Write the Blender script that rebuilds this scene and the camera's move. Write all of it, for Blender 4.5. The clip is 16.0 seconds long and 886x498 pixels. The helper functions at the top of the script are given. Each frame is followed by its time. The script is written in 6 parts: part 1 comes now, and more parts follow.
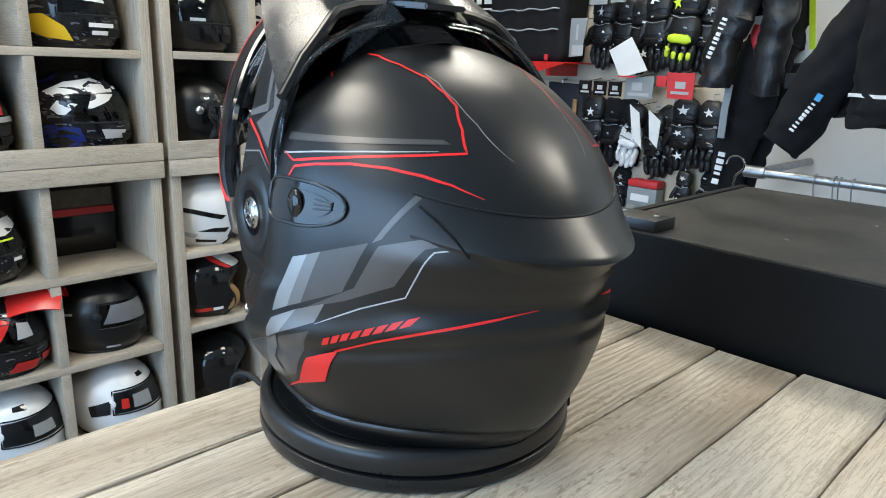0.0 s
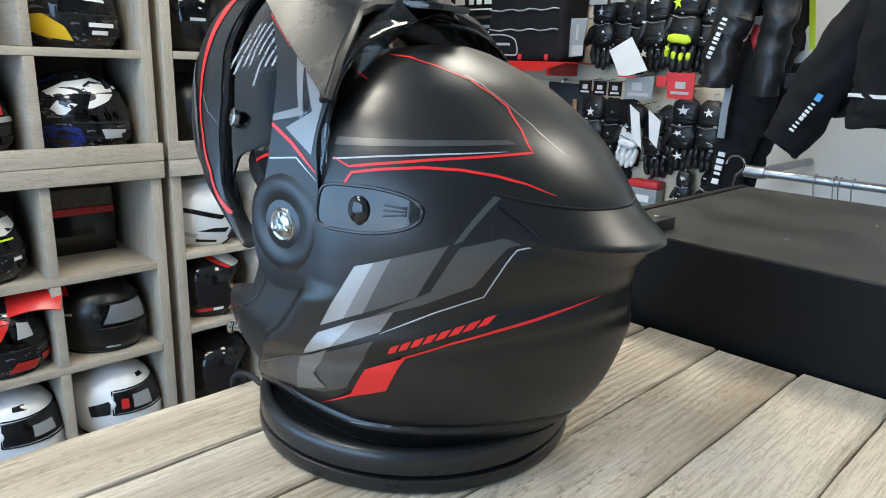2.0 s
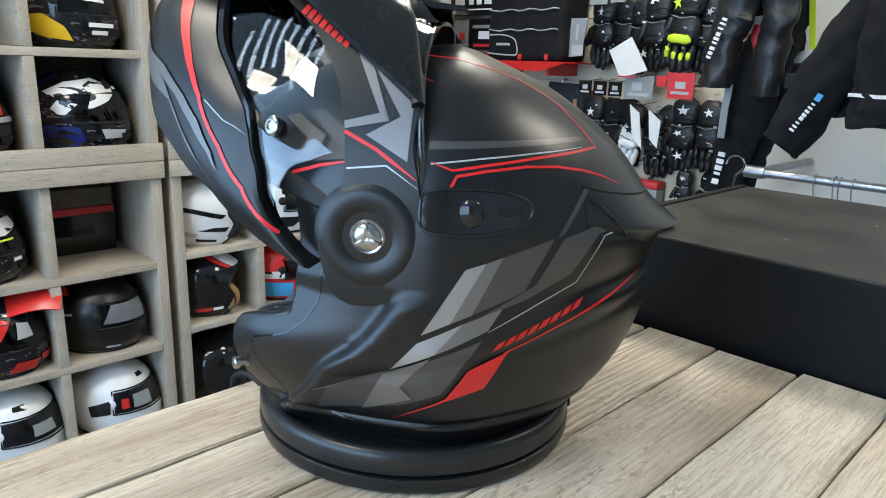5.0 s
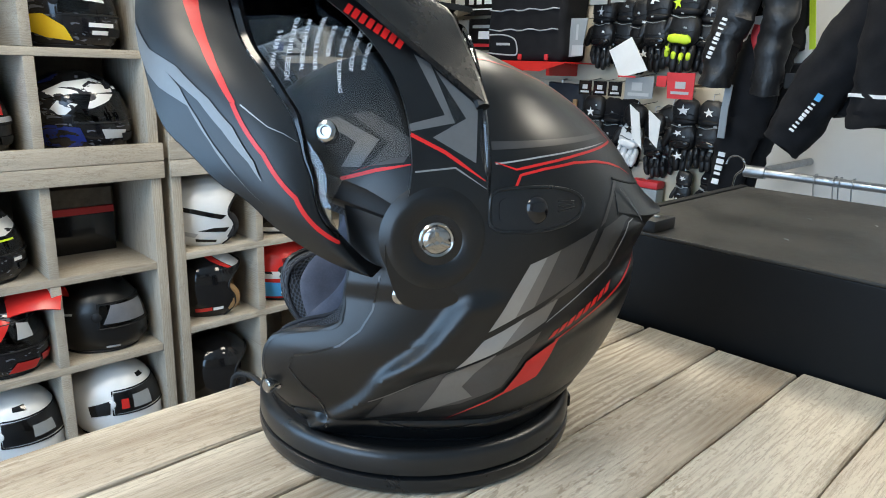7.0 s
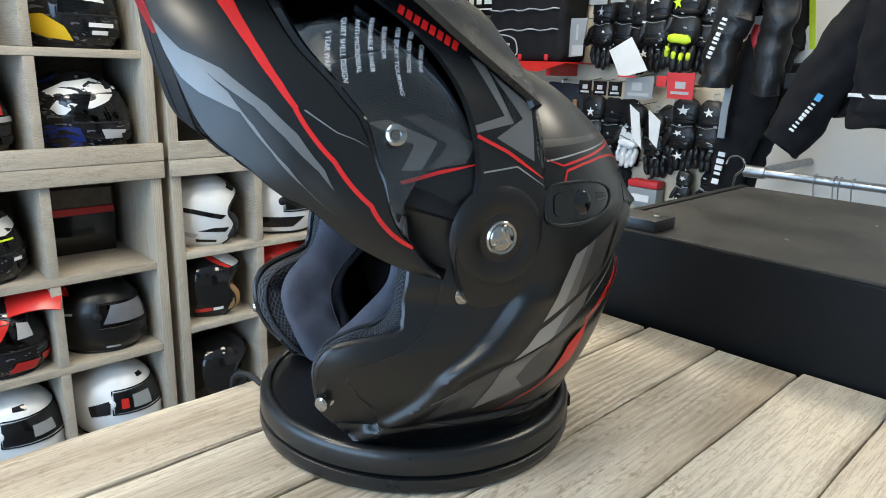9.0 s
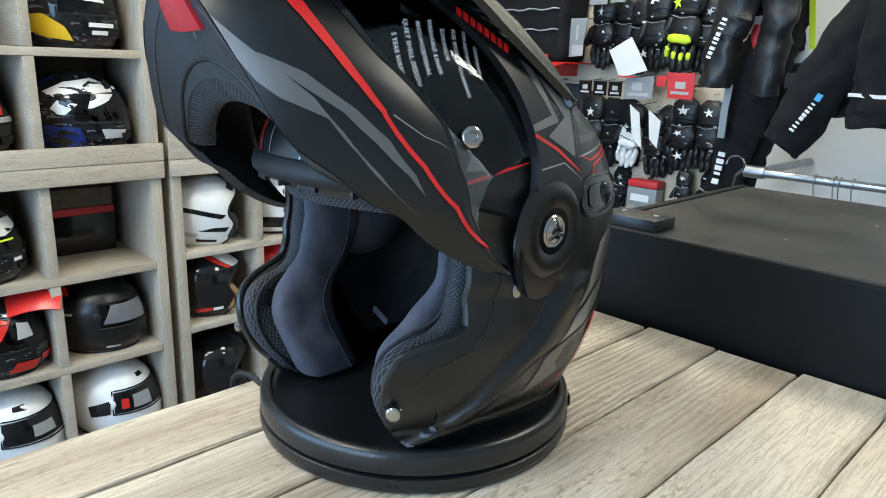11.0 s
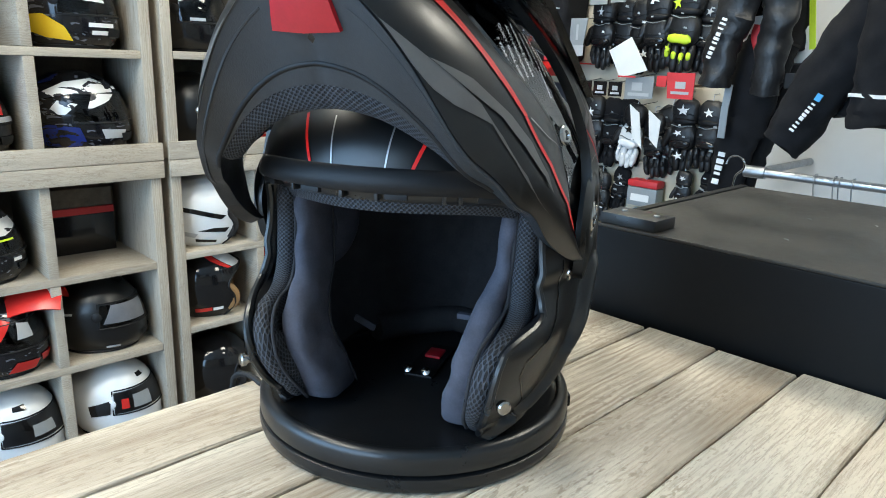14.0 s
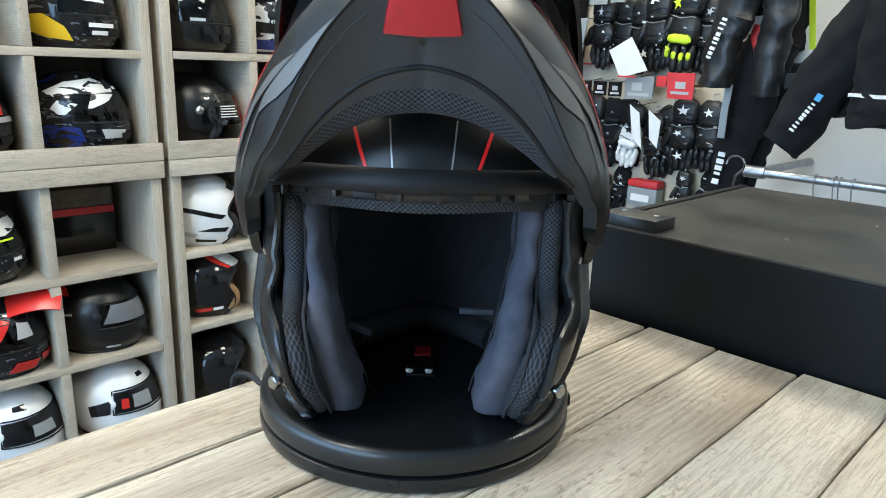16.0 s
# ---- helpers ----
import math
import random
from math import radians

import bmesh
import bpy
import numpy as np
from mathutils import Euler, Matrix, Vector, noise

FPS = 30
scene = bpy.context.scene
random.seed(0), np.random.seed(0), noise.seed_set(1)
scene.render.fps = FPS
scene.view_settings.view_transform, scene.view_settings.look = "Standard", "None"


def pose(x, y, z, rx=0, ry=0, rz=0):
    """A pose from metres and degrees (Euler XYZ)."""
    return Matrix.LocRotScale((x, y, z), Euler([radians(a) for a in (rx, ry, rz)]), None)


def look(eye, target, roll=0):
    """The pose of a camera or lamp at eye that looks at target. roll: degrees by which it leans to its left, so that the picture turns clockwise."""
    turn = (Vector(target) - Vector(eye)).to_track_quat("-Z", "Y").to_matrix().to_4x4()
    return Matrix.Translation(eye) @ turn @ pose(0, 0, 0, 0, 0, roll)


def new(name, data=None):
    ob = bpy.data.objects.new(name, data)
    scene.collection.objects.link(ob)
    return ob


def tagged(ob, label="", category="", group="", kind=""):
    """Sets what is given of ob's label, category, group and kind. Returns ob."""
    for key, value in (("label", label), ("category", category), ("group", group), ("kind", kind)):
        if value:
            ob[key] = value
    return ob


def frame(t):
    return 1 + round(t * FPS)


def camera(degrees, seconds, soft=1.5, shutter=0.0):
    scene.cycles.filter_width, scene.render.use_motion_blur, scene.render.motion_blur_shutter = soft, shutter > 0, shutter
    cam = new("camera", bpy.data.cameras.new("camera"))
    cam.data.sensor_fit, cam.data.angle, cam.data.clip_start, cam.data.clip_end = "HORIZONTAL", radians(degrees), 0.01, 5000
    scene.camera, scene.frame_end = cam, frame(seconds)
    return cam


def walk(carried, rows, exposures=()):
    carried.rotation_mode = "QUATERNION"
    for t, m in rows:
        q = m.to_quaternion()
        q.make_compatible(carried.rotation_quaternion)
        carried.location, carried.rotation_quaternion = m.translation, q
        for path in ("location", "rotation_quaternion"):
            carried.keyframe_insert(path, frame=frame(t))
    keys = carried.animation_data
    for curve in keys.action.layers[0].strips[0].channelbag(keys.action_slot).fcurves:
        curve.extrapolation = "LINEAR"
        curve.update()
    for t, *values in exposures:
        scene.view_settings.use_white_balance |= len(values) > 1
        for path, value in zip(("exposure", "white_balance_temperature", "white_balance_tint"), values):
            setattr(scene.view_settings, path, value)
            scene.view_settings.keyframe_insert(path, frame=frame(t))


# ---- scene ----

# ---------------- camera ----------------
cam = camera(65.99, 16.0, soft=1.0)
EYE = (-0.352, -0.384, 0.278)
VIEW = look(EYE, (EYE[0] + 0.678, EYE[1] + 0.687, EYE[2] - 0.261), 2.03)
walk(cam, [(0.0, VIEW), (16.0, VIEW)], exposures=((0.0, -0.06, 6500, 10), (4.0, -0.06, 6500, 10), (8.5, 0.02, 6750, 10), (12.0, 0.18, 6470, 7), (16.0, 0.23, 6490, 7)))

# ---------------- room sizes ----------------
FLOOR_Z = -1.03
CEIL_Z = 1.65
WALL_X = 2.20      # wall with the gloves
BACK_Y = 2.24      # wall behind the shelving
WEST_X = -2.5      # wall with the shop window
SOUTH_Y = -2.6
SHELF_Y = 1.85     # front of the shelving

# ---------------- light ----------------
world = bpy.data.worlds.new("world")
scene.world = world
world.use_nodes = True
wn = world.node_tree.nodes
sky = wn.new("ShaderNodeTexSky")
sky.sky_type = "NISHITA"
sky.sun_disc = False
sky.sun_elevation, sky.sun_rotation = radians(35), radians(250)
world.node_tree.links.new(sky.outputs[0], wn["Background"].inputs[0])
wn["Background"].inputs[1].default_value = 0.12


def area_light(name, m, sx, sy, watts, colour):
    lamp = bpy.data.lights.new(name, "AREA")
    lamp.shape, lamp.size, lamp.size_y, lamp.energy, lamp.color = "RECTANGLE", sx, sy, watts, colour
    ob = new(name, lamp)
    ob.matrix_world = m
    return ob


PANELS = ((-1.35, 0.30), (-0.42, 0.76), (1.25, -0.75), (1.38, 0.97))
for px, py in PANELS:
    area_light("panel_light", pose(px, py, CEIL_Z - 0.035), 0.56, 0.56, 17.0, (1.0, 0.945, 0.80))
# daylight through the shop window
area_light("window_light", look((WEST_X + 0.04, 0.4, 0.42), (0, 0.4, 0.36)), 3.2, 1.9, 125, (0.34, 0.61, 0.97))


# ---------------- materials ----------------
def material(name, base, rough=0.5, metal=0.0, vary=0.0, scale=20.0, bump=0.0, bump_scale=200.0, spec=0.5, second=None,
             coat=0.0, stretch=(1, 1, 1), rough_vary=0.0, per_object=0.0):
    """A surface with colour variation at a large and a small scale and fine relief."""
    m = bpy.data.materials.new(name)
    m.use_nodes = True
    nt = m.node_tree
    n, l = nt.nodes, nt.links
    b = n["Principled BSDF"]
    b.inputs["Roughness"].default_value = rough
    b.inputs["Metallic"].default_value = metal
    b.inputs["Specular IOR Level"].default_value = spec
    b.inputs["Coat Weight"].default_value = coat
    b.inputs["Coat Roughness"].default_value = 0.08
    col = (*base, 1.0)
    b.inputs["Base Color"].default_value = col
    tc = n.new("ShaderNodeTexCoord")
    mp = n.new("ShaderNodeMapping")
    mp.inputs["Scale"].default_value = stretch
    l.new(tc.outputs["Object"], mp.inputs["Vector"])
    if per_object:
        info = n.new("ShaderNodeObjectInfo")
        mul = n.new("ShaderNodeVectorMath")
        mul.operation = "SCALE"
        mul.inputs[0].default_value = (7.3, 5.1, 3.7)
        l.new(info.outputs["Random"], mul.inputs["Scale"])
        l.new(mul.outputs[0], mp.inputs["Location"])
    if vary or rough_vary:
        n1 = n.new("ShaderNodeTexNoise")
        n1.inputs["Scale"].default_value, n1.inputs["Detail"].default_value = scale, 6
        n2 = n.new("ShaderNodeTexNoise")
        n2.inputs["Scale"].default_value, n2.inputs["Detail"].default_value = scale * 9, 4
        l.new(mp.outputs[0], n1.inputs["Vector"])
        l.new(mp.outputs[0], n2.inputs["Vector"])
        add = n.new("ShaderNodeMath")
        add.operation = "MULTIPLY_ADD"
        add.inputs[1].default_value = 0.45
        l.new(n2.outputs[0], add.inputs[0])
        l.new(n1.outputs[0], add.inputs[2])
        ramp = n.new("ShaderNodeMapRange")
        ramp.inputs[1].default_value, ramp.inputs[2].default_value = 0.5, 0.95
        l.new(add.outputs[0], ramp.inputs[0])
        if vary:
            mix = n.new("ShaderNodeMix")
            mix.data_type = "RGBA"
            other = second or tuple(max(0.0, c * (1 - vary)) for c in base)
            mix.inputs[6].default_value = col
            mix.inputs[7].default_value = (*other, 1.0)
            l.new(ramp.outputs[0], mix.inputs[0])
            out = mix.outputs[2]
            if per_object:
                hsv = n.new("ShaderNodeHueSaturation")
                val = n.new("ShaderNodeMapRange")
                val.inputs[3].default_value, val.inputs[4].default_value = 1 - per_object, 1 + per_object
                l.new(info.outputs["Random"], val.inputs[0])
                l.new(val.outputs[0], hsv.inputs["Value"])
                l.new(out, hsv.inputs["Color"])
                out = hsv.outputs[0]
            l.new(out, b.inputs["Base Color"])
        if rough_vary:
            rr = n.new("ShaderNodeMapRange")
            rr.inputs[3].default_value, rr.inputs[4].default_value = rough - rough_vary, rough + rough_vary
            l.new(ramp.outputs[0], rr.inputs[0])
            l.new(rr.outputs[0], b.inputs["Roughness"])
    if bump:
        n3 = n.new("ShaderNodeTexNoise")
        n3.inputs["Scale"].default_value, n3.inputs["Detail"].default_value = bump_scale, 5
        l.new(mp.outputs[0], n3.inputs["Vector"])
        bp = n.new("ShaderNodeBump")
        bp.inputs["Strength"].default_value = bump
        bp.inputs["Distance"].default_value = 0.002
        l.new(n3.outputs[0], bp.inputs["Height"])
        l.new(bp.outputs[0], b.inputs["Normal"])
    return m


def wood_material(name, light, dark, stain, rough=0.62, band=0.35, contrast=1.0, broad=0.2):
    """Weathered board along its own x axis: growth rings, fine pores and grey stains, offset board by board."""
    m = bpy.data.materials.new(name)
    m.use_nodes = True
    nt = m.node_tree
    n, l = nt.nodes, nt.links
    b = n["Principled BSDF"]
    tc = n.new("ShaderNodeTexCoord")
    info = n.new("ShaderNodeObjectInfo")
    off = n.new("ShaderNodeVectorMath")
    off.operation = "SCALE"
    off.inputs[0].default_value = (13.0, 9.0, 5.0)
    l.new(info.outputs["Random"], off.inputs["Scale"])
    base = n.new("ShaderNodeVectorMath")
    base.operation = "ADD"
    l.new(tc.outputs["Object"], base.inputs[0])
    l.new(off.outputs[0], base.inputs[1])

    def mapped(sx, sy, sz):
        mp = n.new("ShaderNodeMapping")
        mp.inputs["Scale"].default_value = (sx, sy, sz)
        l.new(base.outputs[0], mp.inputs["Vector"])
        return mp.outputs[0]

    def tex(vec, scale, detail=5, distort=0.0):
        t = n.new("ShaderNodeTexNoise")
        t.inputs["Scale"].default_value, t.inputs["Detail"].default_value = scale, detail
        t.inputs["Distortion"].default_value = distort
        l.new(vec, t.inputs["Vector"])
        return t.outputs[0]

    def ranged(v, a, c, lo=0.0, hi=1.0):
        r = n.new("ShaderNodeMapRange")
        r.inputs[1].default_value, r.inputs[2].default_value = a, c
        r.inputs[3].default_value, r.inputs[4].default_value = lo, hi
        l.new(v, r.inputs[0])
        return r.outputs[0]

    def mixed(fac, a, c):
        x = n.new("ShaderNodeMix")
        x.data_type = "RGBA"
        l.new(fac, x.inputs[0])
        for i, v in ((6, a), (7, c)):
            if isinstance(v, tuple):
                x.inputs[i].default_value = (*v, 1.0)
            else:
                l.new(v, x.inputs[i])
        return x.outputs[2]

    wave = n.new("ShaderNodeTexWave")
    wave.wave_type, wave.bands_direction = "BANDS", "Y"
    wave.inputs["Scale"].default_value = 44.0
    wave.inputs["Distortion"].default_value = 7.0
    wave.inputs["Detail"].default_value = 3.0
    wave.inputs["Detail Scale"].default_value = 1.6
    l.new(mapped(0.16, 1.0, 1.0), wave.inputs["Vector"])
    rings = ranged(wave.outputs["Fac"], 0.15, 0.95)
    pores = ranged(tex(mapped(9.0, 170.0, 170.0), 3.0, 6), 0.47, 0.64)
    fleck = ranged(tex(mapped(60.0, 300.0, 300.0), 2.2, 4), 0.54, 0.70)
    blot = ranged(tex(mapped(2.2, 14.0, 14.0), 1.6, 5, 0.6), 0.42, 0.70)
    zone = ranged(tex(mapped(1.6, 7.0, 7.0), 2.2, 3, 0.4), 0.38, 0.66)

    def times(a, c):
        x = n.new("ShaderNodeMath")
        x.operation = "MULTIPLY"
        l.new(a, x.inputs[0])
        if isinstance(c, float):
            x.inputs[1].default_value = c
        else:
            l.new(c, x.inputs[1])
        return x.outputs[0]

    streak = ranged(tex(mapped(1.8, 8.5, 8.5), 2.0, 6, 0.8), 0.44, 0.64)
    ticks = times(ranged(tex(mapped(70.0, 150.0, 150.0), 1.6, 2), 0.56, 0.64), ranged(tex(mapped(3.0, 11.0, 11.0), 1.7, 3, 0.5), 0.46, 0.58))
    c0 = mixed(times(streak, broad), light, tuple(0.5 * (u + v) for u, v in zip(dark, stain)))
    c1 = mixed(times(times(rings, zone), band * contrast), c0, dark)
    c2 = mixed(times(pores, 0.27 * contrast), c1, dark)
    c3 = mixed(times(fleck, 0.48 * contrast), c2, stain)
    c4 = mixed(times(ticks, 0.42 * contrast), mixed(times(blot, 0.34 * contrast), c3, stain), dark)
    hsv = n.new("ShaderNodeHueSaturation")
    l.new(ranged(info.outputs["Random"], 0, 1, 0.90, 1.06), hsv.inputs["Value"])
    l.new(c4, hsv.inputs["Color"])
    l.new(hsv.outputs[0], b.inputs["Base Color"])
    b.inputs["Roughness"].default_value = rough
    b.inputs["Specular IOR Level"].default_value = 0.35
    bp = n.new("ShaderNodeBump")
    bp.inputs["Strength"].default_value, bp.inputs["Distance"].default_value = 0.5, 0.0012
    bp.invert = True
    ad = n.new("ShaderNodeMath")
    ad.operation = "ADD"
    l.new(pores, ad.inputs[0])
    l.new(times(rings, 0.5), ad.inputs[1])
    l.new(ad.outputs[0], bp.inputs["Height"])
    l.new(bp.outputs[0], b.inputs["Normal"])
    return m


def clear_material(name, tint, ior=1.45, rough=0.02):
    """A thin clear or smoked shield: it lets light straight through, with gloss by Fresnel."""
    m = bpy.data.materials.new(name)
    m.use_nodes = True
    n, l = m.node_tree.nodes, m.node_tree.links
    n.remove(n["Principled BSDF"])
    t = n.new("ShaderNodeBsdfTransparent")
    t.inputs[0].default_value = (*tint, 1)
    g = n.new("ShaderNodeBsdfGlossy")
    g.inputs["Roughness"].default_value = rough
    f = n.new("ShaderNodeFresnel")
    f.inputs[0].default_value = ior
    mx = n.new("ShaderNodeMixShader")
    l.new(f.outputs[0], mx.inputs[0])
    l.new(t.outputs[0], mx.inputs[1])
    l.new(g.outputs[0], mx.inputs[2])
    l.new(mx.outputs[0], n["Material Output"].inputs[0])
    return m


def glow_material(name, colour, strength):
    m = bpy.data.materials.new(name)
    m.use_nodes = True
    n, l = m.node_tree.nodes, m.node_tree.links
    n.remove(n["Principled BSDF"])
    e = n.new("ShaderNodeEmission")
    e.inputs[0].default_value, e.inputs[1].default_value = (*colour, 1), strength
    l.new(e.outputs[0], n["Material Output"].inputs[0])
    return m


def mesh_fabric(name, base, cell=260.0):
    """Open spacer mesh: rows of small dark holes, set diagonally along the strip."""
    m = material(name, base, 0.75)
    n, l = m.node_tree.nodes, m.node_tree.links
    b = n["Principled BSDF"]
    tc = n.new("ShaderNodeTexCoord")
    mp = n.new("ShaderNodeMapping")
    mp.inputs["Rotation"].default_value = (0, 0, radians(45))
    v = n.new("ShaderNodeTexVoronoi")
    v.voronoi_dimensions = "2D"
    v.inputs["Scale"].default_value = cell
    v.inputs["Randomness"].default_value = 0.08
    l.new(tc.outputs["UV"], mp.inputs["Vector"])
    l.new(mp.outputs[0], v.inputs["Vector"])
    r = n.new("ShaderNodeMapRange")
    r.inputs[1].default_value, r.inputs[2].default_value = 0.30, 0.46
    l.new(v.outputs["Distance"], r.inputs[0])
    mx = n.new("ShaderNodeMix")
    mx.data_type = "RGBA"
    mx.inputs[6].default_value = (0.004, 0.004, 0.005, 1)
    mx.inputs[7].default_value = (*base, 1)
    l.new(r.outputs[0], mx.inputs[0])
    l.new(mx.outputs[2], b.inputs["Base Color"])
    bp = n.new("ShaderNodeBump")
    bp.inputs["Strength"].default_value, bp.inputs["Distance"].default_value = 0.9, 0.0015
    l.new(r.outputs[0], bp.inputs["Height"])
    l.new(bp.outputs[0], b.inputs["Normal"])
    return m


MATTE = material("matte_black_paint", (0.0040, 0.0042, 0.0047), 0.34, vary=0.25, scale=30, rough_vary=0.05, bump=0.03, bump_scale=900, spec=0.5)
PEAKMAT = material("satin_black_peak", (0.0045, 0.0047, 0.0052), 0.25, vary=0.25, scale=30, rough_vary=0.04, bump=0.03, bump_scale=900)
SATIN = material("satin_black_plastic", (0.009, 0.0095, 0.0105), 0.32, vary=0.2, scale=40, rough_vary=0.05, bump=0.03, bump_scale=1200)
PIANO = material("gloss_black_plastic", (0.008, 0.008, 0.009), 0.10, rough_vary=0.04, scale=15)
RUBBER = material("black_rubber", (0.007, 0.007, 0.008), 0.55, vary=0.3, scale=60, bump=0.06, bump_scale=700, spec=0.32)
RED = material("red_decal", (0.72, 0.018, 0.016), 0.36, vary=0.12, scale=50)
REDLEVER = material("red_lever", (0.42, 0.010, 0.018), 0.34, vary=0.2, scale=60)
GREY_D = material("dark_grey_decal", (0.105, 0.100, 0.098), 0.38, 0.65, vary=0.10, scale=40)
GREY_C = material("chin_grey_decal", (0.165, 0.157, 0.150), 0.40, 0.55, vary=0.10, scale=40)
GREY_M = material("mid_grey_decal", (0.225, 0.216, 0.210), 0.38, 0.70, vary=0.10, scale=40)
GREY_L = material("light_grey_decal", (0.38, 0.375, 0.37), 0.38, 0.65, vary=0.10, scale=40)
LIPMAT = material("grained_dark_grey_plastic", (0.021, 0.023, 0.026), 0.52, vary=0.2, scale=40, rough_vary=0.06, bump=0.12, bump_scale=1100)
LINE = material("pale_line_decal", (0.42, 0.42, 0.42), 0.36, vary=0.08, scale=40)
FABRIC = material("grey_brushed_lining", (0.085, 0.088, 0.112), 0.9, vary=0.3, scale=70, bump=0.25, bump_scale=1600, spec=0.15)
LINING = material("black_lining", (0.045, 0.045, 0.049), 0.95, vary=0.3, scale=60, bump=0.2, bump_scale=900, spec=0.1)
MESH = mesh_fabric("spacer_mesh", (0.046, 0.051, 0.064), 400.0)
CHROME = material("chrome", (0.36, 0.35, 0.335), 0.18, 1.0, rough_vary=0.06, scale=60)
STEEL = material("galvanised_steel", (0.42, 0.44, 0.46), 0.42, 1.0, vary=0.25, scale=25, rough_vary=0.1)
CLEAR = clear_material("clear_visor", (0.90, 0.905, 0.905), 1.58)
SMOKE = clear_material("smoked_visor", (0.16, 0.16, 0.17), 1.5)
WHITE_INK = material("white_print", (0.80, 0.80, 0.80), 0.6, vary=0.05)
PLANK = wood_material("bleached_plank", (0.655, 0.585, 0.47), (0.235, 0.172, 0.110), (0.38, 0.31, 0.235), 0.6, 0.55, 1.25, 0.80)
SHELFWOOD = wood_material("weathered_shelf_wood", (0.50, 0.445, 0.36), (0.24, 0.19, 0.135), (0.33, 0.29, 0.24), 0.7, 0.5)
GAPDARK = material("dark_underlay", (0.16, 0.135, 0.11), 0.9, vary=0.4, scale=30)
BOXBLACK = material("black_laminate", (0.0042, 0.0046, 0.0052), 0.46, vary=0.3, scale=14, rough_vary=0.06, bump=0.02, bump_scale=500, spec=0.19)
BOXTOP = material("dusty_black_top", (0.0095, 0.0093, 0.0086), 0.52, vary=0.6, scale=11, second=(0.034, 0.0325, 0.029), rough_vary=0.1, bump=0.14, bump_scale=300, spec=0.28)
WALLPAINT = material("wall_paint", (0.62, 0.62, 0.60), 0.8, vary=0.06, scale=3, bump=0.05, bump_scale=180)
SLAT = material("cream_slatwall", (0.50, 0.445, 0.345), 0.55, vary=0.10, scale=6, bump=0.03, bump_scale=200)
FLOORMAT = material("grey_vinyl_floor", (0.16, 0.15, 0.14), 0.5, vary=0.3, scale=5, rough_vary=0.1)
CEILMAT = material("ceiling_tile_paint", (0.72, 0.72, 0.70), 0.9, vary=0.06, scale=8, bump=0.1, bump_scale=120)
LEATHER = material("black_leather", (0.010, 0.010, 0.011), 0.45, vary=0.4, scale=30, bump=0.7, bump_scale=90, rough_vary=0.1)
TEXTILE = material("black_textile", (0.012, 0.012, 0.014), 0.85, vary=0.45, scale=20, bump=0.35, bump_scale=900, spec=0.2)
CARD_WHITE = material("white_card", (0.74, 0.74, 0.73), 0.6, vary=0.05, scale=15)
CARD_RED = material("red_card", (0.62, 0.03, 0.035), 0.5, vary=0.1, scale=20)
CARD_GREY = material("grey_card", (0.26, 0.28, 0.29), 0.5, vary=0.1, scale=20)
YELLOW = material("fluorescent_yellow", (0.62, 0.80, 0.03), 0.6, vary=0.12, scale=30)
WARMYELLOW = material("gloss_yellow", (0.80, 0.52, 0.02), 0.25, vary=0.1, scale=20)
WHITEGLOSS = material("gloss_white_paint", (0.74, 0.74, 0.73), 0.20, vary=0.05, scale=12, rough_vary=0.05)
BLACKGLOSS = material("gloss_black_paint", (0.008, 0.008, 0.009), 0.12, vary=0.3, scale=18, rough_vary=0.04)
REDGLOSS = material("gloss_red_paint", (0.60, 0.025, 0.02), 0.25, vary=0.12, scale=18)
BLUEPAINT = material("blue_paint", (0.015, 0.035, 0.20), 0.3, vary=0.2, scale=18)
SKYBLUE = material("sky_blue_print", (0.05, 0.34, 0.68), 0.5, vary=0.1, scale=20)
VISORFILM = material("dark_grey_visor_film", (0.15, 0.155, 0.17), 0.3, vary=0.2, scale=30)
TAN = material("tan_leather", (0.36, 0.21, 0.09), 0.6, vary=0.3, scale=40, bump=0.2, bump_scale=300)
SILVERTXT = material("silver_print", (0.42, 0.43, 0.44), 0.45, vary=0.08, scale=20)


def graphic_material(name, a, b, scale, edge, rough=0.22):
    """Race paint: sharp-edged splashes of a second colour."""
    m = material(name, a, rough)
    n, l = m.node_tree.nodes, m.node_tree.links
    tc = n.new("ShaderNodeTexCoord")
    mp = n.new("ShaderNodeMapping")
    mp.inputs["Scale"].default_value = (1.0, 1.0, 2.6)
    mp.inputs["Rotation"].default_value = (0.5, 0.3, 0.2)
    t = n.new("ShaderNodeTexNoise")
    t.inputs["Scale"].default_value, t.inputs["Detail"].default_value, t.inputs["Distortion"].default_value = scale, 2.5, 0.9
    r = n.new("ShaderNodeMapRange")
    r.inputs[1].default_value, r.inputs[2].default_value = edge, edge + 0.012
    x = n.new("ShaderNodeMix")
    x.data_type = "RGBA"
    x.inputs[6].default_value, x.inputs[7].default_value = (*a, 1), (*b, 1)
    l.new(tc.outputs["Object"], mp.inputs["Vector"])
    l.new(mp.outputs[0], t.inputs["Vector"])
    l.new(t.outputs[0], r.inputs[0])
    l.new(r.outputs[0], x.inputs[0])
    l.new(x.outputs[2], n["Principled BSDF"].inputs["Base Color"])
    return m


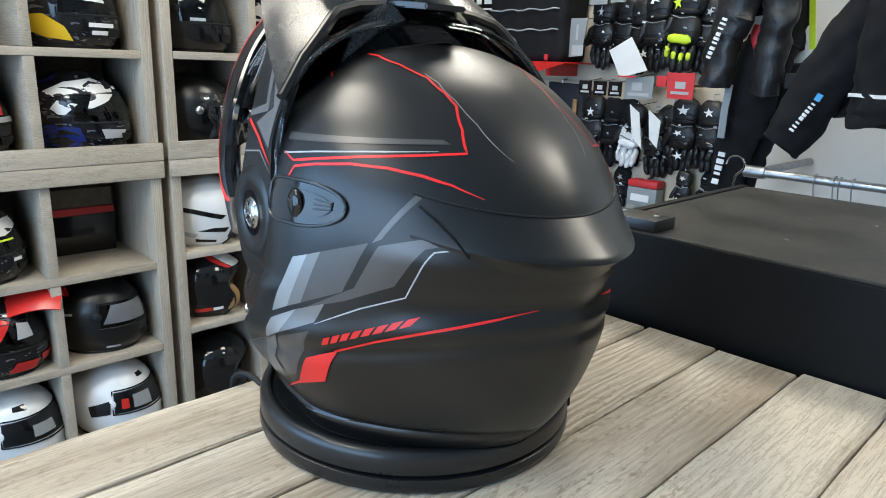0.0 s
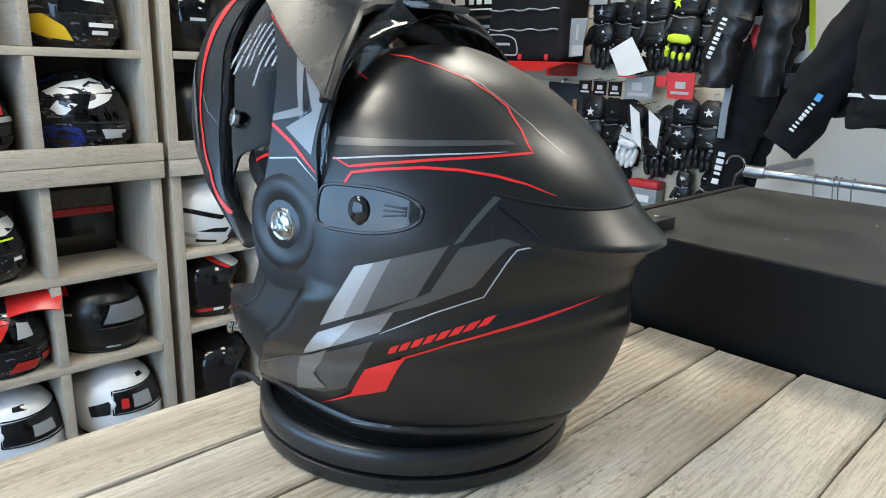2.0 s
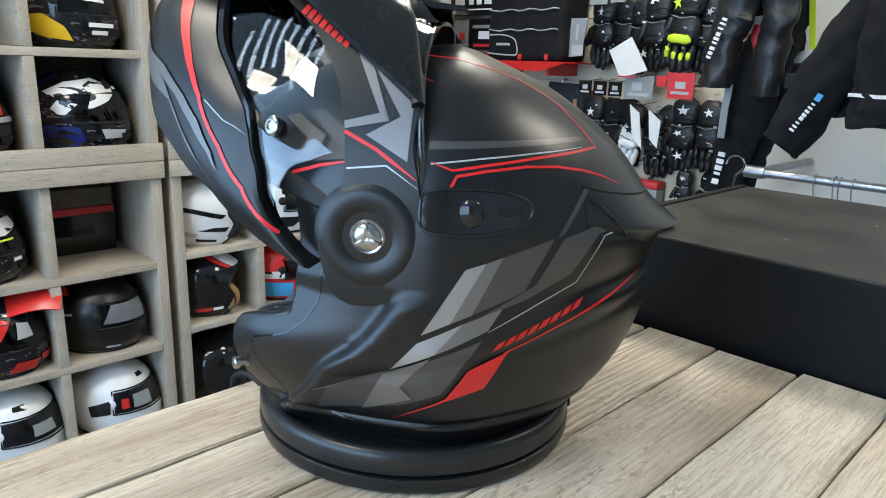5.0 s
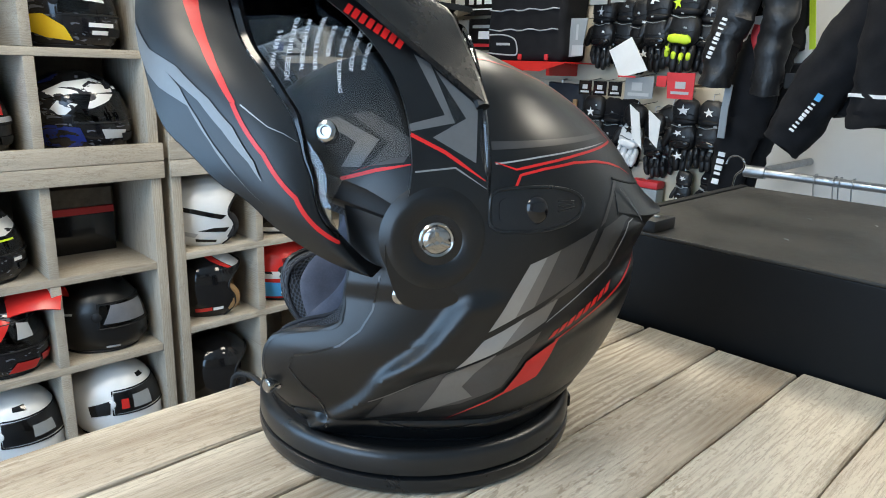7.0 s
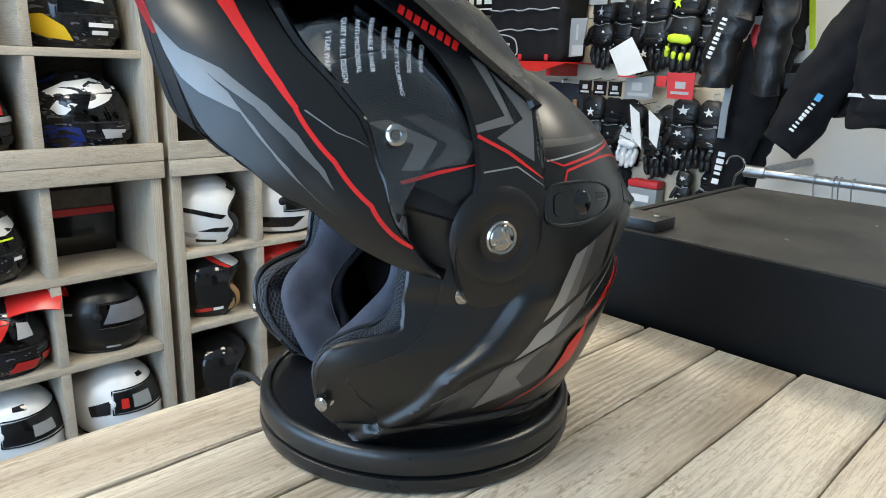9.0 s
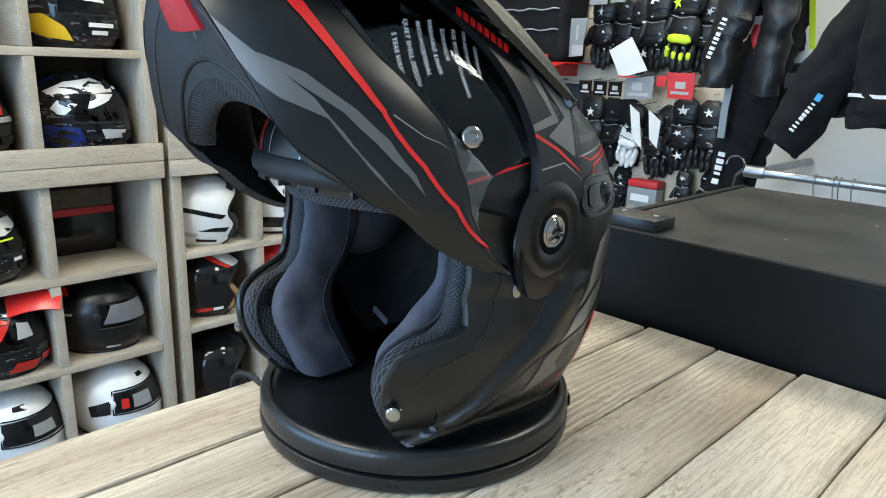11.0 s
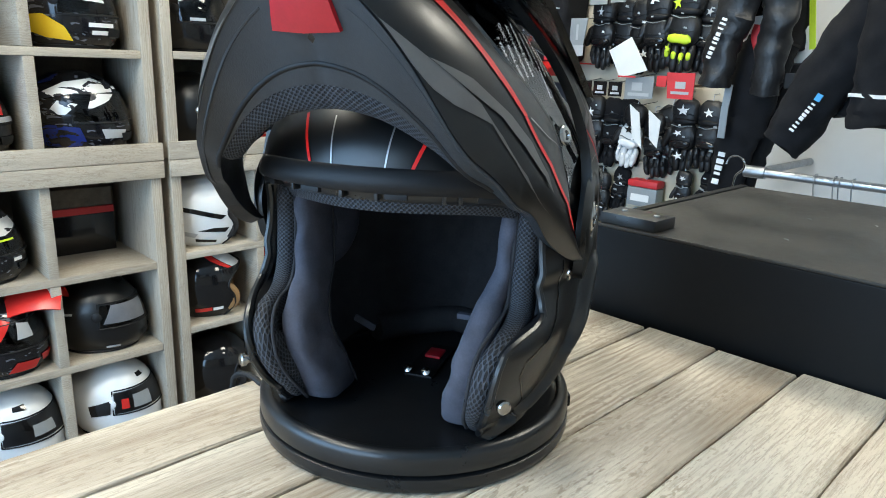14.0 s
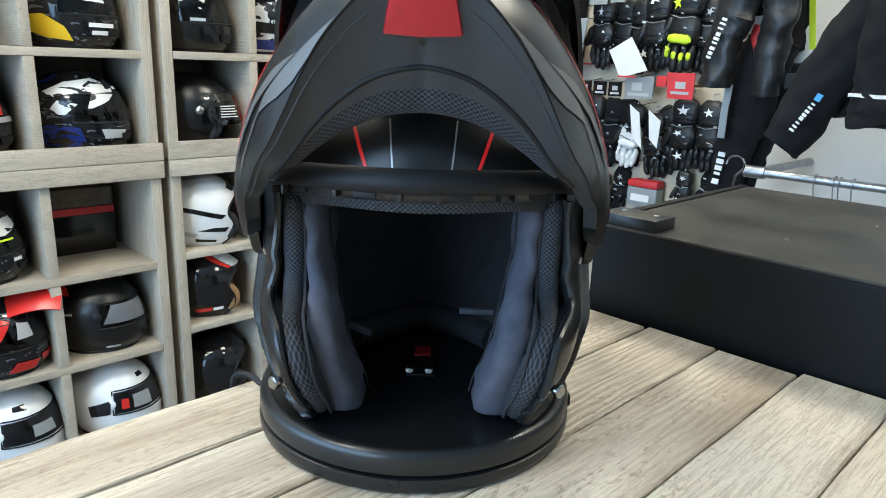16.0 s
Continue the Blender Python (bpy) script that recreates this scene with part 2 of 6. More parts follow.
RACEWHITE = graphic_material("race_white_graphic", (0.64, 0.64, 0.63), (0.02, 0.02, 0.025), 13.0, 0.56)
RACEBLACK = graphic_material("race_black_graphic", (0.008, 0.008, 0.010), (0.10, 0.105, 0.12), 26.0, 0.60, 0.14)
RACEBLUE = graphic_material("race_blue_graphic", (0.012, 0.022, 0.13), (0.008, 0.008, 0.01), 24.0, 0.50)
PANELGLOW = glow_material("panel_diffuser", (1.0, 0.96, 0.90), 6.0)


# ---------------- mesh helpers ----------------
def part(name, bm, mat, parent=None, label="", smooth=True):
    """Links a bmesh as one mesh object under a thing or a part."""
    bmesh.ops.recalc_face_normals(bm, faces=bm.faces)
    me = bpy.data.meshes.new(name)
    bm.to_mesh(me)
    bm.free()
    if smooth:
        me.shade_smooth()
        me.set_sharp_from_angle(angle=radians(42))
    me.materials.append(mat)
    ob = new(name, me)
    if parent:
        ob.parent = parent
    if label:
        ob["label"] = label
    return ob


def thing(name, label, category, m=None, group=""):
    ob = new(name)
    ob.empty_display_size = 0.05
    if m is not None:
        ob.matrix_world = m
    return tagged(ob, label, category, group)


def block(bm, lo, hi, bevel=0.0, seg=2):
    r = bmesh.ops.create_cube(bm, size=1.0)
    vs = r["verts"]
    for v in vs:
        v.co = Vector([lo[i] + (v.co[i] + 0.5) * (hi[i] - lo[i]) for i in range(3)])
    if bevel:
        es = list({e for v in vs for e in v.link_edges})
        bmesh.ops.bevel(bm, geom=es, offset=bevel, segments=seg, profile=0.6, affect="EDGES")
    return bm


def boxmesh(lo, hi, bevel=0.0, seg=2):
    return block(bmesh.new(), lo, hi, bevel, seg)


def loft(bm, rings, closed=True, cap=True):
    """Skins rings of points, each ring closed or open."""
    vs = [[bm.verts.new(q) for q in ring] for ring in rings]
    k = len(vs[0])
    for a, b in zip(vs, vs[1:]):
        for i in range(k if closed else k - 1):
            j = (i + 1) % k
            bm.faces.new((a[i], a[j], b[j], b[i]))
    if cap and closed:
        bm.faces.new(vs[0][::-1])
        bm.faces.new(vs[-1])
    return bm


def strip_loft(bm, rings):
    """Skins closed rings and lays texture coordinates, in metres, along and round them."""
    uv = bm.loops.layers.uv.verify()
    loft(bm, rings, True)
    k = len(rings[0])
    bm.faces.ensure_lookup_table()
    along = 0.0
    for r in range(len(rings) - 1):
        nxt = along + (Vector(rings[r + 1][0]) - Vector(rings[r][0])).length
        way = [0.0]
        for i in range(k):
            way.append(way[-1] + (Vector(rings[r][(i + 1) % k]) - Vector(rings[r][i])).length)
        for i in range(k):
            f = bm.faces[r * k + i]
            for lp, (u, v) in zip(f.loops, ((along, way[i]), (along, way[i + 1]), (nxt, way[i + 1]), (nxt, way[i]))):
                lp[uv].uv = (u, v)
        along = nxt
    return bm


def lathe(profile, seg=48, m=None):
    """Turns a profile of (radius, height) round z; ends on the axis are closed."""
    bm = bmesh.new()
    rings = [[Vector((r * math.cos(2 * math.pi * i / seg), r * math.sin(2 * math.pi * i / seg), z)) for i in range(seg)] for r, z in profile]
    loft(bm, rings, True, True)
    if m is not None:
        bm.transform(m)
    return bm


def tube(bm, pts, radius, seg=10, cap=True):
    pts = [Vector(q) for q in pts]
    rings = []
    up = Vector((0.13, 0.29, 0.95))
    for i, q in enumerate(pts):
        d = (pts[min(i + 1, len(pts) - 1)] - pts[max(i - 1, 0)]).normalized()
        if abs(d.dot(up)) > 0.97:
            up = Vector((0.95, 0.2, 0.1))
        a = d.cross(up).normalized()
        b = a.cross(d).normalized()
        r = radius[i] if isinstance(radius, (list, tuple)) else radius
        rings.append([q + r * (math.cos(t) * a + math.sin(t) * b) for t in (2 * math.pi * k / seg for k in range(seg))])
    return loft(bm, rings, True, cap)


def curve_through(pts, k=8):
    """Catmull-Rom points through the given ones."""
    pts = [Vector(q) for q in pts]
    out = []
    for i in range(len(pts) - 1):
        a, b, c, d = pts[max(i - 1, 0)], pts[i], pts[i + 1], pts[min(i + 2, len(pts) - 1)]
        for j in range(k):
            t = j / k
            out.append(0.5 * ((2 * b) + (c - a) * t + (2 * a - 5 * b + 4 * c - d) * t * t + (3 * b - a - 3 * c + d) * t ** 3))
    out.append(pts[-1])
    return out


def spline(xs, ys):
    """A smooth function through a few pairs."""
    xs, ys = np.array(xs, float), np.array(ys, float)
    g = np.gradient(ys, xs)

    def f(x):
        x = min(max(x, xs[0]), xs[-1])
        i = min(int(np.searchsorted(xs, x, side="right")) - 1, len(xs) - 2)
        h = xs[i + 1] - xs[i]
        t = (x - xs[i]) / h
        return float((2 * t ** 3 - 3 * t * t + 1) * ys[i] + (t ** 3 - 2 * t * t + t) * h * g[i] + (3 * t * t - 2 * t ** 3) * ys[i + 1] + (t ** 3 - t * t) * h * g[i + 1])
    return f


def thicken(bm, depth):
    """Gives an open sheet a thickness, behind its normals."""
    bmesh.ops.recalc_face_normals(bm, faces=bm.faces)
    bmesh.ops.solidify(bm, geom=list(bm.faces), thickness=depth)
    return bm


def slab(poly, height, m=None, bevel=0.0):
    """A flat plate from an outline in x, y, with its thickness up z."""
    bm = bmesh.new()
    vs = [bm.verts.new((x, y, 0)) for x, y in poly]
    f = bm.faces.new(vs)
    r = bmesh.ops.extrude_face_region(bm, geom=[f])
    bmesh.ops.translate(bm, verts=[v for v in r["geom"] if isinstance(v, bmesh.types.BMVert)], vec=(0, 0, height))
    if bevel:
        bmesh.ops.bevel(bm, geom=list(bm.edges), offset=bevel, segments=2, affect="EDGES")
    if m is not None:
        bm.transform(m)
    return bm


# ---------------- room ----------------
def setting(name, bm, mat, label):
    return tagged(part(name, bm, mat, None, "", False), label, "", "", "structure")


T = 0.12
setting("floor", boxmesh((WEST_X - T, SOUTH_Y - T, FLOOR_Z - T), (WALL_X + T, BACK_Y + T, FLOOR_Z)), FLOORMAT, "grey vinyl shop floor")
setting("ceiling", boxmesh((WEST_X - T, SOUTH_Y - T, CEIL_Z), (WALL_X + T, BACK_Y + T, CEIL_Z + T)), CEILMAT, "plain white shop ceiling")
setting("wall_east", boxmesh((WALL_X, SOUTH_Y - T, FLOOR_Z), (WALL_X + T, BACK_Y + T, CEIL_Z)), WALLPAINT, "pale painted wall behind the hanging clothes")
setting("wall_north", boxmesh((WEST_X, BACK_Y, FLOOR_Z), (WALL_X, BACK_Y + T, CEIL_Z)), WALLPAINT, "pale painted wall behind the helmet shelves")
setting("wall_south", boxmesh((WEST_X, SOUTH_Y - T, FLOOR_Z), (WALL_X, SOUTH_Y, CEIL_Z)), WALLPAINT, "plain painted wall")
bm = bmesh.new()
WY0, WY1, WZ0, WZ1 = -1.25, 2.05, -0.56, 1.40
block(bm, (WEST_X - T, SOUTH_Y - T, FLOOR_Z), (WEST_X, WY0, CEIL_Z))
block(bm, (WEST_X - T, WY1, FLOOR_Z), (WEST_X, BACK_Y + T, CEIL_Z))
block(bm, (WEST_X - T, WY0, FLOOR_Z), (WEST_X, WY1, WZ0))
block(bm, (WEST_X - T, WY0, WZ1), (WEST_X, WY1, CEIL_Z))
setting("wall_west", bm, WALLPAINT, "painted wall with the shop window")
for px, py in PANELS:
    light = thing("ceiling_light", "square white ceiling light panel", "ceiling light", pose(px, py, CEIL_Z), "ceiling lights")
    bm = bmesh.new()
    for lo, hi in (((-0.31, -0.31, -0.03), (0.31, -0.285, 0)), ((-0.31, 0.285, -0.03), (0.31, 0.31, 0)), ((-0.31, -0.285, -0.03), (-0.285, 0.285, 0)), ((0.285, -0.285, -0.03), (0.31, 0.285, 0))):
        block(bm, lo, hi)
    part("frame", bm, WHITEGLOSS, light, "", False)
    part("diffuser", boxmesh((-0.284, -0.284, -0.02), (0.284, 0.284, -0.012)), PANELGLOW, light, "glowing white diffuser", False)


# ---------------- counter of planks ----------------
PLANK_W = 0.0812
END_X, START_X = 0.322, -1.15
counter = thing("counter", "shop counter topped with bleached grey-brown planks", "counter", pose(0, 0, 0))
part("underlay", boxmesh((START_X + 0.01, -0.92, -0.045), (END_X - 0.012, 0.118, -0.0225)), GAPDARK, counter, "dark board under the planks", False)
part("front_panel", boxmesh((START_X + 0.05, 0.06, FLOOR_Z), (END_X - 0.05, 0.085, -0.046)), SHELFWOOD, counter, "", False)
part("side_panel", boxmesh((END_X - 0.08, -0.86, FLOOR_Z), (END_X - 0.052, 0.058, -0.046)), SHELFWOOD, counter, "", False)
part("back_panel", boxmesh((START_X + 0.05, -0.89, FLOOR_Z), (END_X - 0.05, -0.865, -0.046)), SHELFWOOD, counter, "", False)


def plank_mesh(length, width, thick, seed, worn=0.0012):
    """A board along x with softly broken edges, its top at z = 0."""
    rnd = random.Random(seed)
    bm = bmesh.new()
    n = 46
    rings = []
    for i in range(n + 1):
        x = length * i / n
        w0 = rnd.uniform(-worn, worn) * 0.5
        w1 = rnd.uniform(-worn, worn) * 0.5
        e = 0.0016
        rings.append([Vector((x, w0, -thick)), Vector((x, width + w1, -thick)), Vector((x, width + w1, -e)), Vector((x, width + w1 - e, 0)), Vector((x, width * 0.5, rnd.uniform(-1, 1) * 0.0001)), Vector((x, w0 + e, 0)), Vector((x, w0, -e))])
    return loft(bm, rings)


def build_counter_planks():
    ends = (0.004, -0.002, 0.001, -0.001, 0.008, 0.011, 0.004, 0.0, 0.006, 0.002, 0.005, 0.003, 0.004)
    for i in range(13):
        y1 = 0.1285 - i * PLANK_W
        gap = (0.0034, 0.0030, 0.0016, 0.0018, 0.0018, 0.0016)[i % 6]
        ob = part("plank", plank_mesh(END_X + ends[i] - START_X, PLANK_W - gap, 0.022, i), PLANK, counter)
        ob.location = (START_X, y1 - PLANK_W + gap, 0)


# ---------------- turntable ----------------
turntable = thing("turntable", "round black display turntable standing on the planks", "turntable", pose(0, 0, 0))
part("base", lathe([(0.0, 0.0), (0.1225, 0.0), (0.1252, 0.002), (0.1262, 0.006), (0.1258, 0.0115), (0.1245, 0.0122), (0.110, 0.0122), (0.0, 0.0122)], 96), SATIN, turntable, "matte black lower drum")
top = part("top_plate", lathe([(0.0, 0.0124), (0.119, 0.0124), (0.119, 0.0138), (0.1235, 0.0140), (0.1252, 0.0150), (0.1256, 0.018), (0.1252, 0.026), (0.1240, 0.0292), (0.1218, 0.0312), (0.1188, 0.0318), (0.1170, 0.0312), (0.1160, 0.0290), (0.1150, 0.0286), (0.1135, 0.0289), (0.112, 0.0286), (0.0, 0.0286)], 96), SATIN, turntable, "matte black turning plate with a raised rim")
bm = boxmesh((-0.003, -0.0045, -0.005), (0.004, 0.0045, 0.005), 0.001)
sw = part("power_switch", bm, RUBBER, turntable)
sw.matrix_basis = pose(0.0955, -0.0838, 0.0075, 0, 0, -41.3)
bm = bmesh.new()
cable_pts = curve_through([(-0.082, 0.096, 0.007), (-0.085, 0.104, 0.008), (-0.086, 0.113, 0.010), (-0.090, 0.121, 0.012), (-0.094, 0.128, 0.010), (-0.096, 0.1335, -0.002), (-0.097, 0.136, -0.05), (-0.098, 0.136, -0.3)], 6)
tube(bm, cable_pts, 0.0026, 8)
part("power_cable", bm, RUBBER, turntable, "dark grey power cable over the edge of the counter")

# ---------------- black cabinet beside the counter ----------------
box = thing("display_cabinet", "low black laminate cabinet butting against the plank ends", "cabinet", pose(0, 0, 0))
CX0, CX1, CY0, CY1, CZ = 0.337, 0.775, -0.85, 0.056, 0.103
part("body", boxmesh((CX0, CY0, FLOOR_Z), (CX1, CY1, CZ - 0.004), 0.0015), BOXBLACK, box, "", False)
part("top", boxmesh((CX0 - 0.001, CY0, CZ - 0.0038), (CX1, CY1, CZ), 0.0012), BOXTOP, box, "dusty dark grey top", False)
rnd = random.Random(41)
for k in range(9):
    q = Vector((rnd.uniform(CX0 + 0.05, CX1 - 0.05), rnd.uniform(-0.45, CY1 - 0.06), CZ + 0.0006))
    a = rnd.uniform(0, 6.28)
    bm = bmesh.new()
    tube(bm, [q + Vector((0.004 * u * math.cos(a + 0.5 * u), 0.004 * u * math.sin(a + 0.5 * u), 0.0)) for u in (-1, -0.4, 0.3, 1)], 0.0004, 5)
    part("lint", bm, CARD_GREY, box, "pale lint fibre")
plate = part("hinge_plate", boxmesh((0.3395, -0.0195, CZ + 0.0002), (0.386, 0.052, CZ + 0.0135), 0.0012), SATIN, box)
for yy in (-0.006, 0.036):
    s = part("bolt", lathe([(0, 0.0135), (0.0040, 0.0135), (0.0036, 0.0150), (0, 0.0153)], 12), STEEL, plate)
    s.location = (0.366, yy, CZ)
part("edge_strip", boxmesh((0.40, CY1 + 0.0004, CZ - 0.012), (CX1, CY1 + 0.012, CZ + 0.002), 0.001), BOXBLACK, box, "", False)

# ---------------- helmet shelving ----------------
SH_D = 0.36


def board(name, lo, hi, parent, seed=0):
    """A sawn board, its grain along its longest side."""
    d = [hi[i] - lo[i] for i in range(3)]
    k = max(range(3), key=lambda i: d[i])
    order = {0: (0, 1, 2), 1: (1, 2, 0), 2: (2, 0, 1)}[k]
    a, b, c = (d[i] for i in order)
    bm = boxmesh((0, 0, 0), (a, b, c), 0.003, 2)
    ob = part(name, bm, SHELFWOOD, parent)
    m = Matrix.Identity(4)
    for col, ax in enumerate(order):
        for r in range(3):
            m[r][col] = 1.0 if r == ax else 0.0
    ob.matrix_basis = Matrix.Translation(lo) @ m
    return ob


def shelving_unit(x0, x1, dividers, z0, z1, shelves, label, beam=None):
    unit = thing("shelving_unit", label, "shelving", pose(0, 0, 0), "stacked shelving units")
    t = 0.034
    y0, y1 = SHELF_Y, SHELF_Y + SH_D
    board("side_panel", (x0, y0, z0), (x0 + t, y1, z1), unit)
    board("side_panel", (x1 - t, y0, z0), (x1, y1, z1), unit)
    board("bottom_board", (x0 + t + 0.0005, y0, z0), (x1 - t - 0.0005, y1, z0 + 0.03), unit)
    board("top_board", (x0 + t + 0.0005, y0, z1 - 0.03), (x1 - t - 0.0005, y1, z1), unit)
    xs = [x0 + t] + [d for d in dividers] + [x1 - t]
    zs = [z0 + 0.03] + list(shelves) + [z1 - 0.03]
    for z in shelves:
        board("shelf_board", (x0 + t + 0.0005, y0 + 0.001, z - 0.025), (x1 - t - 0.0005, y1, z), unit)
    for d in dividers:
        low = z0 + 0.03
        for z in list(shelves) + [z1 - 0.03 + 0.025]:
            board("divider", (d - 0.015, y0 + 0.002, low + 0.0005), (d + 0.015, y1, z - 0.0255), unit)
            low = z
    part("back_board", boxmesh((x0 + 0.001, y1 + 0.0005, z0), (x1 - 0.001, y1 + 0.008, z1)), GAPDARK, unit, "dark back board", False)
    if beam:
        board("front_beam", (x0 - 0.006, y0 - 0.014, beam[0]), (x1 + 0.008, y0 - 0.0005, beam[1]), unit)
    return unit


shelving_unit(-0.80, 0.541, (-0.468, -0.138, 0.195), -0.055, 0.93, (0.287, 0.60), "weathered timber pigeonhole shelving stacked above another unit", (-0.055, 0.002))
shelving_unit(-0.80, 0.541, (-0.468, -0.138, 0.195), FLOOR_Z, -0.0565, (-0.69, -0.396), "weathered timber pigeonhole shelving standing on the floor", (-0.112, -0.0565))
shelving_unit(0.573, 1.85, (0.893, 1.20, 1.51), -0.055, 0.93, (0.290, 0.60), "weathered timber pigeonhole shelving stacked above another unit", (-0.055, 0.004))
shelving_unit(0.573, 1.85, (0.893, 1.20, 1.51), FLOOR_Z, -0.0565, (-0.655, -0.382), "weathered timber pigeonhole shelving standing on the floor", (-0.112, -0.0565))


# ---------------- the helmet on the turntable ----------------
# helmet space: x to the helmet's front, y to its left, z up from the counter, its turning axis at the origin
Y0 = 0.004
XC = -0.030
Z_LEV = (0.027, 0.035, 0.050, 0.070, 0.100, 0.130, 0.160, 0.190, 0.215, 0.235, 0.252, 0.268, 0.280, 0.288, 0.2925)
s_rear = spline(Z_LEV, (-0.124, -0.132, -0.146, -0.159, -0.171, -0.177, -0.177, -0.170, -0.154, -0.135, -0.113, -0.087, -0.060, -0.040, -0.026))
s_front = spline(Z_LEV, (0.122, 0.131, 0.145, 0.153, 0.155, 0.151, 0.138, 0.126, 0.124, 0.118, 0.105, 0.083, 0.055, 0.018, -0.02))
s_half = spline(Z_LEV, (0.099, 0.103, 0.110, 0.119, 0.128, 0.130, 0.130, 0.128, 0.122, 0.113, 0.100, 0.082, 0.060, 0.034, 0.004))
ZTOP = 0.2925
s_quarter = spline((0.02, 0.06, 0.13, 0.2, 0.3), (1.50, 1.50, 1.56, 1.74, 1.90))
s_fore = spline((0.03, 0.08, 0.10, 0.125, 0.145, 0.175, 0.20, 0.22), (2.20, 2.60, 2.50, 2.00, 1.80, 1.80, 2.05, 2.14))
s_jaw = spline((0.027, 0.045, 0.07, 0.09, 0.105, 0.134, 0.15), (0.086, 0.072, 0.048, 0.033, 0.014, -0.010, -0.02))


def step(a, b, x):
    t = min(1.0, max(0.0, (x - a) / (b - a)))
    return t * t * (3 - 2 * t)


def shell_point(phi, z, side=1, off=0.0):
    """A point of the outer shell: phi in degrees, 0 at the front, 180 at the back, on the left (side 1) or the right."""
    c, s = math.cos(radians(phi)), math.sin(radians(phi))
    a = (s_front(z) - XC) if c >= 0 else (XC - s_rear(z))
    w = s_half(z)
    e = s_fore(z) if c >= 0 else s_quarter(z)
    k = (abs(c / a) ** e + abs(s / w) ** e) ** (-1 / e)
    d = 0.0
    if z < 0.2:
        x = XC + k * c
        # stepped jaw panel ahead of the slanting crease
        edge = s_jaw(z)
        if z < 0.15:
            d -= 0.0042 * step(edge - 0.003, edge + 0.011, x) * (1 - step(0.134, 0.148, z))
            d += 0.0044 * step(edge - 0.034, edge - 0.004, x) * (1 - step(edge - 0.003, edge + 0.011, x)) * (1 - step(0.134, 0.148, z))
        # hollow under the rear spoiler and over the lower skirt
        rear = step(0.085, 0.165, -x)
        d -= 0.006 * rear * math.exp(-((z - 0.142) / 0.012) ** 2)
        d += 0.004 * rear * math.exp(-((z - 0.172) / 0.010) ** 2)
        # seam of the lower rim
        d -= 0.0022 * math.exp(-((z - 0.0475) / 0.0022) ** 2)
        d += 0.0010 * step(0.047, 0.042, z) if z < 0.047 else 0.0
        # soft fold along the flank
        zf = 0.092 - 0.22 * (x + 0.02)
        d += 0.0016 * math.exp(-((z - zf - 0.012) / 0.008) ** 2) * step(0.06, 0.0, x) - 0.0016 * math.exp(-((z - zf) / 0.005) ** 2) * step(0.06, 0.0, x)
    k += d + off
    return Vector((XC + k * c, Y0 + side * k * s, z))


def shell_xz(x, z, side=1, off=0.0005):
    """The shell's point at x and height z, lifted off its surface."""
    lo, hi = 0.0, 180.0
    for _ in range(26):
        mid = (lo + hi) / 2
        if shell_point(mid, z, side).x > x:
            lo = mid
        else:
            hi = mid
    p = shell_point(lo, z, side)
    n = (shell_point(lo + 0.6, z, side) - p).cross(shell_point(lo, z + 0.0008, side) - p).normalized()
    if n.y * side < 0:
        n = -n
    return p + n * off


def shell_yz(y, z, off=0.0006):
    """The front of the shell at a distance y from its middle plane and height z."""
    lo, hi = 0.0, 90.0
    for _ in range(24):
        mid = (lo + hi) / 2
        if shell_point(mid, z).y - Y0 < abs(y):
            lo = mid
        else:
            hi = mid
    return shell_point(lo, z, 1 if y >= 0 else -1, off)


helmet = thing("modular_helmet", "matte black flip-up motorcycle helmet with red and grey graphics", "helmet", pose(0, 0, 0))

# edge of the face opening: forward x of the side panels at each height
s_edge = spline((0.027, 0.033, 0.045, 0.060, 0.075, 0.090, 0.100, 0.107, 0.111, 0.114, 0.118, 0.124, 0.140, 0.160, 0.200), (0.080, 0.084, 0.094, 0.106, 0.112, 0.113, 0.110, 0.103, 0.091, 0.076, 0.065, 0.062, 0.060, 0.057, 0.061))


def edge_phi(z):
    x = s_edge(z)
    lo, hi = 0.0, 120.0
    for _ in range(24):
        mid = (lo + hi) / 2
        if shell_point(mid, z).x > x:
            lo = mid
        else:
            hi = mid
    return lo


BROW_Z = 0.208


def build_shell():
    bm = bmesh.new()
    rows = [0.027 + (BROW_Z - 0.027) * i / 110 for i in range(111)]
    rings = []
    for z in rows:
        e = edge_phi(z)
        half = [e + (180 - e) * (i / 90) for i in range(91)]
        outer = [shell_point(f, z, 1) for f in half] + [shell_point(f, z, -1) for f in half[-2::-1]]
        inner = [shell_point(f, z, 1, -0.006) for f in half] + [shell_point(f, z, -1, -0.006) for f in half[-2::-1]]
        rings.append(outer + inner[::-1])
    loft(bm, rings, True)
    dome = [BROW_Z + (ZTOP - BROW_Z) * math.sin(radians(90 * i / 44)) for i in range(45)]

    def loop(z, off):
        return [shell_point(2 * i if i <= 90 else 360 - 2 * i, z, 1 if i <= 90 else -1, off) for i in range(180)]
    loft(bm, [loop(z, -0.006) for z in dome[-12::-1]] + [loop(z, 0.0) for z in dome], True)
    return part("shell", bm, MATTE, helmet, "matte black outer shell")


shell = build_shell()

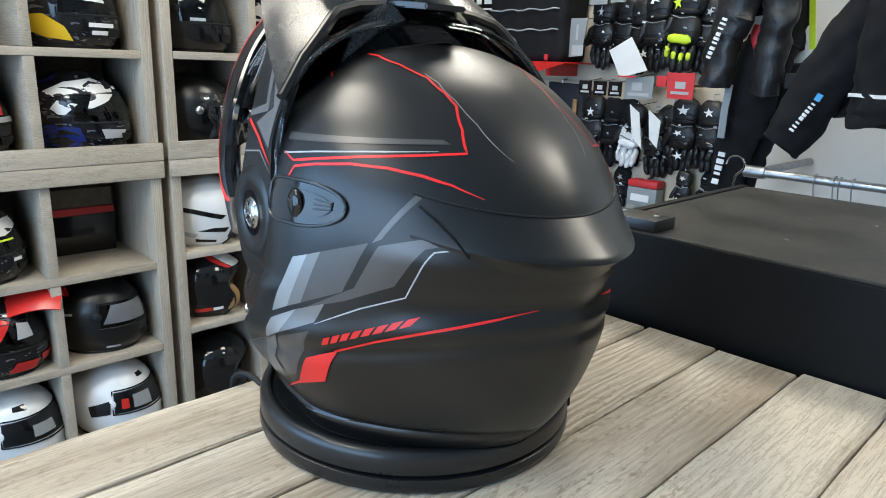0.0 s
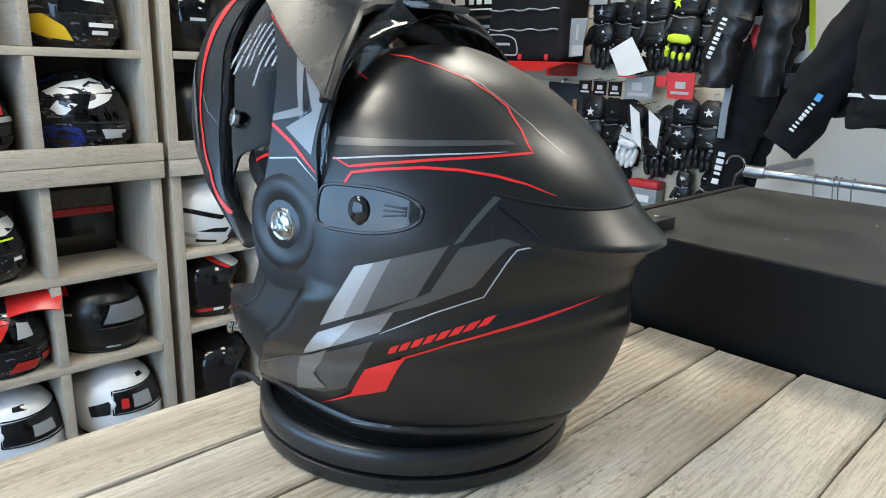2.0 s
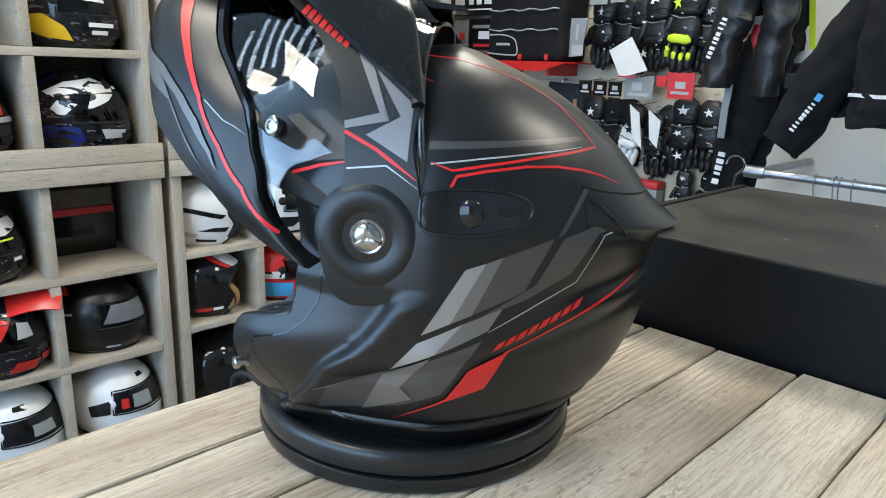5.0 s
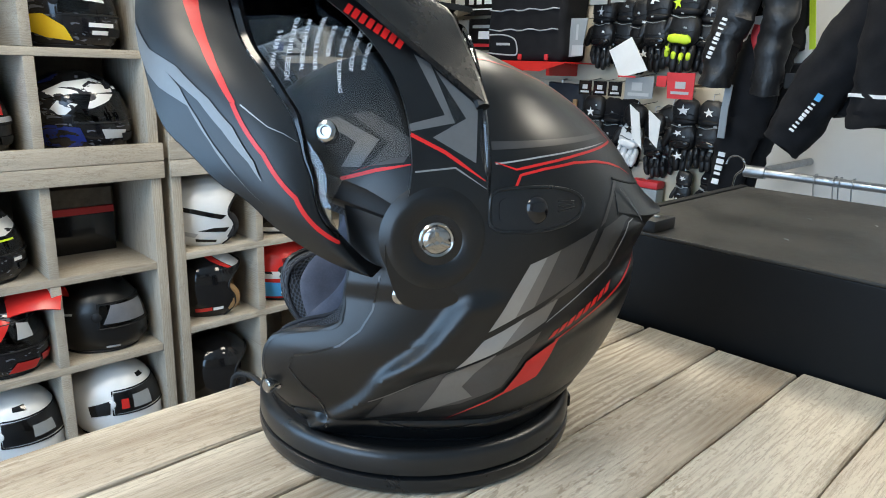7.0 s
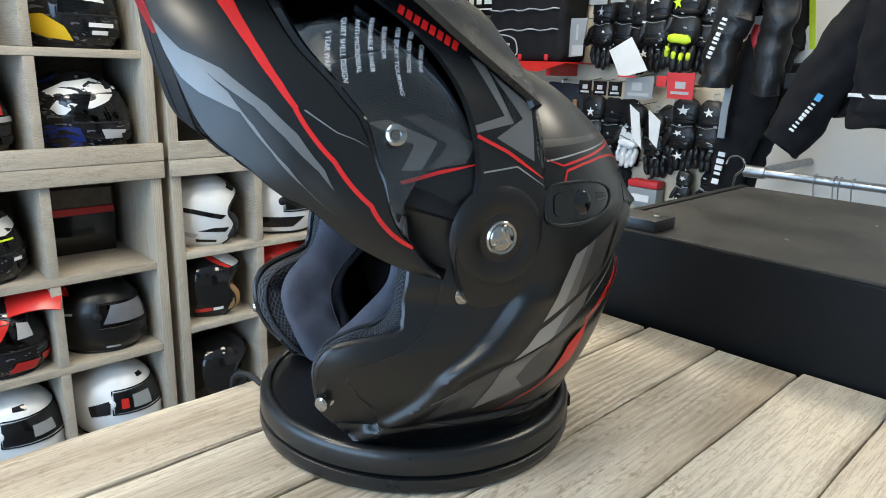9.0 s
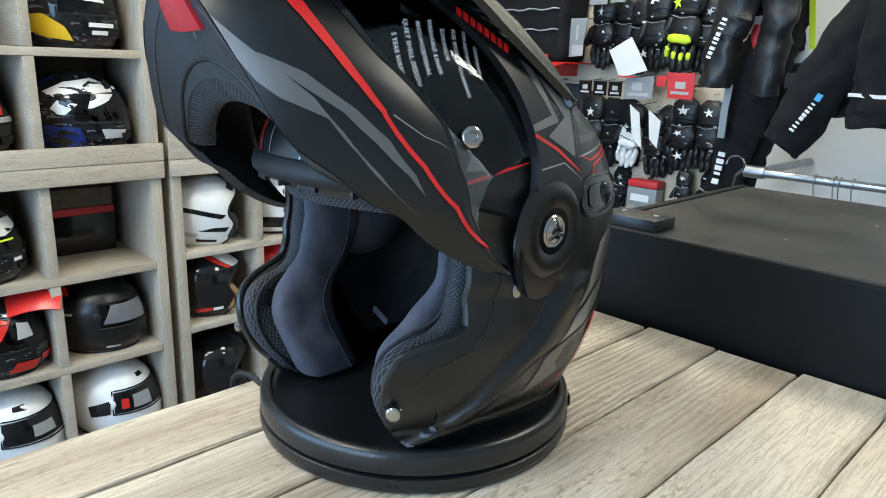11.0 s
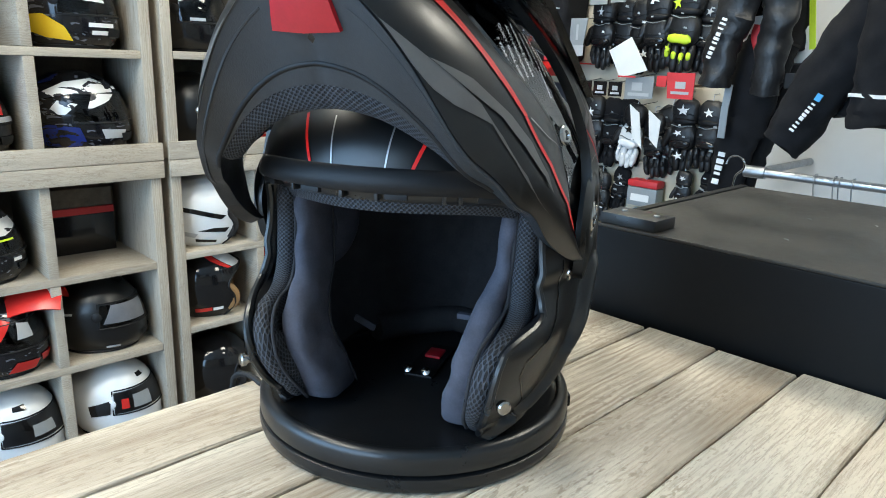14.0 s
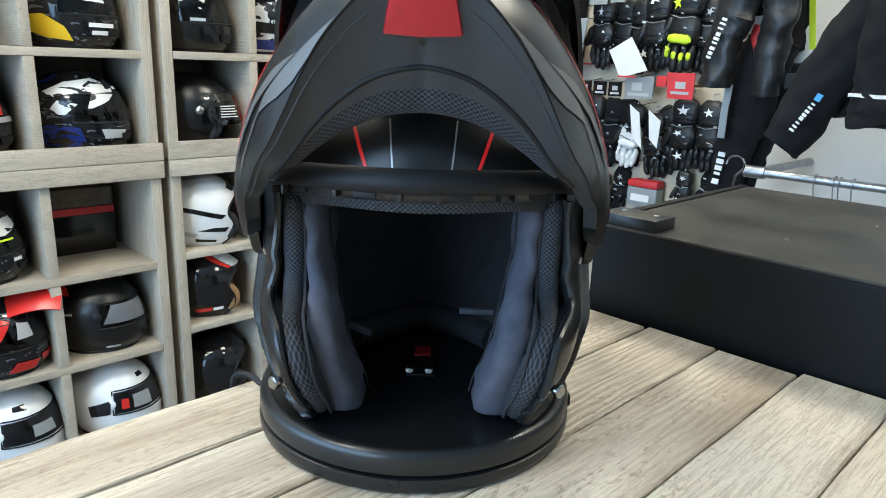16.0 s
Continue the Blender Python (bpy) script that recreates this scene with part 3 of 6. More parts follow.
# lower rim trim, brow gasket with clips
bm = bmesh.new()
rings = []
for i in range(121):
    f = -140 + 280 * i / 120
    fi, sd = 180 - abs(f), (1 if f < 0 else -1)
    p = [shell_point(fi, z, sd, o) for z, o in ((0.0300, 0.0012), (0.0265, 0.0008), (0.0255, -0.003), (0.0262, -0.010), (0.031, -0.010))]
    rings.append(p)
loft(bm, rings, True)
part("rim_trim", bm, RUBBER, helmet, "black rubber rim trim")
bm = bmesh.new()
rings = []
for i in range(97):
    f = -66 + 132 * i / 96
    sd, fi = (1 if f >= 0 else -1), abs(f)
    drop = Vector((0, 0, 0.021 * (fi / 66) ** 3))
    rings.append([shell_point(fi, z, sd, o) - drop for z, o in ((0.2185, 0.0006), (0.2170, 0.0026), (0.2105, 0.0036), (0.2060, 0.0030), (0.2030, 0.0000), (0.2030, -0.009), (0.2150, -0.009))])
loft(bm, rings, True)
gasket = part("brow_gasket", bm, RUBBER, helmet, "black rubber brow seal")
for f in (-34, -13, 9, 31):
    sd, fi = (1 if f >= 0 else -1), abs(f)
    p = shell_point(fi, 0.2025, sd, -0.002) - Vector((0, 0, 0.021 * (fi / 66) ** 3))
    q = part("clip", boxmesh((-0.002, -0.007, -0.0030), (0.0015, 0.007, 0.002), 0.0006), RUBBER, gasket)
    q.matrix_basis = Matrix.Translation(p) @ pose(0, 0, 0, 0, 0, f * 0.9)

bm = bmesh.new()
rings = []
for i in range(81):
    f = -58 + 116 * i / 80
    sd, fi = (1 if f >= 0 else -1), abs(f)
    d = Vector((0, 0, 0.016 * (fi / 58) ** 3))
    rings.append([shell_point(fi, 0.210, sd, -0.010) - d, shell_point(fi, 0.199, sd, -0.012) - d, shell_point(fi, 0.1955, sd, -0.015) - d, shell_point(fi, 0.1965, sd, -0.024) - d, shell_point(fi, 0.210, sd, -0.024) - d])
loft(bm, rings, True)
part("brow_ledge", bm, SATIN, gasket, "satin black brow pad carrier")
for f in (-46, -38, -22, -5, 4, 20, 24, 40):
    sd, fi = (1 if f >= 0 else -1), abs(f)
    p = shell_point(fi, 0.2015, sd, -0.0090) - Vector((0, 0, 0.016 * (fi / 58) ** 3))
    q = part("rib", boxmesh((-0.004, -0.0012, -0.004), (0.004, 0.0012, 0.006), 0.0004), SATIN, gasket)
    q.matrix_basis = Matrix.Translation(p) @ pose(0, 0, 0, 0, 0, f * 0.9)

bm = bmesh.new()
rings = []
for i in range(49):
    f = -44 + 88 * i / 48
    sd, fi = (1 if f >= 0 else -1), abs(f)
    d = Vector((0, 0, 0.016 * (fi / 58) ** 3))
    rings.append([shell_point(fi, z, sd, o) - d for z, o in ((0.197, -0.0165), (0.1925, -0.0175), (0.1880, -0.0205), (0.1870, -0.0260), (0.197, -0.0275))])
strip_loft(bm, rings)
part("brow_mesh", bm, MESH, helmet, "black spacer mesh along the brow")

# ---- flip-up front, in polar form about the pivot axis ----
PX, PZ, HW, HN = 0.007, 0.178, 0.138, 1.6
NARROW = 0.96
s_rho = spline((-60, -33, -15, 0, 8, 15, 25, 38, 44, 50, 62, 78, 90, 98, 104, 125), (0.170, 0.183, 0.192, 0.210, 0.228, 0.238, 0.238, 0.234, 0.222, 0.211, 0.201, 0.181, 0.161, 0.148, 0.139, 0.120))
s_low = spline((0.0, 0.03, 0.06, 0.0815, 0.0958, 0.1025, 0.1115, 0.1153, 0.1193, 0.1236, 0.1268, 0.1295), (38, 35.5, 28.5, 20, 16, 12.5, 7.5, 0, -6.5, -15.5, -24, -33))
s_top = spline((0.0, 0.03, 0.065, 0.085, 0.0996, 0.1047, 0.1125, 0.1188, 0.125, 0.1274, 0.129, 0.1295), (51, 50, 46.5, 43.5, 42, 41, 38.5, 31.5, 13.5, -6, -22, -26))


def hood(y, eta, off=0.0):
    def raw(yy, e):
        r = s_rho(e) * max(0.0, 1 - (min(abs(yy), HW) / HW) ** HN) ** (1 / HN)
        return Vector((PX + r * math.cos(radians(e)), Y0 + yy * NARROW, PZ + r * math.sin(radians(e))))
    p = raw(y, eta)
    if off:
        e = 0.0006 if y < 0 else -0.0006
        n = (raw(y + e, eta) - p).cross(raw(y, eta + 0.4) - p)
        if n.length < 1e-12:
            n = Vector((0, 1 if y > 0 else -1, 0))
        n.normalize()
        if n.dot(p - Vector((PX - 0.05, Y0, PZ))) < 0:
            n = -n
        p = p + n * off
    return p


def lateral(ymax, n):
    """Lateral stations, closer together towards the sides."""
    return [ymax * math.copysign(abs(math.sin(radians(-90 + 180 * i / n))) ** 1.1, -90 + 180 * i / n) for i in range(n + 1)]


s_lip_t = spline((0.0, 0.03, 0.06, 0.09, 0.105, 0.123), (0.054, 0.047, 0.035, 0.016, 0.009, 0.007))
s_lip_e = spline((0.0, 0.03, 0.06, 0.09, 0.105, 0.123), (9.0, 8.0, 6.0, 2.0, 0.5, 0.0))


def lip(y):
    """Inner edge of the chin bar's broad lower lip."""
    a = abs(y)
    eta = s_low(a)
    b = hood(y, eta)
    c = Vector((PX, b.y, PZ))
    r = (b - c).length - s_lip_t(a)
    e = radians(eta - s_lip_e(a))
    return Vector((PX + r * math.cos(e), Y0 + y * NARROW * (1 - 0.055 * step(0.05, 0.1, a)), PZ + r * math.sin(e)))


def build_chin_bar():
    bm = bmesh.new()
    rings = []
    for y in lateral(0.1292, 130):
        a = abs(y)
        lo, hi = s_low(a), s_top(a)
        outer = [hood(y, hi + (lo - hi) * i / 9, 0.0035 * math.sin(math.pi * i / 9) + 0.001) for i in range(10)]
        c = lip(y)
        b = outer[-1]
        lipp = [b.lerp(c, t) + (b - c).normalized().cross(Vector((0, 1, 0))) * 0.0 for t in (0.06, 0.35, 0.7, 0.97)]
        top_in = hood(y, hi, -0.007)
        inner = [c.lerp(top_in, t) for t in (0.1, 0.4, 0.75, 1.0)]
        rings.append(outer + lipp + inner)
    loft(bm, rings, True)
    return part("chin_bar", bm, MATTE, helmet, "raised matte black chin bar")


chin = build_chin_bar()

# broad lower face of the chin bar, unpainted
bm = bmesh.new()
rings = []
for y in lateral(0.124, 90):
    b, c = hood(y, s_low(abs(y)), 0.001), lip(y)
    out = Vector((0, 1, 0)).cross((c - b).normalized())
    if out.x < 0:
        out = -out
    rings.append([b.lerp(c, t) + out * 0.0006 for t in (0.03, 0.25, 0.5, 0.75, 0.985)])
loft(bm, rings, False)
part("lip_panel", bm, LIPMAT, chin, "grained dark grey lower face of the chin bar")

# inner breath mesh of the chin bar
bm = bmesh.new()
rings = []
for y in lateral(0.082, 48):
    c = lip(y)
    k = 1 - (abs(y) / 0.083) ** 3
    rings.append([c + Vector((0.0006, 0, 0.0006)), c + Vector((-0.004, 0, -0.001 - 0.004 * k)), c + Vector((-0.009, 0, -0.002 - 0.0085 * k)), c + Vector((-0.013, 0, -0.002 - 0.0105 * k)), c + Vector((-0.018, 0, -0.002 - 0.009 * k)), c + Vector((-0.019, 0, 0.006))])
strip_loft(bm, rings)
part("breath_mesh", bm, MESH, chin, "black mesh breath guard")

# padded ridge that frames the breath guard
bm = bmesh.new()
ridge = []
for y in lateral(0.094, 48):
    c, b = lip(y), hood(y, s_low(abs(y)))
    ridge.append(c.lerp(b, 0.10 + 0.10 * (1 - (abs(y) / 0.094) ** 2)))
tube(bm, ridge, 0.0017, 10)
part("guard_ridge", bm, RUBBER, chin, "soft black ridge round the breath guard")

bm = bmesh.new()
tube(bm, [lip(y).lerp(hood(y, s_low(abs(y))), 0.80) for y in lateral(0.108, 48) if abs(y) > 0.024 and y > 0], 0.0010, 6)
tube(bm, [lip(y).lerp(hood(y, s_low(abs(y))), 0.80) for y in lateral(0.108, 48) if abs(y) > 0.024 and y < 0], 0.0011, 6)
part("lip_crease", bm, LIPMAT, chin, "fine dark crease of the lip")

# red release lever at the middle of the lip
bm = bmesh.new()
b0, c0 = hood(0, s_low(0)), lip(0)
ax = (c0 - b0).normalized()
nn = Vector((0, 1, 0)).cross(ax).normalized()
if nn.x < 0:
    nn = -nn


def on_lip(u, v, h):
    return b0 + ax * u + Vector((0, v, 0)) + nn * h


rings = []
for i in range(9):
    t = i / 8
    half = 0.0135 + 0.0070 * t
    u = -0.004 + 0.036 * t
    h = 0.0015 + 0.0035 * math.sin(math.pi * (0.15 + 0.85 * t) * 0.62)
    rings.append([on_lip(u, -half, -0.002), on_lip(u, -half + 0.002, h), on_lip(u, 0, h + 0.0025), on_lip(u, half - 0.002, h), on_lip(u, half, -0.002)])
loft(bm, rings, True)
lever = part("release_lever", bm, REDLEVER, chin, "dark red chin bar release lever")
bm = bmesh.new()
loft(bm, [[on_lip(u, -w, -0.001), on_lip(u, -w, h), on_lip(u, w, h), on_lip(u, w, -0.001)] for u, w, h in ((0.033, 0.0215, 0.0006), (0.037, 0.019, 0.0012), (0.041, 0.013, 0.0004))], True)
part("lever_recess", bm, PIANO, chin)

# visor
bm = bmesh.new()
rings = []
for y in lateral(0.1270, 100):
    a = abs(y)
    lo = s_top(a) - 1
    hi = 102.5
    rings.append([hood(y, lo + (hi - lo) * i / 26, -0.0035) for i in range(27)])
loft(bm, rings, False)
thicken(bm, 0.0018)
visor = part("visor", bm, CLEAR, helmet, "clear raised visor")
visor.visible_shadow = False
bm = bmesh.new()
rings = []
for y in lateral(0.1268, 100):
    lo = s_top(abs(y))
    rings.append([hood(y, lo + 0.4, 0.0005), hood(y, lo + 1.6, 0.001), hood(y, lo + 2.4, -0.001), hood(y, lo + 2.0, -0.006), hood(y, lo + 0.4, -0.006)])
loft(bm, rings, True)
part("visor_seal", bm, PIANO, visor, "gloss black visor rim")
for sd in (1, -1):
    tab = part("visor_pin", lathe([(0, -0.001), (0.0062, -0.001), (0.0062, 0.002), (0.005, 0.003), (0.003, 0.003), (0.0025, 0.0018), (0, 0.0018)], 20), CHROME, visor)
    p = hood(sd * 0.1175, 44, -0.001)
    tab.matrix_basis = Matrix.Translation(p) @ Vector((0.45, sd, 0.25)).to_track_quat("Z", "Y").to_matrix().to_4x4()


# side plates that carry the peak
def plate_y(z):
    return 0.1280 - 3.1 * max(0.0, z - 0.19) ** 2 - 2.0 * max(0.0, 0.16 - z) ** 2


PLATE = [(0.025, 0.134), (0.034, 0.139), (0.039, 0.148), (0.044, 0.166), (0.043, 0.179), (0.033, 0.197), (0.029, 0.215), (0.029, 0.230), (0.031, 0.247), (0.037, 0.267), (0.049, 0.287), (0.063, 0.302), (0.078, 0.314),
         (0.086, 0.324), (0.0690, 0.3240), (0.0575, 0.3155), (0.030, 0.2945), (0.004, 0.2745), (-0.0125, 0.261), (-0.011, 0.233), (-0.015, 0.213), (-0.018, 0.193), (-0.018, 0.172), (-0.013, 0.155), (-0.004, 0.142), (0.008, 0.135)]
PLATE = [(x - 0.0068, z) for x, z in PLATE]


def sheet(poly, place, cuts=5, depth=0.0):
    """Fills an outline of two coordinates, divides it finely and lays it on a surface given by place."""
    bm = bmesh.new()
    vs = [bm.verts.new((x, z, 0)) for x, z in poly]
    es = [bm.edges.new((vs[i], vs[(i + 1) % len(vs)])) for i in range(len(vs))]
    bmesh.ops.triangle_fill(bm, use_beauty=True, use_dissolve=False, edges=es)
    size = 0.007
    for _ in range(cuts):
        long = [e for e in bm.edges if e.calc_length() > size]
        if not long:
            break
        bmesh.ops.subdivide_edges(bm, edges=long, cuts=1)
        bmesh.ops.triangulate(bm, faces=[f for f in bm.faces if len(f.verts) > 3])
    for v in bm.verts:
        v.co = place(v.co.x, v.co.y)
    if depth:
        thicken(bm, depth)
    return bm


def smooth_outline(poly, k=4):
    pts = curve_through([(x, z, 0) for x, z in poly + poly[:1]], k)
    return [(q.x, q.y) for q in pts[:-1]]


plates = []
for sd in (1, -1):
    def on_plate(x, z, sd=sd, off=0.0):
        return Vector((x, Y0 + sd * (plate_y(z) + off), z))
    bm = sheet(smooth_outline(PLATE), on_plate, 6)
    bmesh.ops.recalc_face_normals(bm, faces=bm.faces)
    r = bmesh.ops.extrude_face_region(bm, geom=list(bm.faces))
    bmesh.ops.translate(bm, verts=[v for v in r["geom"] if isinstance(v, bmesh.types.BMVert)], vec=(0, -sd * 0.007, 0))
    plates.append(part("side_plate", bm, MATTE, helmet, "matte black pivot plate carrying the peak"))
    boss = part("pivot_boss", lathe([(0.0150, -0.004), (0.0150, 0.0004), (0.0162, 0.0014), (0.0255, 0.0018), (0.0285, 0.0012), (0.0340, -0.003)], 56), MATTE, plates[-1], "round raised boss")
    boss.matrix_basis = Matrix.Translation((PX, Y0 + sd * 0.1280, PZ)) @ pose(0, 0, 0, -90 * sd)
    bed = part("pivot_bed", lathe([(0, -0.003), (0.0166, -0.003), (0.0166, -0.0006), (0, -0.0006)], 40), PIANO, plates[-1])
    bed.matrix_basis = Matrix.Translation((PX, Y0 + sd * 0.1293, PZ)) @ pose(0, 0, 0, -90 * sd)
    knob = part("pivot_screw", lathe([(0, -0.004), (0.0108, -0.004), (0.0110, 0.0005), (0.0098, 0.0018), (0.0084, 0.0012), (0.0078, 0.0020), (0.0040, 0.0034), (0.0, 0.0024)], 40), CHROME, plates[-1], "chrome pivot screw with a cross slot")
    knob.matrix_basis = Matrix.Translation((PX, Y0 + sd * 0.1280, PZ)) @ pose(0, 0, 0, -90 * sd)
    for ang in (35, 155, 275):
        q = part("slot", boxmesh((0.0025, -0.0013, 0.0010), (0.0080, 0.0013, 0.0036), 0.0006), CHROME, knob)
        q.matrix_basis = pose(0, 0, 0, 0, 0, ang)

# clear rear band of the visor, arching over the crown under the peak
arch = curve_through([(-0.023, 0.1235, 0.205), (-0.023, 0.1215, 0.225), (-0.021, 0.1150, 0.249), (-0.019, 0.1000, 0.2735), (-0.018, 0.0750, 0.2925), (-0.018, 0.0400, 0.3030), (-0.018, 0.0, 0.3055)], 6)
arch = [Vector((q.x, Y0 + q.y, q.z)) for q in arch] + [Vector((q.x, Y0 - q.y, q.z)) for q in arch[-2::-1]]
bm = bmesh.new()
loft(bm, [[q, q + Vector((0.010, 0, 0.004)), q + Vector((0.022, 0, 0.0075))] for q in arch], False)
thicken(bm, 0.0016)
band = part("visor_band", bm, CLEAR, visor, "clear rear band of the visor")
band.visible_shadow = False
bm = bmesh.new()
tube(bm, arch, 0.0019, 8)
part("band_edge", bm, CLEAR, visor, "clear thick rear edge of the visor").visible_shadow = False
# peak: flat flanks that rise from the plates, a crease, and a low roof
PEAK_ARCH = ((1.0, 0.0, 0.0), (0.925, 0.19, 0.14), (0.85, 0.385, 0.29), (0.75, 0.58, 0.46), (0.655, 0.775, 0.64), (0.60, 0.865, 0.80), (0.45, 0.945, 1.0), (0.23, 0.988, 1.0), (0.0, 1.0, 1.0))
foot = curve_through([(-0.0205, 0.1195, 0.2575), (0.026, 0.107, 0.2935), (0.070, 0.092, 0.3275), (0.130, 0.070, 0.352), (0.205, 0.030, 0.366)], 6)
roof = curve_through([(0.002, 0, 0.3205), (0.045, 0, 0.345), (0.098, 0, 0.366), (0.160, 0, 0.377), (0.228, 0, 0.376)], 6)
bm = bmesh.new()
rings = []
for a, c in zip(foot, roof):
    half = [(a.x + (c.x - a.x) * fx, a.y * fy, a.z + (c.z - a.z) * fz) for fy, fz, fx in PEAK_ARCH]
    rings.append([Vector((x, Y0 + y, z)) for x, y, z in half] + [Vector((x, Y0 - y, z)) for x, y, z in half[-2::-1]])
loft(bm, rings, False)
thicken(bm, 0.0045)
peak = part("peak", bm, PEAKMAT, helmet, "matte black sun peak with flat flanks")
bm = slab([(0.012, -0.030), (0.012, 0.030), (-0.018, 0.026), (-0.031, 0.017), (-0.031, -0.017), (-0.018, -0.026)], 0.004, Matrix.Translation((0, Y0, 0.3155)) @ pose(0, 0, 0, 0, -4), 0.001)
part("peak_tongue", bm, PIANO, peak, "gloss black rear tongue of the peak")
for sd in (1, -1):
    bm = bmesh.new()
    line = [Vector((foot[0].x + (roof[0].x - foot[0].x) * fx, foot[0].y * fy, foot[0].z + (roof[0].z - foot[0].z) * fz)) for fy, fz, fx in PEAK_ARCH]
    tube(bm, [Vector((q.x + 0.001, Y0 + sd * (q.y - 0.003), q.z - 0.003)) for q in line], 0.0042, 8)
    part("peak_rim", bm, MATTE, peak, "matte black rolled rear rim")

# rear spoiler
bm = bmesh.new()
rings = []
for i in range(61):
    f = -44 + 88 * i / 60
    sd, fi = (1 if f < 0 else -1), 180 - abs(f)
    k = math.cos(radians(abs(f) / 44 * 88)) ** 2.6
    g = 0.0120 + 0.0105 * k ** 0.5
    zt = 0.182 + 0.012 * (abs(f) / 44) ** 2
    rings.append([shell_point(fi, zt + 0.014, sd, 0.0002), shell_point(fi, zt + 0.004, sd, 0.0004 + 0.0050 * k), shell_point(fi, zt - 0.0040, sd, 0.0005 + 0.0108 * k), shell_point(fi, zt - 0.0068, sd, 0.0005 + 0.0128 * k), shell_point(fi, zt - 0.0080, sd, 0.0005 + 0.0126 * k),
                  shell_point(fi, zt - 0.0086 - 0.002 * k, sd, 0.0002 + 0.0085 * k), shell_point(fi, zt - 0.010 - 0.004 * k, sd, 0.0002 + 0.0030 * k), shell_point(fi, zt - g, sd, -0.0004)])
loft(bm, rings, True)
part("rear_spoiler", bm, MATTE, helmet, "matte black rear spoiler")

# side vents with sliders
for sd in (1, -1):
    pts = []
    for i in range(48):
        a = 2 * math.pi * i / 48
        u, v = math.cos(a), math.sin(a)
        e = 0.45 if u > 0 else 1.0
        pts.append((-0.052 + (0.028 if u > 0 else 0.036) * math.copysign(abs(u) ** e, u), 0.1955 + 0.0130 * math.copysign(abs(v) ** (e if u > 0 else 0.9), v)))
    vent = part("side_vent", sheet(pts, lambda x, z, sd=sd: shell_xz(x, z, sd, 0.0012), 4), PIANO, helmet, "gloss black side vent")
    bm = bmesh.new()
    ring = [shell_xz(x, z, sd, 0.0012) for x, z in pts]
    ring.append(ring[0])
    tube(bm, ring, 0.0011, 6, False)
    part("vent_rim", bm, SATIN, vent)
    bm = bmesh.new()
    c = shell_xz(-0.053, 0.195, sd, 0.001)
    bmesh.ops.create_uvsphere(bm, u_segments=20, v_segments=12, radius=1.0, matrix=Matrix.Translation(c) @ Matrix.Diagonal((0.0078, 0.0040, 0.0088, 1)))
    part("vent_slider", bm, PIANO, vent)
    inset = [(-0.050 + 0.78 * (x + 0.050), 0.1955 + 0.62 * (z - 0.1955)) for x, z in pts]
    part("vent_inlay", sheet(inset, lambda x, z, sd=sd: shell_xz(x, z, sd, 0.0020), 4), PIANO, vent)
    for k in range(3):
        bm = bmesh.new()
        tube(bm, [shell_xz(-0.068 - 0.012 * q / 4, 0.1935 + 0.003 * k - 0.0008 * q * (k - 1) * 0.4, sd, 0.0016) for q in range(5)], 0.0008, 6)
        part("vent_louvre", bm, SATIN, vent)

# latch pins and hinge catches beside the opening
for sd in (1, -1):
    pin = part("latch_pin", lathe([(0, 0), (0.0042, 0), (0.0042, 0.004), (0.0028, 0.0045), (0.0028, 0.009), (0.0046, 0.0095), (0.0046, 0.0125), (0.0035, 0.0135), (0, 0.0135)], 20), CHROME, helmet, "chrome chin bar latch pin")
    pin.matrix_basis = Matrix.Translation((0.1010, Y0 + sd * 0.0870, 0.0715)) @ Vector((0.75, 0.62 * sd, 0.05)).to_track_quat("Z", "Y").to_matrix().to_4x4()
    c = part("hinge_catch", lathe([(0, -0.003), (0.0062, -0.003), (0.0064, 0.001), (0.005, 0.0022), (0, 0.0026)], 24), CHROME, helmet, "chrome hinge catch")
    c.matrix_basis = Matrix.Translation((0.0255, Y0 + sd * 0.1175, 0.1405)) @ pose(0, 0, 0, -90 * sd)

# crown liner and neck roll
bm = bmesh.new()
rings = []
for i in range(25):
    z = 0.034 + (0.272 - 0.034) * math.sin(radians(90 * i / 24))
    zz = min(ZTOP, z + 0.012)
    half = [70 + 110 * k / 30 for k in range(31)] if z < 0.188 else [180 * k / 30 for k in range(31)]
    off = -0.024 if z > 0.06 else -0.024 - 0.012 * (0.06 - z) / 0.026
    rings.append([shell_point(f, zz, 1, off) for f in half] + [shell_point(f, zz, -1, off) for f in half[::-1]])
loft(bm, rings, False)
part("crown_liner", bm, LINING, helmet, "black crown lining")

# cheek pads: grey inner cushion and a mesh roll along the opening's edge
EDGE_PATH = [(0.080, 0.031), (0.092, 0.044), (0.104, 0.060), (0.111, 0.076), (0.112, 0.092), (0.106, 0.104), (0.092, 0.1115), (0.074, 0.116), (0.064, 0.125), (0.0605, 0.142), (0.058, 0.162), (0.058, 0.192)]


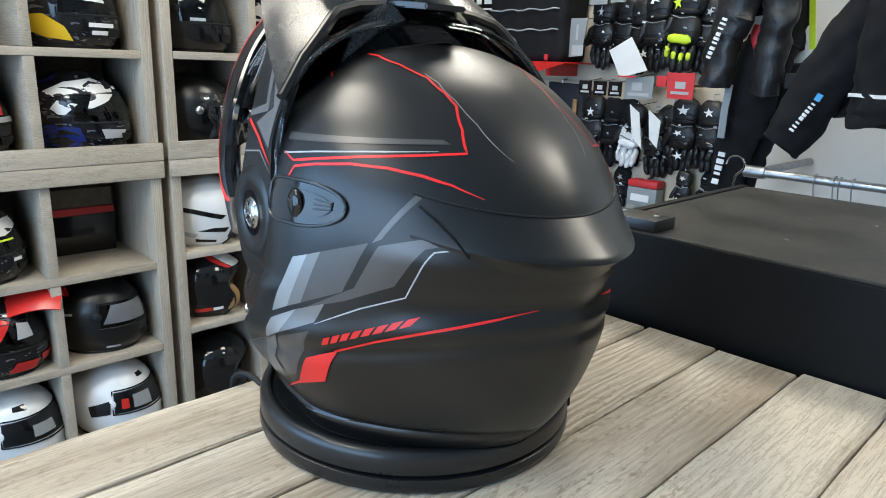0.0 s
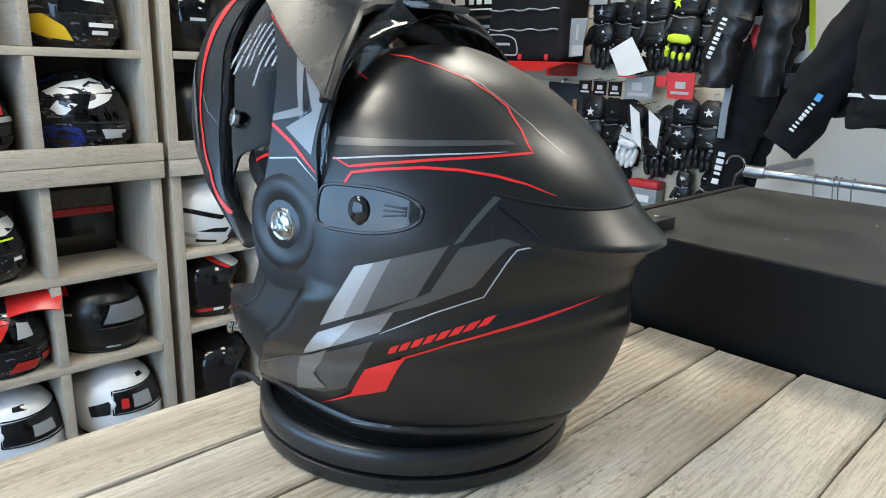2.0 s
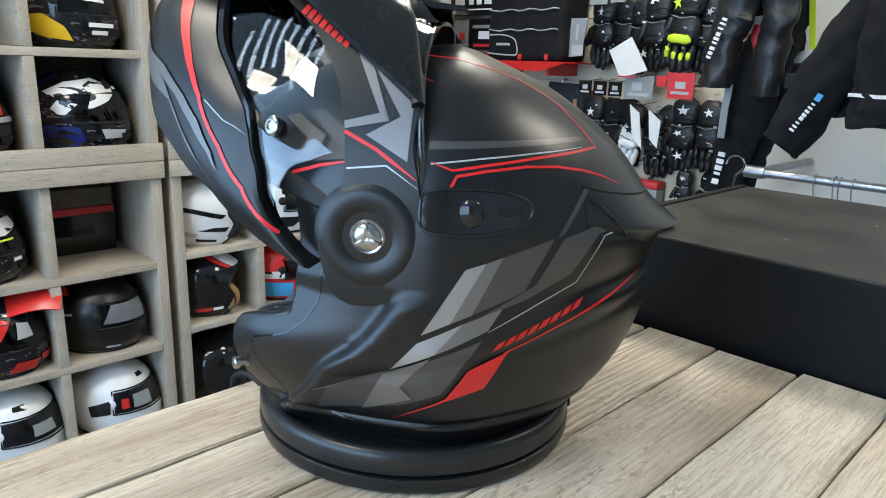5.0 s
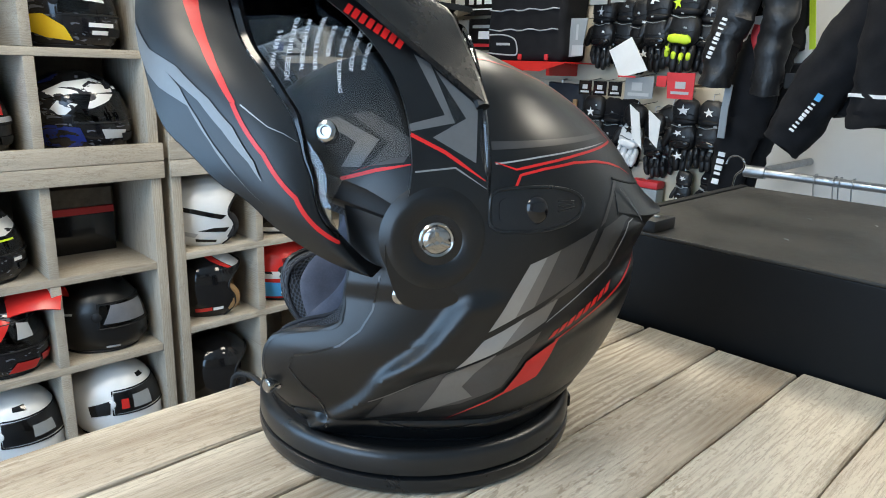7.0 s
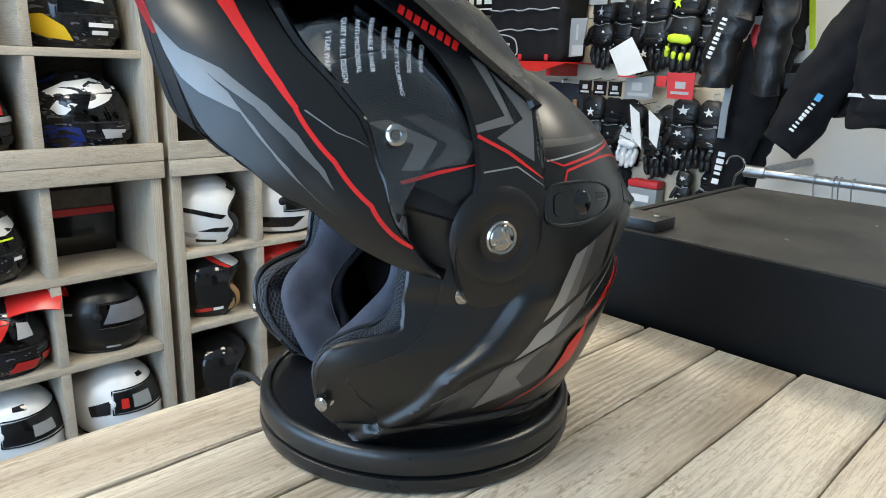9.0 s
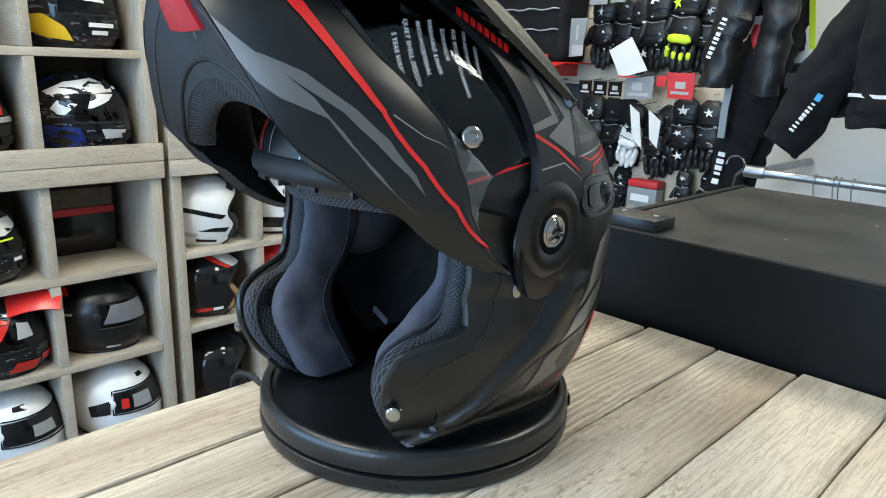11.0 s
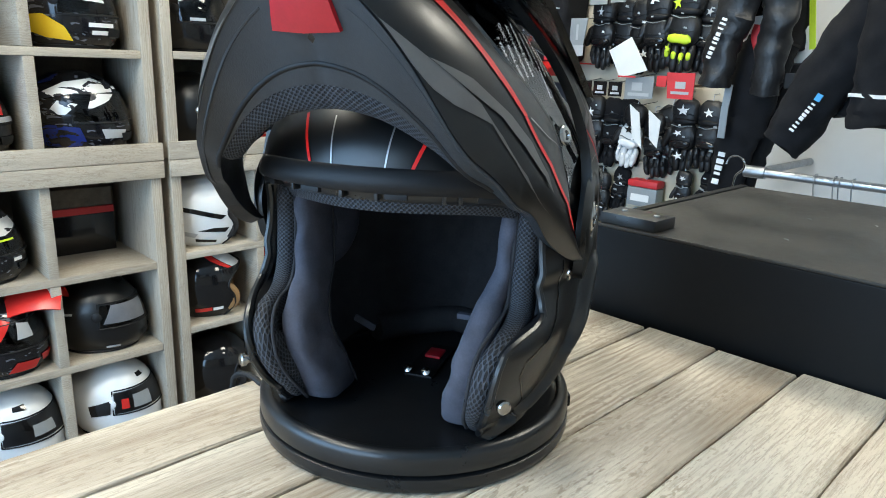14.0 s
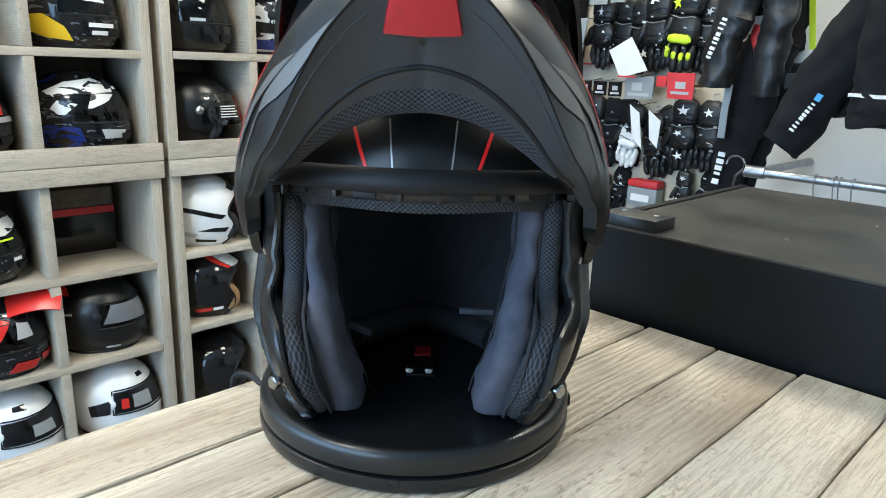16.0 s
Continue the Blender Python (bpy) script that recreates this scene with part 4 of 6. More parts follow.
PAD_PATH = [(0.050, 0.031), (0.056, 0.045), (0.063, 0.062), (0.068, 0.078), (0.069, 0.092), (0.064, 0.104), (0.054, 0.115), (0.042, 0.126), (0.034, 0.140), (0.030, 0.160), (0.029, 0.190)]
pad_y = spline((0.03, 0.05, 0.075, 0.10, 0.12, 0.14, 0.19), (0.055, 0.057, 0.0625, 0.067, 0.071, 0.0755, 0.079))
pad_fat = spline((0.03, 0.05, 0.075, 0.10, 0.12, 0.14, 0.19), (0.0165, 0.0155, 0.0135, 0.0115, 0.0095, 0.0080, 0.0080))
roll_y = spline((0.03, 0.045, 0.06, 0.076, 0.092, 0.104, 0.116, 0.14, 0.19), (0.0705, 0.0705, 0.0740, 0.0775, 0.0800, 0.0830, 0.0890, 0.0905, 0.0920))


def cushion(sd, path, turn, back, mid, rx, ry, n, wobble=0.0):
    """A cushion swept along a path in x and z; mid is its distance from the middle plane at each height, turn how far its section follows the path."""
    bm = bmesh.new()
    line = curve_through([(x, 0, z) for x, z in path], 6)
    rings = []
    count = len(line)
    for i, q in enumerate(line):
        d = (line[min(i + 3, count - 1)] - line[max(i - 3, 0)]).normalized()
        nrm = Vector((-1, 0, 0)).lerp(Vector((-d.z, 0, d.x)), turn).normalized()
        c = q + nrm * back
        e = (0.55, 0.82, 0.95, 1.0)[min(i, count - 1 - i, 3)]
        ring = []
        for k in range(28):
            a = 2 * math.pi * k / 28
            ca, sa = math.cos(a), math.sin(a)
            p = c + nrm * rx * e * math.copysign(abs(ca) ** (2 / n), ca)
            v = ry(q.z) * e * math.copysign(abs(sa) ** (2 / n), sa)
            w = wobble * noise.noise(Vector((p.x, v, p.z)) * 60)
            ring.append(Vector((p.x, Y0 + sd * (mid(q.z) + v + w), p.z)))
        rings.append(ring)
    return strip_loft(bm, rings)


for sd in (1, -1):
    part("cheek_pad", cushion(sd, PAD_PATH, 0.0, 0.0, pad_y, 0.026, pad_fat, 2.6, 0.003), FABRIC, helmet, "grey brushed cheek pad")
    part("cheek_mesh", cushion(sd, EDGE_PATH, 1.0, 0.0150, roll_y, 0.0140, lambda z: 0.0088, 2.4), MESH, helmet, "black spacer mesh beside the cheek pad")
    bm = bmesh.new()
    seam = curve_through([(x, 0, z) for x, z in EDGE_PATH], 6)
    tube(bm, [Vector((q.x - 0.006, Y0 + sd * (roll_y(q.z) - 0.0082), q.z)) for q in seam[2:-2]], 0.0014, 8)
    part("pad_piping", bm, LINING, helmet, "fine black piping between mesh and pad")
    # pale seam along the pad's inner face
    bm = bmesh.new()
    tube(bm, [Vector((q.x - 0.012, Y0 + sd * (pad_y(q.z) - pad_fat(q.z) - 0.0006), q.z)) for q in curve_through([(x, 0, z) for x, z in PAD_PATH], 5)[2:-3]], 0.0008, 6)
    part("pad_seam", bm, LINING, helmet, "fine stitched seam of the cheek pad")
    # temple pad beside the crown lining
    bm = bmesh.new()
    bmesh.ops.create_uvsphere(bm, u_segments=20, v_segments=14, radius=1.0, matrix=Matrix.Translation((-0.010, Y0 + sd * 0.083, 0.150)) @ Matrix.Diagonal((0.042, 0.013, 0.036, 1)))
    part("temple_pad", bm, FABRIC, helmet, "grey brushed temple pad")

# jaw trim along the opening edge
for sd in (1, -1):
    bm = bmesh.new()
    rows = [0.030 + (0.19 - 0.030) * i / 100 for i in range(101)]
    tube(bm, [shell_point(edge_phi(z), z, sd, -0.003) for z in rows], 0.0030, 8)
    part("opening_trim", bm, SATIN, helmet, "satin black trim of the opening")
    bm = bmesh.new()
    rings = []
    for z in rows:
        a = shell_point(edge_phi(z), z, sd, -0.003)
        rings.append([a, a + Vector((-0.004, -sd * 0.004, 0)), a + Vector((-0.030, -sd * 0.003, 0)), a + Vector((-0.030, sd * 0.003, 0))])
    loft(bm, rings, True)
    part("jaw_wall", bm, SATIN, helmet, "satin black inner jaw edge")

# inside: neck roll, label, strap studs
bm = bmesh.new()
tube(bm, [shell_point(112 + 68 * k / 14, 0.040, 1, -0.030) for k in range(15)] + [shell_point(180 - 68 * k / 14, 0.040, -1, -0.030) for k in range(1, 15)], 0.013, 10)
part("neck_roll", bm, LINING, helmet, "black padded neck roll")
for yy in (-0.009, 0.007):
    st = part("strap_stud", lathe([(0, 0), (0.0040, 0), (0.0036, 0.0024), (0, 0.0034)], 14), CHROME, helmet)
    st.matrix_basis = Matrix.Translation((0.004, Y0 + yy, 0.0345)) @ pose(0, 0, 0, 0, 50)
part("chin_strap", boxmesh((-0.060, Y0 - 0.012, 0.0292), (0.006, Y0 + 0.012, 0.0316), 0.001), RUBBER, helmet, "black webbing chin strap")
part("strap_tab", boxmesh((-0.046, Y0 - 0.006, 0.0320), (-0.028, Y0 + 0.008, 0.0345), 0.001), REDLEVER, helmet, "dark red strap tab")
part("strap_loop", boxmesh((-0.004, Y0 + 0.030, 0.0835), (0.002, Y0 + 0.058, 0.0880), 0.001), FABRIC, helmet, "grey webbing loop")
flap = part("strap_end", boxmesh((-0.001, -0.010, -0.003), (0.001, 0.010, 0.003), 0.0008), FABRIC, helmet, "grey webbing end")
flap.matrix_basis = Matrix.Translation((0.0, Y0 - 0.050, 0.0675)) @ pose(0, 0, 0, -23)
# gap above the spoiler
bm = bmesh.new()
tube(bm, [shell_point(180 - abs(f), 0.182 + 0.012 * (abs(f) / 44) ** 2 + 0.0145, 1 if f < 0 else -1, 0.0003) for f in range(-44, 45, 4)], 0.0008, 6)
part("spoiler_gap", bm, RUBBER, helmet, "fine dark joint above the spoiler")


# ---------------- helmets on the shelves ----------------
d_z = (0.0, 0.012, 0.04, 0.08, 0.12, 0.155, 0.185, 0.21, 0.23, 0.244, 0.25)
d_front = spline(d_z, (0.105, 0.128, 0.145, 0.150, 0.142, 0.130, 0.114, 0.092, 0.064, 0.032, 0.004))
d_rear = spline(d_z, (-0.105, -0.118, -0.135, -0.150, -0.156, -0.152, -0.138, -0.115, -0.085, -0.045, -0.005))
d_half = spline(d_z, (0.088, 0.098, 0.112, 0.122, 0.127, 0.125, 0.115, 0.098, 0.072, 0.038, 0.003))


def ovoid(phi, z, off=0.0):
    """The outer form of an ordinary helmet, standing on z = 0, its front along x."""
    c, s = math.cos(radians(phi)), math.sin(radians(phi))
    a = d_front(z) if c >= 0 else -d_rear(z)
    k = (abs(c / a) ** 2.1 + abs(s / d_half(z)) ** 2.1) ** (-1 / 2.1) + off
    return Vector((k * c, k * s, z))


def shell_rows(lo=0.0, hi=0.25, n=26):
    return [lo + (hi - lo) * math.sin(radians(90 * i / n)) for i in range(n + 1)]


def patch(poly, off=0.0012):
    """A painted or moulded film on the ovoid, its outline in degrees and metres of height."""
    bm = bmesh.new()
    vs = [bm.verts.new((p / 500, z, 0)) for p, z in poly]
    es = [bm.edges.new((vs[i], vs[(i + 1) % len(vs)])) for i in range(len(vs))]
    bmesh.ops.triangle_fill(bm, use_beauty=True, use_dissolve=False, edges=es)
    for _ in range(4):
        long = [e for e in bm.edges if e.calc_length() > 0.02]
        if not long:
            break
        bmesh.ops.subdivide_edges(bm, edges=long, cuts=1)
        bmesh.ops.triangulate(bm, faces=[f for f in bm.faces if len(f.verts) > 3])
    for v in bm.verts:
        v.co = ovoid(v.co.x * 500, min(max(v.co.y, 0.0), 0.2495), off)
    return bm


def full_face(label, m, shell_mat, visor_mat, films=(), trim=None, peak=None, scale=1.0):
    h = thing("display_helmet", label, "helmet", m, "helmets on the shelves")
    bm = bmesh.new()
    loft(bm, [[ovoid(360 * i / 56, z) for i in range(56)] for z in shell_rows()], True)
    sh = part("shell", bm, shell_mat, h)
    bm = bmesh.new()
    rows = [0.098 + 0.075 * i / 8 for i in range(9)]
    loft(bm, [[ovoid(-76 + 152 * k / 40, z + 0.004 * math.cos(radians((-76 + 152 * k / 40) * 1.1)), 0.0035) for k in range(41)] for z in rows], False)
    thicken(bm, 0.004)
    part("visor", bm, visor_mat, h, "dark visor")
    bm = bmesh.new()
    ring = [ovoid(-78 + 156 * k / 40, 0.094, 0.002) for k in range(41)] + [ovoid(78 - 156 * k / 40, 0.179, 0.002) for k in range(41)]
    tube(bm, ring + ring[:1], 0.0026, 6, False)
    part("visor_gasket", bm, RUBBER, h)
    bm = bmesh.new()
    tube(bm, [ovoid(360 * k / 48, 0.006, 0.001) for k in range(49)], 0.005, 6, False)
    part("base_trim", bm, RUBBER, h)
    for sgn in (1, -1):
        piv = part("visor_pivot", lathe([(0, 0), (0.016, 0), (0.016, 0.0025), (0.013, 0.0045), (0, 0.0048)], 20), trim or RUBBER, h)
        p = ovoid(sgn * 80, 0.135, -0.001)
        piv.matrix_basis = Matrix.Translation(p) @ pose(0, 0, 0, -90 * sgn)
    v = part("chin_vent", patch([(-16, 0.035), (16, 0.035), (20, 0.06), (-20, 0.06)], 0.004), trim or RUBBER, h)
    part("top_vent", patch([(20, 0.222), (-20, 0.222), (-30, 0.238), (30, 0.238)], 0.004), trim or RUBBER, h)
    for mat, poly, off in films:
        part("painted_panel", patch(poly, off), mat, sh)
    if peak:
        bm = bmesh.new()
        loft(bm, [[Vector((0.02 + 0.19 * t, y * (1 - 0.25 * t), 0.225 + 0.035 * math.sin(t * 2.2) - 6 * y * y)) for y in [-0.09 + 0.18 * k / 10 for k in range(11)]] for t in [i / 10 for i in range(11)]], False)
        thicken(bm, 0.006)
        part("peak", bm, peak, h)
    return h


def open_face(label, m, shell_mat, films=(), lining=LINING, edge=RUBBER):
    """A jet helmet: the shell swings back below the brow."""
    h = thing("open_face_helmet", label, "helmet", m, "helmets on the shelves")
    s_open = spline((0.0, 0.04, 0.08, 0.12, 0.15, 0.17, 0.182), (62, 50, 52, 62, 55, 40, 22))
    bm = bmesh.new()
    rows = [0.182 * i / 22 for i in range(23)]
    loft(bm, [[ovoid(s_open(z) + (360 - 2 * s_open(z)) * k / 48, z) for k in range(49)] for z in rows], False)
    loft(bm, [[ovoid(22 + 316 * k / 48, z) for k in range(49)] for z in (0.182, 0.184)], False)
    loft(bm, [[ovoid(360 * k / 56, z) for k in range(56)] for z in shell_rows(0.184)], True, False)
    thicken(bm, 0.006)
    sh = part("shell", bm, shell_mat, h)
    bm = bmesh.new()
    pts = [ovoid(s_open(z), z, 0.0) for z in rows] + [ovoid(f, 0.184, 0.001) for f in range(20, -21, -5)] + [ovoid(-s_open(z), z, 0.0) for z in rows[::-1]]
    tube(bm, pts, 0.0042, 6)
    part("edge_trim", bm, edge, h)
    bm = bmesh.new()
    loft(bm, [[ovoid(50 + 260 * k / 40, z, -0.022) for k in range(41)] for z in [0.01 + 0.17 * i / 10 for i in range(11)]], False)
    part("lining", bm, lining, h)
    for sgn in (1, -1):
        bm = bmesh.new()
        bmesh.ops.create_uvsphere(bm, u_segments=14, v_segments=8, radius=1, matrix=Matrix.Translation((0.055, sgn * 0.085, 0.07)) @ Matrix.Diagonal((0.05, 0.022, 0.055, 1)))
        part("cheek_pad", bm, lining, h)
    bm = bmesh.new()
    tube(bm, curve_through([(0.05, 0.08, 0.03), (0.075, 0.05, -0.0), (0.09, 0.02, 0.0055), (0.11, 0.0, 0.0055)], 5), 0.005, 6)
    part("chin_strap", bm, lining, h)
    for mat, poly, off in films:
        part("painted_panel", patch(poly, off), mat, sh)
    return h


HY = SHELF_Y + 0.155
ROW_A, ROW_B, ROW_C, ROW_D, ROW_E = 0.2875, -0.0245, -0.3955, -0.6895, FLOOR_Z + 0.0305
# films are (material, outline, lift)
full_face("black road helmet with a yellow chin panel and white print", pose(0.345, HY, ROW_A, 0, 0, -38), RACEBLACK, SMOKE,
          [(WARMYELLOW, [(40, 0.02), (78, 0.03), (110, 0.055), (112, 0.09), (70, 0.095), (52, 0.06)], 0.003), (WARMYELLOW, [(-60, 0.02), (-98, 0.028), (-128, 0.05), (-125, 0.088), (-95, 0.094), (-70, 0.06)], 0.003), (WHITE_INK, [(-42, 0.062), (-10, 0.062), (-10, 0.074), (-42, 0.074)], 0.002),
           (WHITE_INK, [(-38, 0.04), (-18, 0.04), (-18, 0.052), (-38, 0.052)], 0.002), (WHITE_INK, [(-120, 0.135), (-70, 0.138), (-20, 0.132), (-20, 0.140), (-120, 0.145)], 0.006), (REDGLOSS, [(-150, 0.16), (-118, 0.16), (-120, 0.21), (-150, 0.2)], 0.002)])
full_face("black, white and blue touring helmet", pose(0.352, HY - 0.01, ROW_B, 0, 0, -36), RACEBLACK, SMOKE,
          [(RACEWHITE, [(-150, 0.15), (-112, 0.165), (-82, 0.178), (-40, 0.182), (-12, 0.185), (-6, 0.205), (-40, 0.226), (-90, 0.214), (-118, 0.185)], 0.0025), (RACEWHITE, [(-110, 0.12), (-86, 0.118), (-70, 0.150), (-95, 0.16)], 0.0045), (RACEWHITE, [(-60, 0.132), (-30, 0.16), (-18, 0.178), (-52, 0.182)], 0.0058),
           (RACEBLUE, [(-150, 0.20), (-112, 0.215), (-112, 0.236), (-160, 0.228)], 0.002), (RACEBLUE, [(-130, 0.02), (-60, 0.02), (-70, 0.08), (-120, 0.09)], 0.002), (SILVERTXT, [(-40, 0.045), (-16, 0.045), (-12, 0.07), (-45, 0.075)], 0.003), (WHITE_INK, [(-6, 0.192), (8, 0.192), (10, 0.2), (-6, 0.2)], 0.004)], RUBBER)
full_face("black and dark red road helmet", pose(0.015, HY, ROW_B, 0, 0, -30), BLACKGLOSS, SMOKE, [(REDGLOSS, [(-60, 0.13), (-10, 0.12), (0, 0.18), (-50, 0.2)], 0.005), (SILVERTXT, [(-20, 0.1), (10, 0.1), (10, 0.115), (-20, 0.115)], 0.006)])
full_face("plain gloss black road helmet", pose(0.725, HY, ROW_A, 0, 0, -48), BLACKGLOSS, SMOKE, [(SILVERTXT, [(-60, 0.1), (-40, 0.1), (-40, 0.11), (-60, 0.11)], 0.005)], RUBBER)
bub = open_face("matte black open-face helmet with a clear bubble visor", pose(0.735, HY, ROW_B, 0, 0, -32), MATTE)
bm = bmesh.new()
loft(bm, [[ovoid(-72 + 144 * k / 30, z, 0.012) for k in range(31)] for z in [0.075 + 0.105 * i / 8 for i in range(9)]], False)
thicken(bm, 0.002)
bv = part("bubble_visor", bm, CLEAR, bub, "clear bubble visor")
for poly, mat in (([(-50, 0.09), (-10, 0.088), (-10, 0.15), (-50, 0.152)], BLACKGLOSS), ([(-8, 0.082), (4, 0.082), (2, 0.165), (-8, 0.165)], REDGLOSS)):
    part("visor_sticker", patch(poly, 0.014), mat, bv)
for k in range(5):
    part("print_bar", patch([(-47, 0.100 + k * 0.009), (-16 - 4 * (k % 2), 0.099 + k * 0.009), (-16 - 4 * (k % 2), 0.102 + k * 0.009), (-47, 0.103 + k * 0.009)], 0.0152), WHITE_INK, bv)
for sgn in (1, -1):
    q = part("visor_screw", lathe([(0, 0), (0.014, 0), (0.014, 0.006), (0.010, 0.009), (0, 0.009)], 20), CHROME, bub)
    q.matrix_basis = Matrix.Translation(ovoid(sgn * 74, 0.125, 0.008)) @ pose(0, 0, 0, -90 * sgn)
full_face("white, green and black road helmet", pose(0.005, HY - 0.02, ROW_C, 0, 0, -24), RACEBLACK, SMOKE,
          [(RACEWHITE, [(-140, 0.14), (-80, 0.15), (-30, 0.15), (0, 0.17), (10, 0.22), (-60, 0.238), (-130, 0.22)], 0.006), (YELLOW, [(-80, 0.132), (-20, 0.135), (-20, 0.14), (-80, 0.14)], 0.006), (WHITE_INK, [(-26, 0.07), (-14, 0.07), (-14, 0.08), (-26, 0.08)], 0.003), (BLACKGLOSS, [(-70, 0.19), (-40, 0.192), (-40, 0.205), (-70, 0.2)], 0.008)])
open_face("white motocross style helmet with black stripes", pose(0.742, HY - 0.02, ROW_C + 0.0145, 0, 0, -14), WHITEGLOSS,
          [(BLACKGLOSS, [(-175, 0.150), (-120, 0.128), (-75, 0.100), (-66, 0.112), (-115, 0.142), (-170, 0.166)], 0.002), (BLACKGLOSS, [(-112, 0.06), (-66, 0.05), (-60, 0.066), (-86, 0.07)], 0.002), (BLACKGLOSS, [(-118, 0.018), (-80, 0.012), (-80, 0.022), (-118, 0.03)], 0.002), (SILVERTXT, [(-150, 0.05), (-118, 0.035), (-112, 0.05), (-150, 0.068)], 0.002), (BLACKGLOSS, [(-40, 0.19), (-15, 0.2), (-30, 0.222), (-52, 0.205)], 0.002)])
full_face("white and black road helmet", pose(1.045, HY - 0.02, ROW_C + 0.0145, 0, 0, -30), WHITEGLOSS, SMOKE, [(BLACKGLOSS, [(-150, 0.03), (-60, 0.03), (-40, 0.07), (-140, 0.075)], 0.002)])
open_face("gloss black open-face helmet with red and white stripe, tan lining", pose(0.742, HY - 0.02, ROW_D + 0.035, 0, 0, -20), BLACKGLOSS,
          [(REDGLOSS, [(-48, 0.186), (-58, 0.186), (-110, 0.236), (-92, 0.242)], 0.002), (WHITEGLOSS, [(-12, 0.188), (-47, 0.187), (-90, 0.242), (-30, 0.238)], 0.002), (REDGLOSS, [(-120, 0.025), (-90, 0.03), (-90, 0.045), (-120, 0.04)], 0.002), (WHITE_INK, [(-88, 0.03), (-70, 0.033), (-70, 0.045), (-88, 0.043)], 0.002)], TAN)
full_face("red and black dual-sport helmet with a red peak", pose(0.035, HY - 0.03, ROW_D, 0, 0, -26), RACEBLACK, SMOKE,
          [(REDGLOSS, [(-170, 0.15), (-100, 0.11), (-70, 0.12), (-50, 0.185), (-90, 0.225), (-160, 0.225)], 0.004), (REDGLOSS, [(-60, 0.02), (-25, 0.02), (-22, 0.05), (-50, 0.055)], 0.004), (SILVERTXT, [(-48, 0.13), (-28, 0.13), (-28, 0.17), (-44, 0.18)], 0.007)], REDGLOSS, REDGLOSS)
full_face("matte black touring helmet with a grey visor film", pose(0.350, HY - 0.015, ROW_D, 0, 0, -30), MATTE, SMOKE,
          [(VISORFILM, [(-72, 0.112), (-10, 0.108), (-4, 0.168), (-60, 0.172)], 0.0055), (SILVERTXT, [(-140, 0.14), (-112, 0.145), (-112, 0.152), (-140, 0.148)], 0.003), (SILVERTXT, [(-70, 0.02), (-48, 0.02), (-50, 0.028), (-70, 0.028)], 0.003)], RUBBER)
full_face("gloss white full-face helmet with a dark visor", pose(0.372, HY - 0.03, ROW_E, 0, 0, -34), WHITEGLOSS, SMOKE,
          [(REDGLOSS, [(-66, 0.115), (-56, 0.115), (-56, 0.15), (-66, 0.15)], 0.006), (CARD_GREY, [(-50, 0.112), (-24, 0.11), (-24, 0.158), (-50, 0.158)], 0.006), (BLACKGLOSS, [(-110, 0.09), (-82, 0.098), (-80, 0.15), (-112, 0.13)], 0.004), (BLACKGLOSS, [(-30, 0.2), (-14, 0.2), (-14, 0.212), (-30, 0.212)], 0.002)], WHITEGLOSS)
full_face("gloss white full-face helmet with a clear grey visor", pose(0.055, HY - 0.03, ROW_E, 0, 0, -38), WHITEGLOSS, SMOKE,
          [(CARD_GREY, [(-40, 0.115), (-12, 0.115), (-12, 0.15), (-40, 0.152)], 0.006), (BLACKGLOSS, [(10, 0.04), (30, 0.04), (30, 0.075), (10, 0.07)], 0.003), (BLACKGLOSS, [(-60, 0.2), (-40, 0.198), (-40, 0.214), (-60, 0.212)], 0.002)], WHITEGLOSS)
open_face("plain gloss black open-face helmet", pose(0.755, HY - 0.02, ROW_E, 0, 0, -22), BLACKGLOSS)
full_face("white, blue and black sports helmet", pose(1.045, HY, ROW_A + 0.003, 0, 0, -34), RACEWHITE, SMOKE, [(BLACKGLOSS, [(-150, 0.08), (-60, 0.07), (-40, 0.1), (-140, 0.12)], 0.002), (BLUEPAINT, [(-140, 0.02), (-60, 0.015), (-60, 0.045), (-130, 0.055)], 0.002), (BLACKGLOSS, [(-130, 0.17), (-40, 0.19), (-40, 0.205), (-130, 0.19)], 0.002)])
full_face("red and white sports helmet", pose(1.045, HY, ROW_B, 0, 0, -34), REDGLOSS, SMOKE, [(RACEWHITE, [(-150, 0.03), (-60, 0.03), (-60, 0.08), (-150, 0.09)], 0.002)])
full_face("red, white and blue sports helmet", pose(1.045, HY - 0.02, ROW_D + 0.035, 0, 0, -34), REDGLOSS, SMOKE, [(RACEWHITE, [(-150, 0.1), (-70, 0.1), (-70, 0.13), (-150, 0.13)], 0.002), (SKYBLUE, [(-150, 0.02), (-60, 0.02), (-60, 0.08), (-150, 0.09)], 0.002)])

# dark carton with a red band at the back of the emptier pigeonhole
carton = thing("storage_carton", "dark carton with a red band at the back of a pigeonhole", "box", pose(0.355, SHELF_Y + 0.29, ROW_C))
part("body", boxmesh((-0.125, -0.04, 0.0005), (0.11, 0.05, 0.135), 0.004), BLACKGLOSS, carton)
part("band", boxmesh((-0.126, -0.042, 0.136), (0.111, 0.052, 0.160), 0.002), CARD_RED, carton, "red band")
part("lid", boxmesh((-0.124, -0.038, 0.161), (0.109, 0.048, 0.225), 0.003), GAPDARK, carton, "dull brown lid")


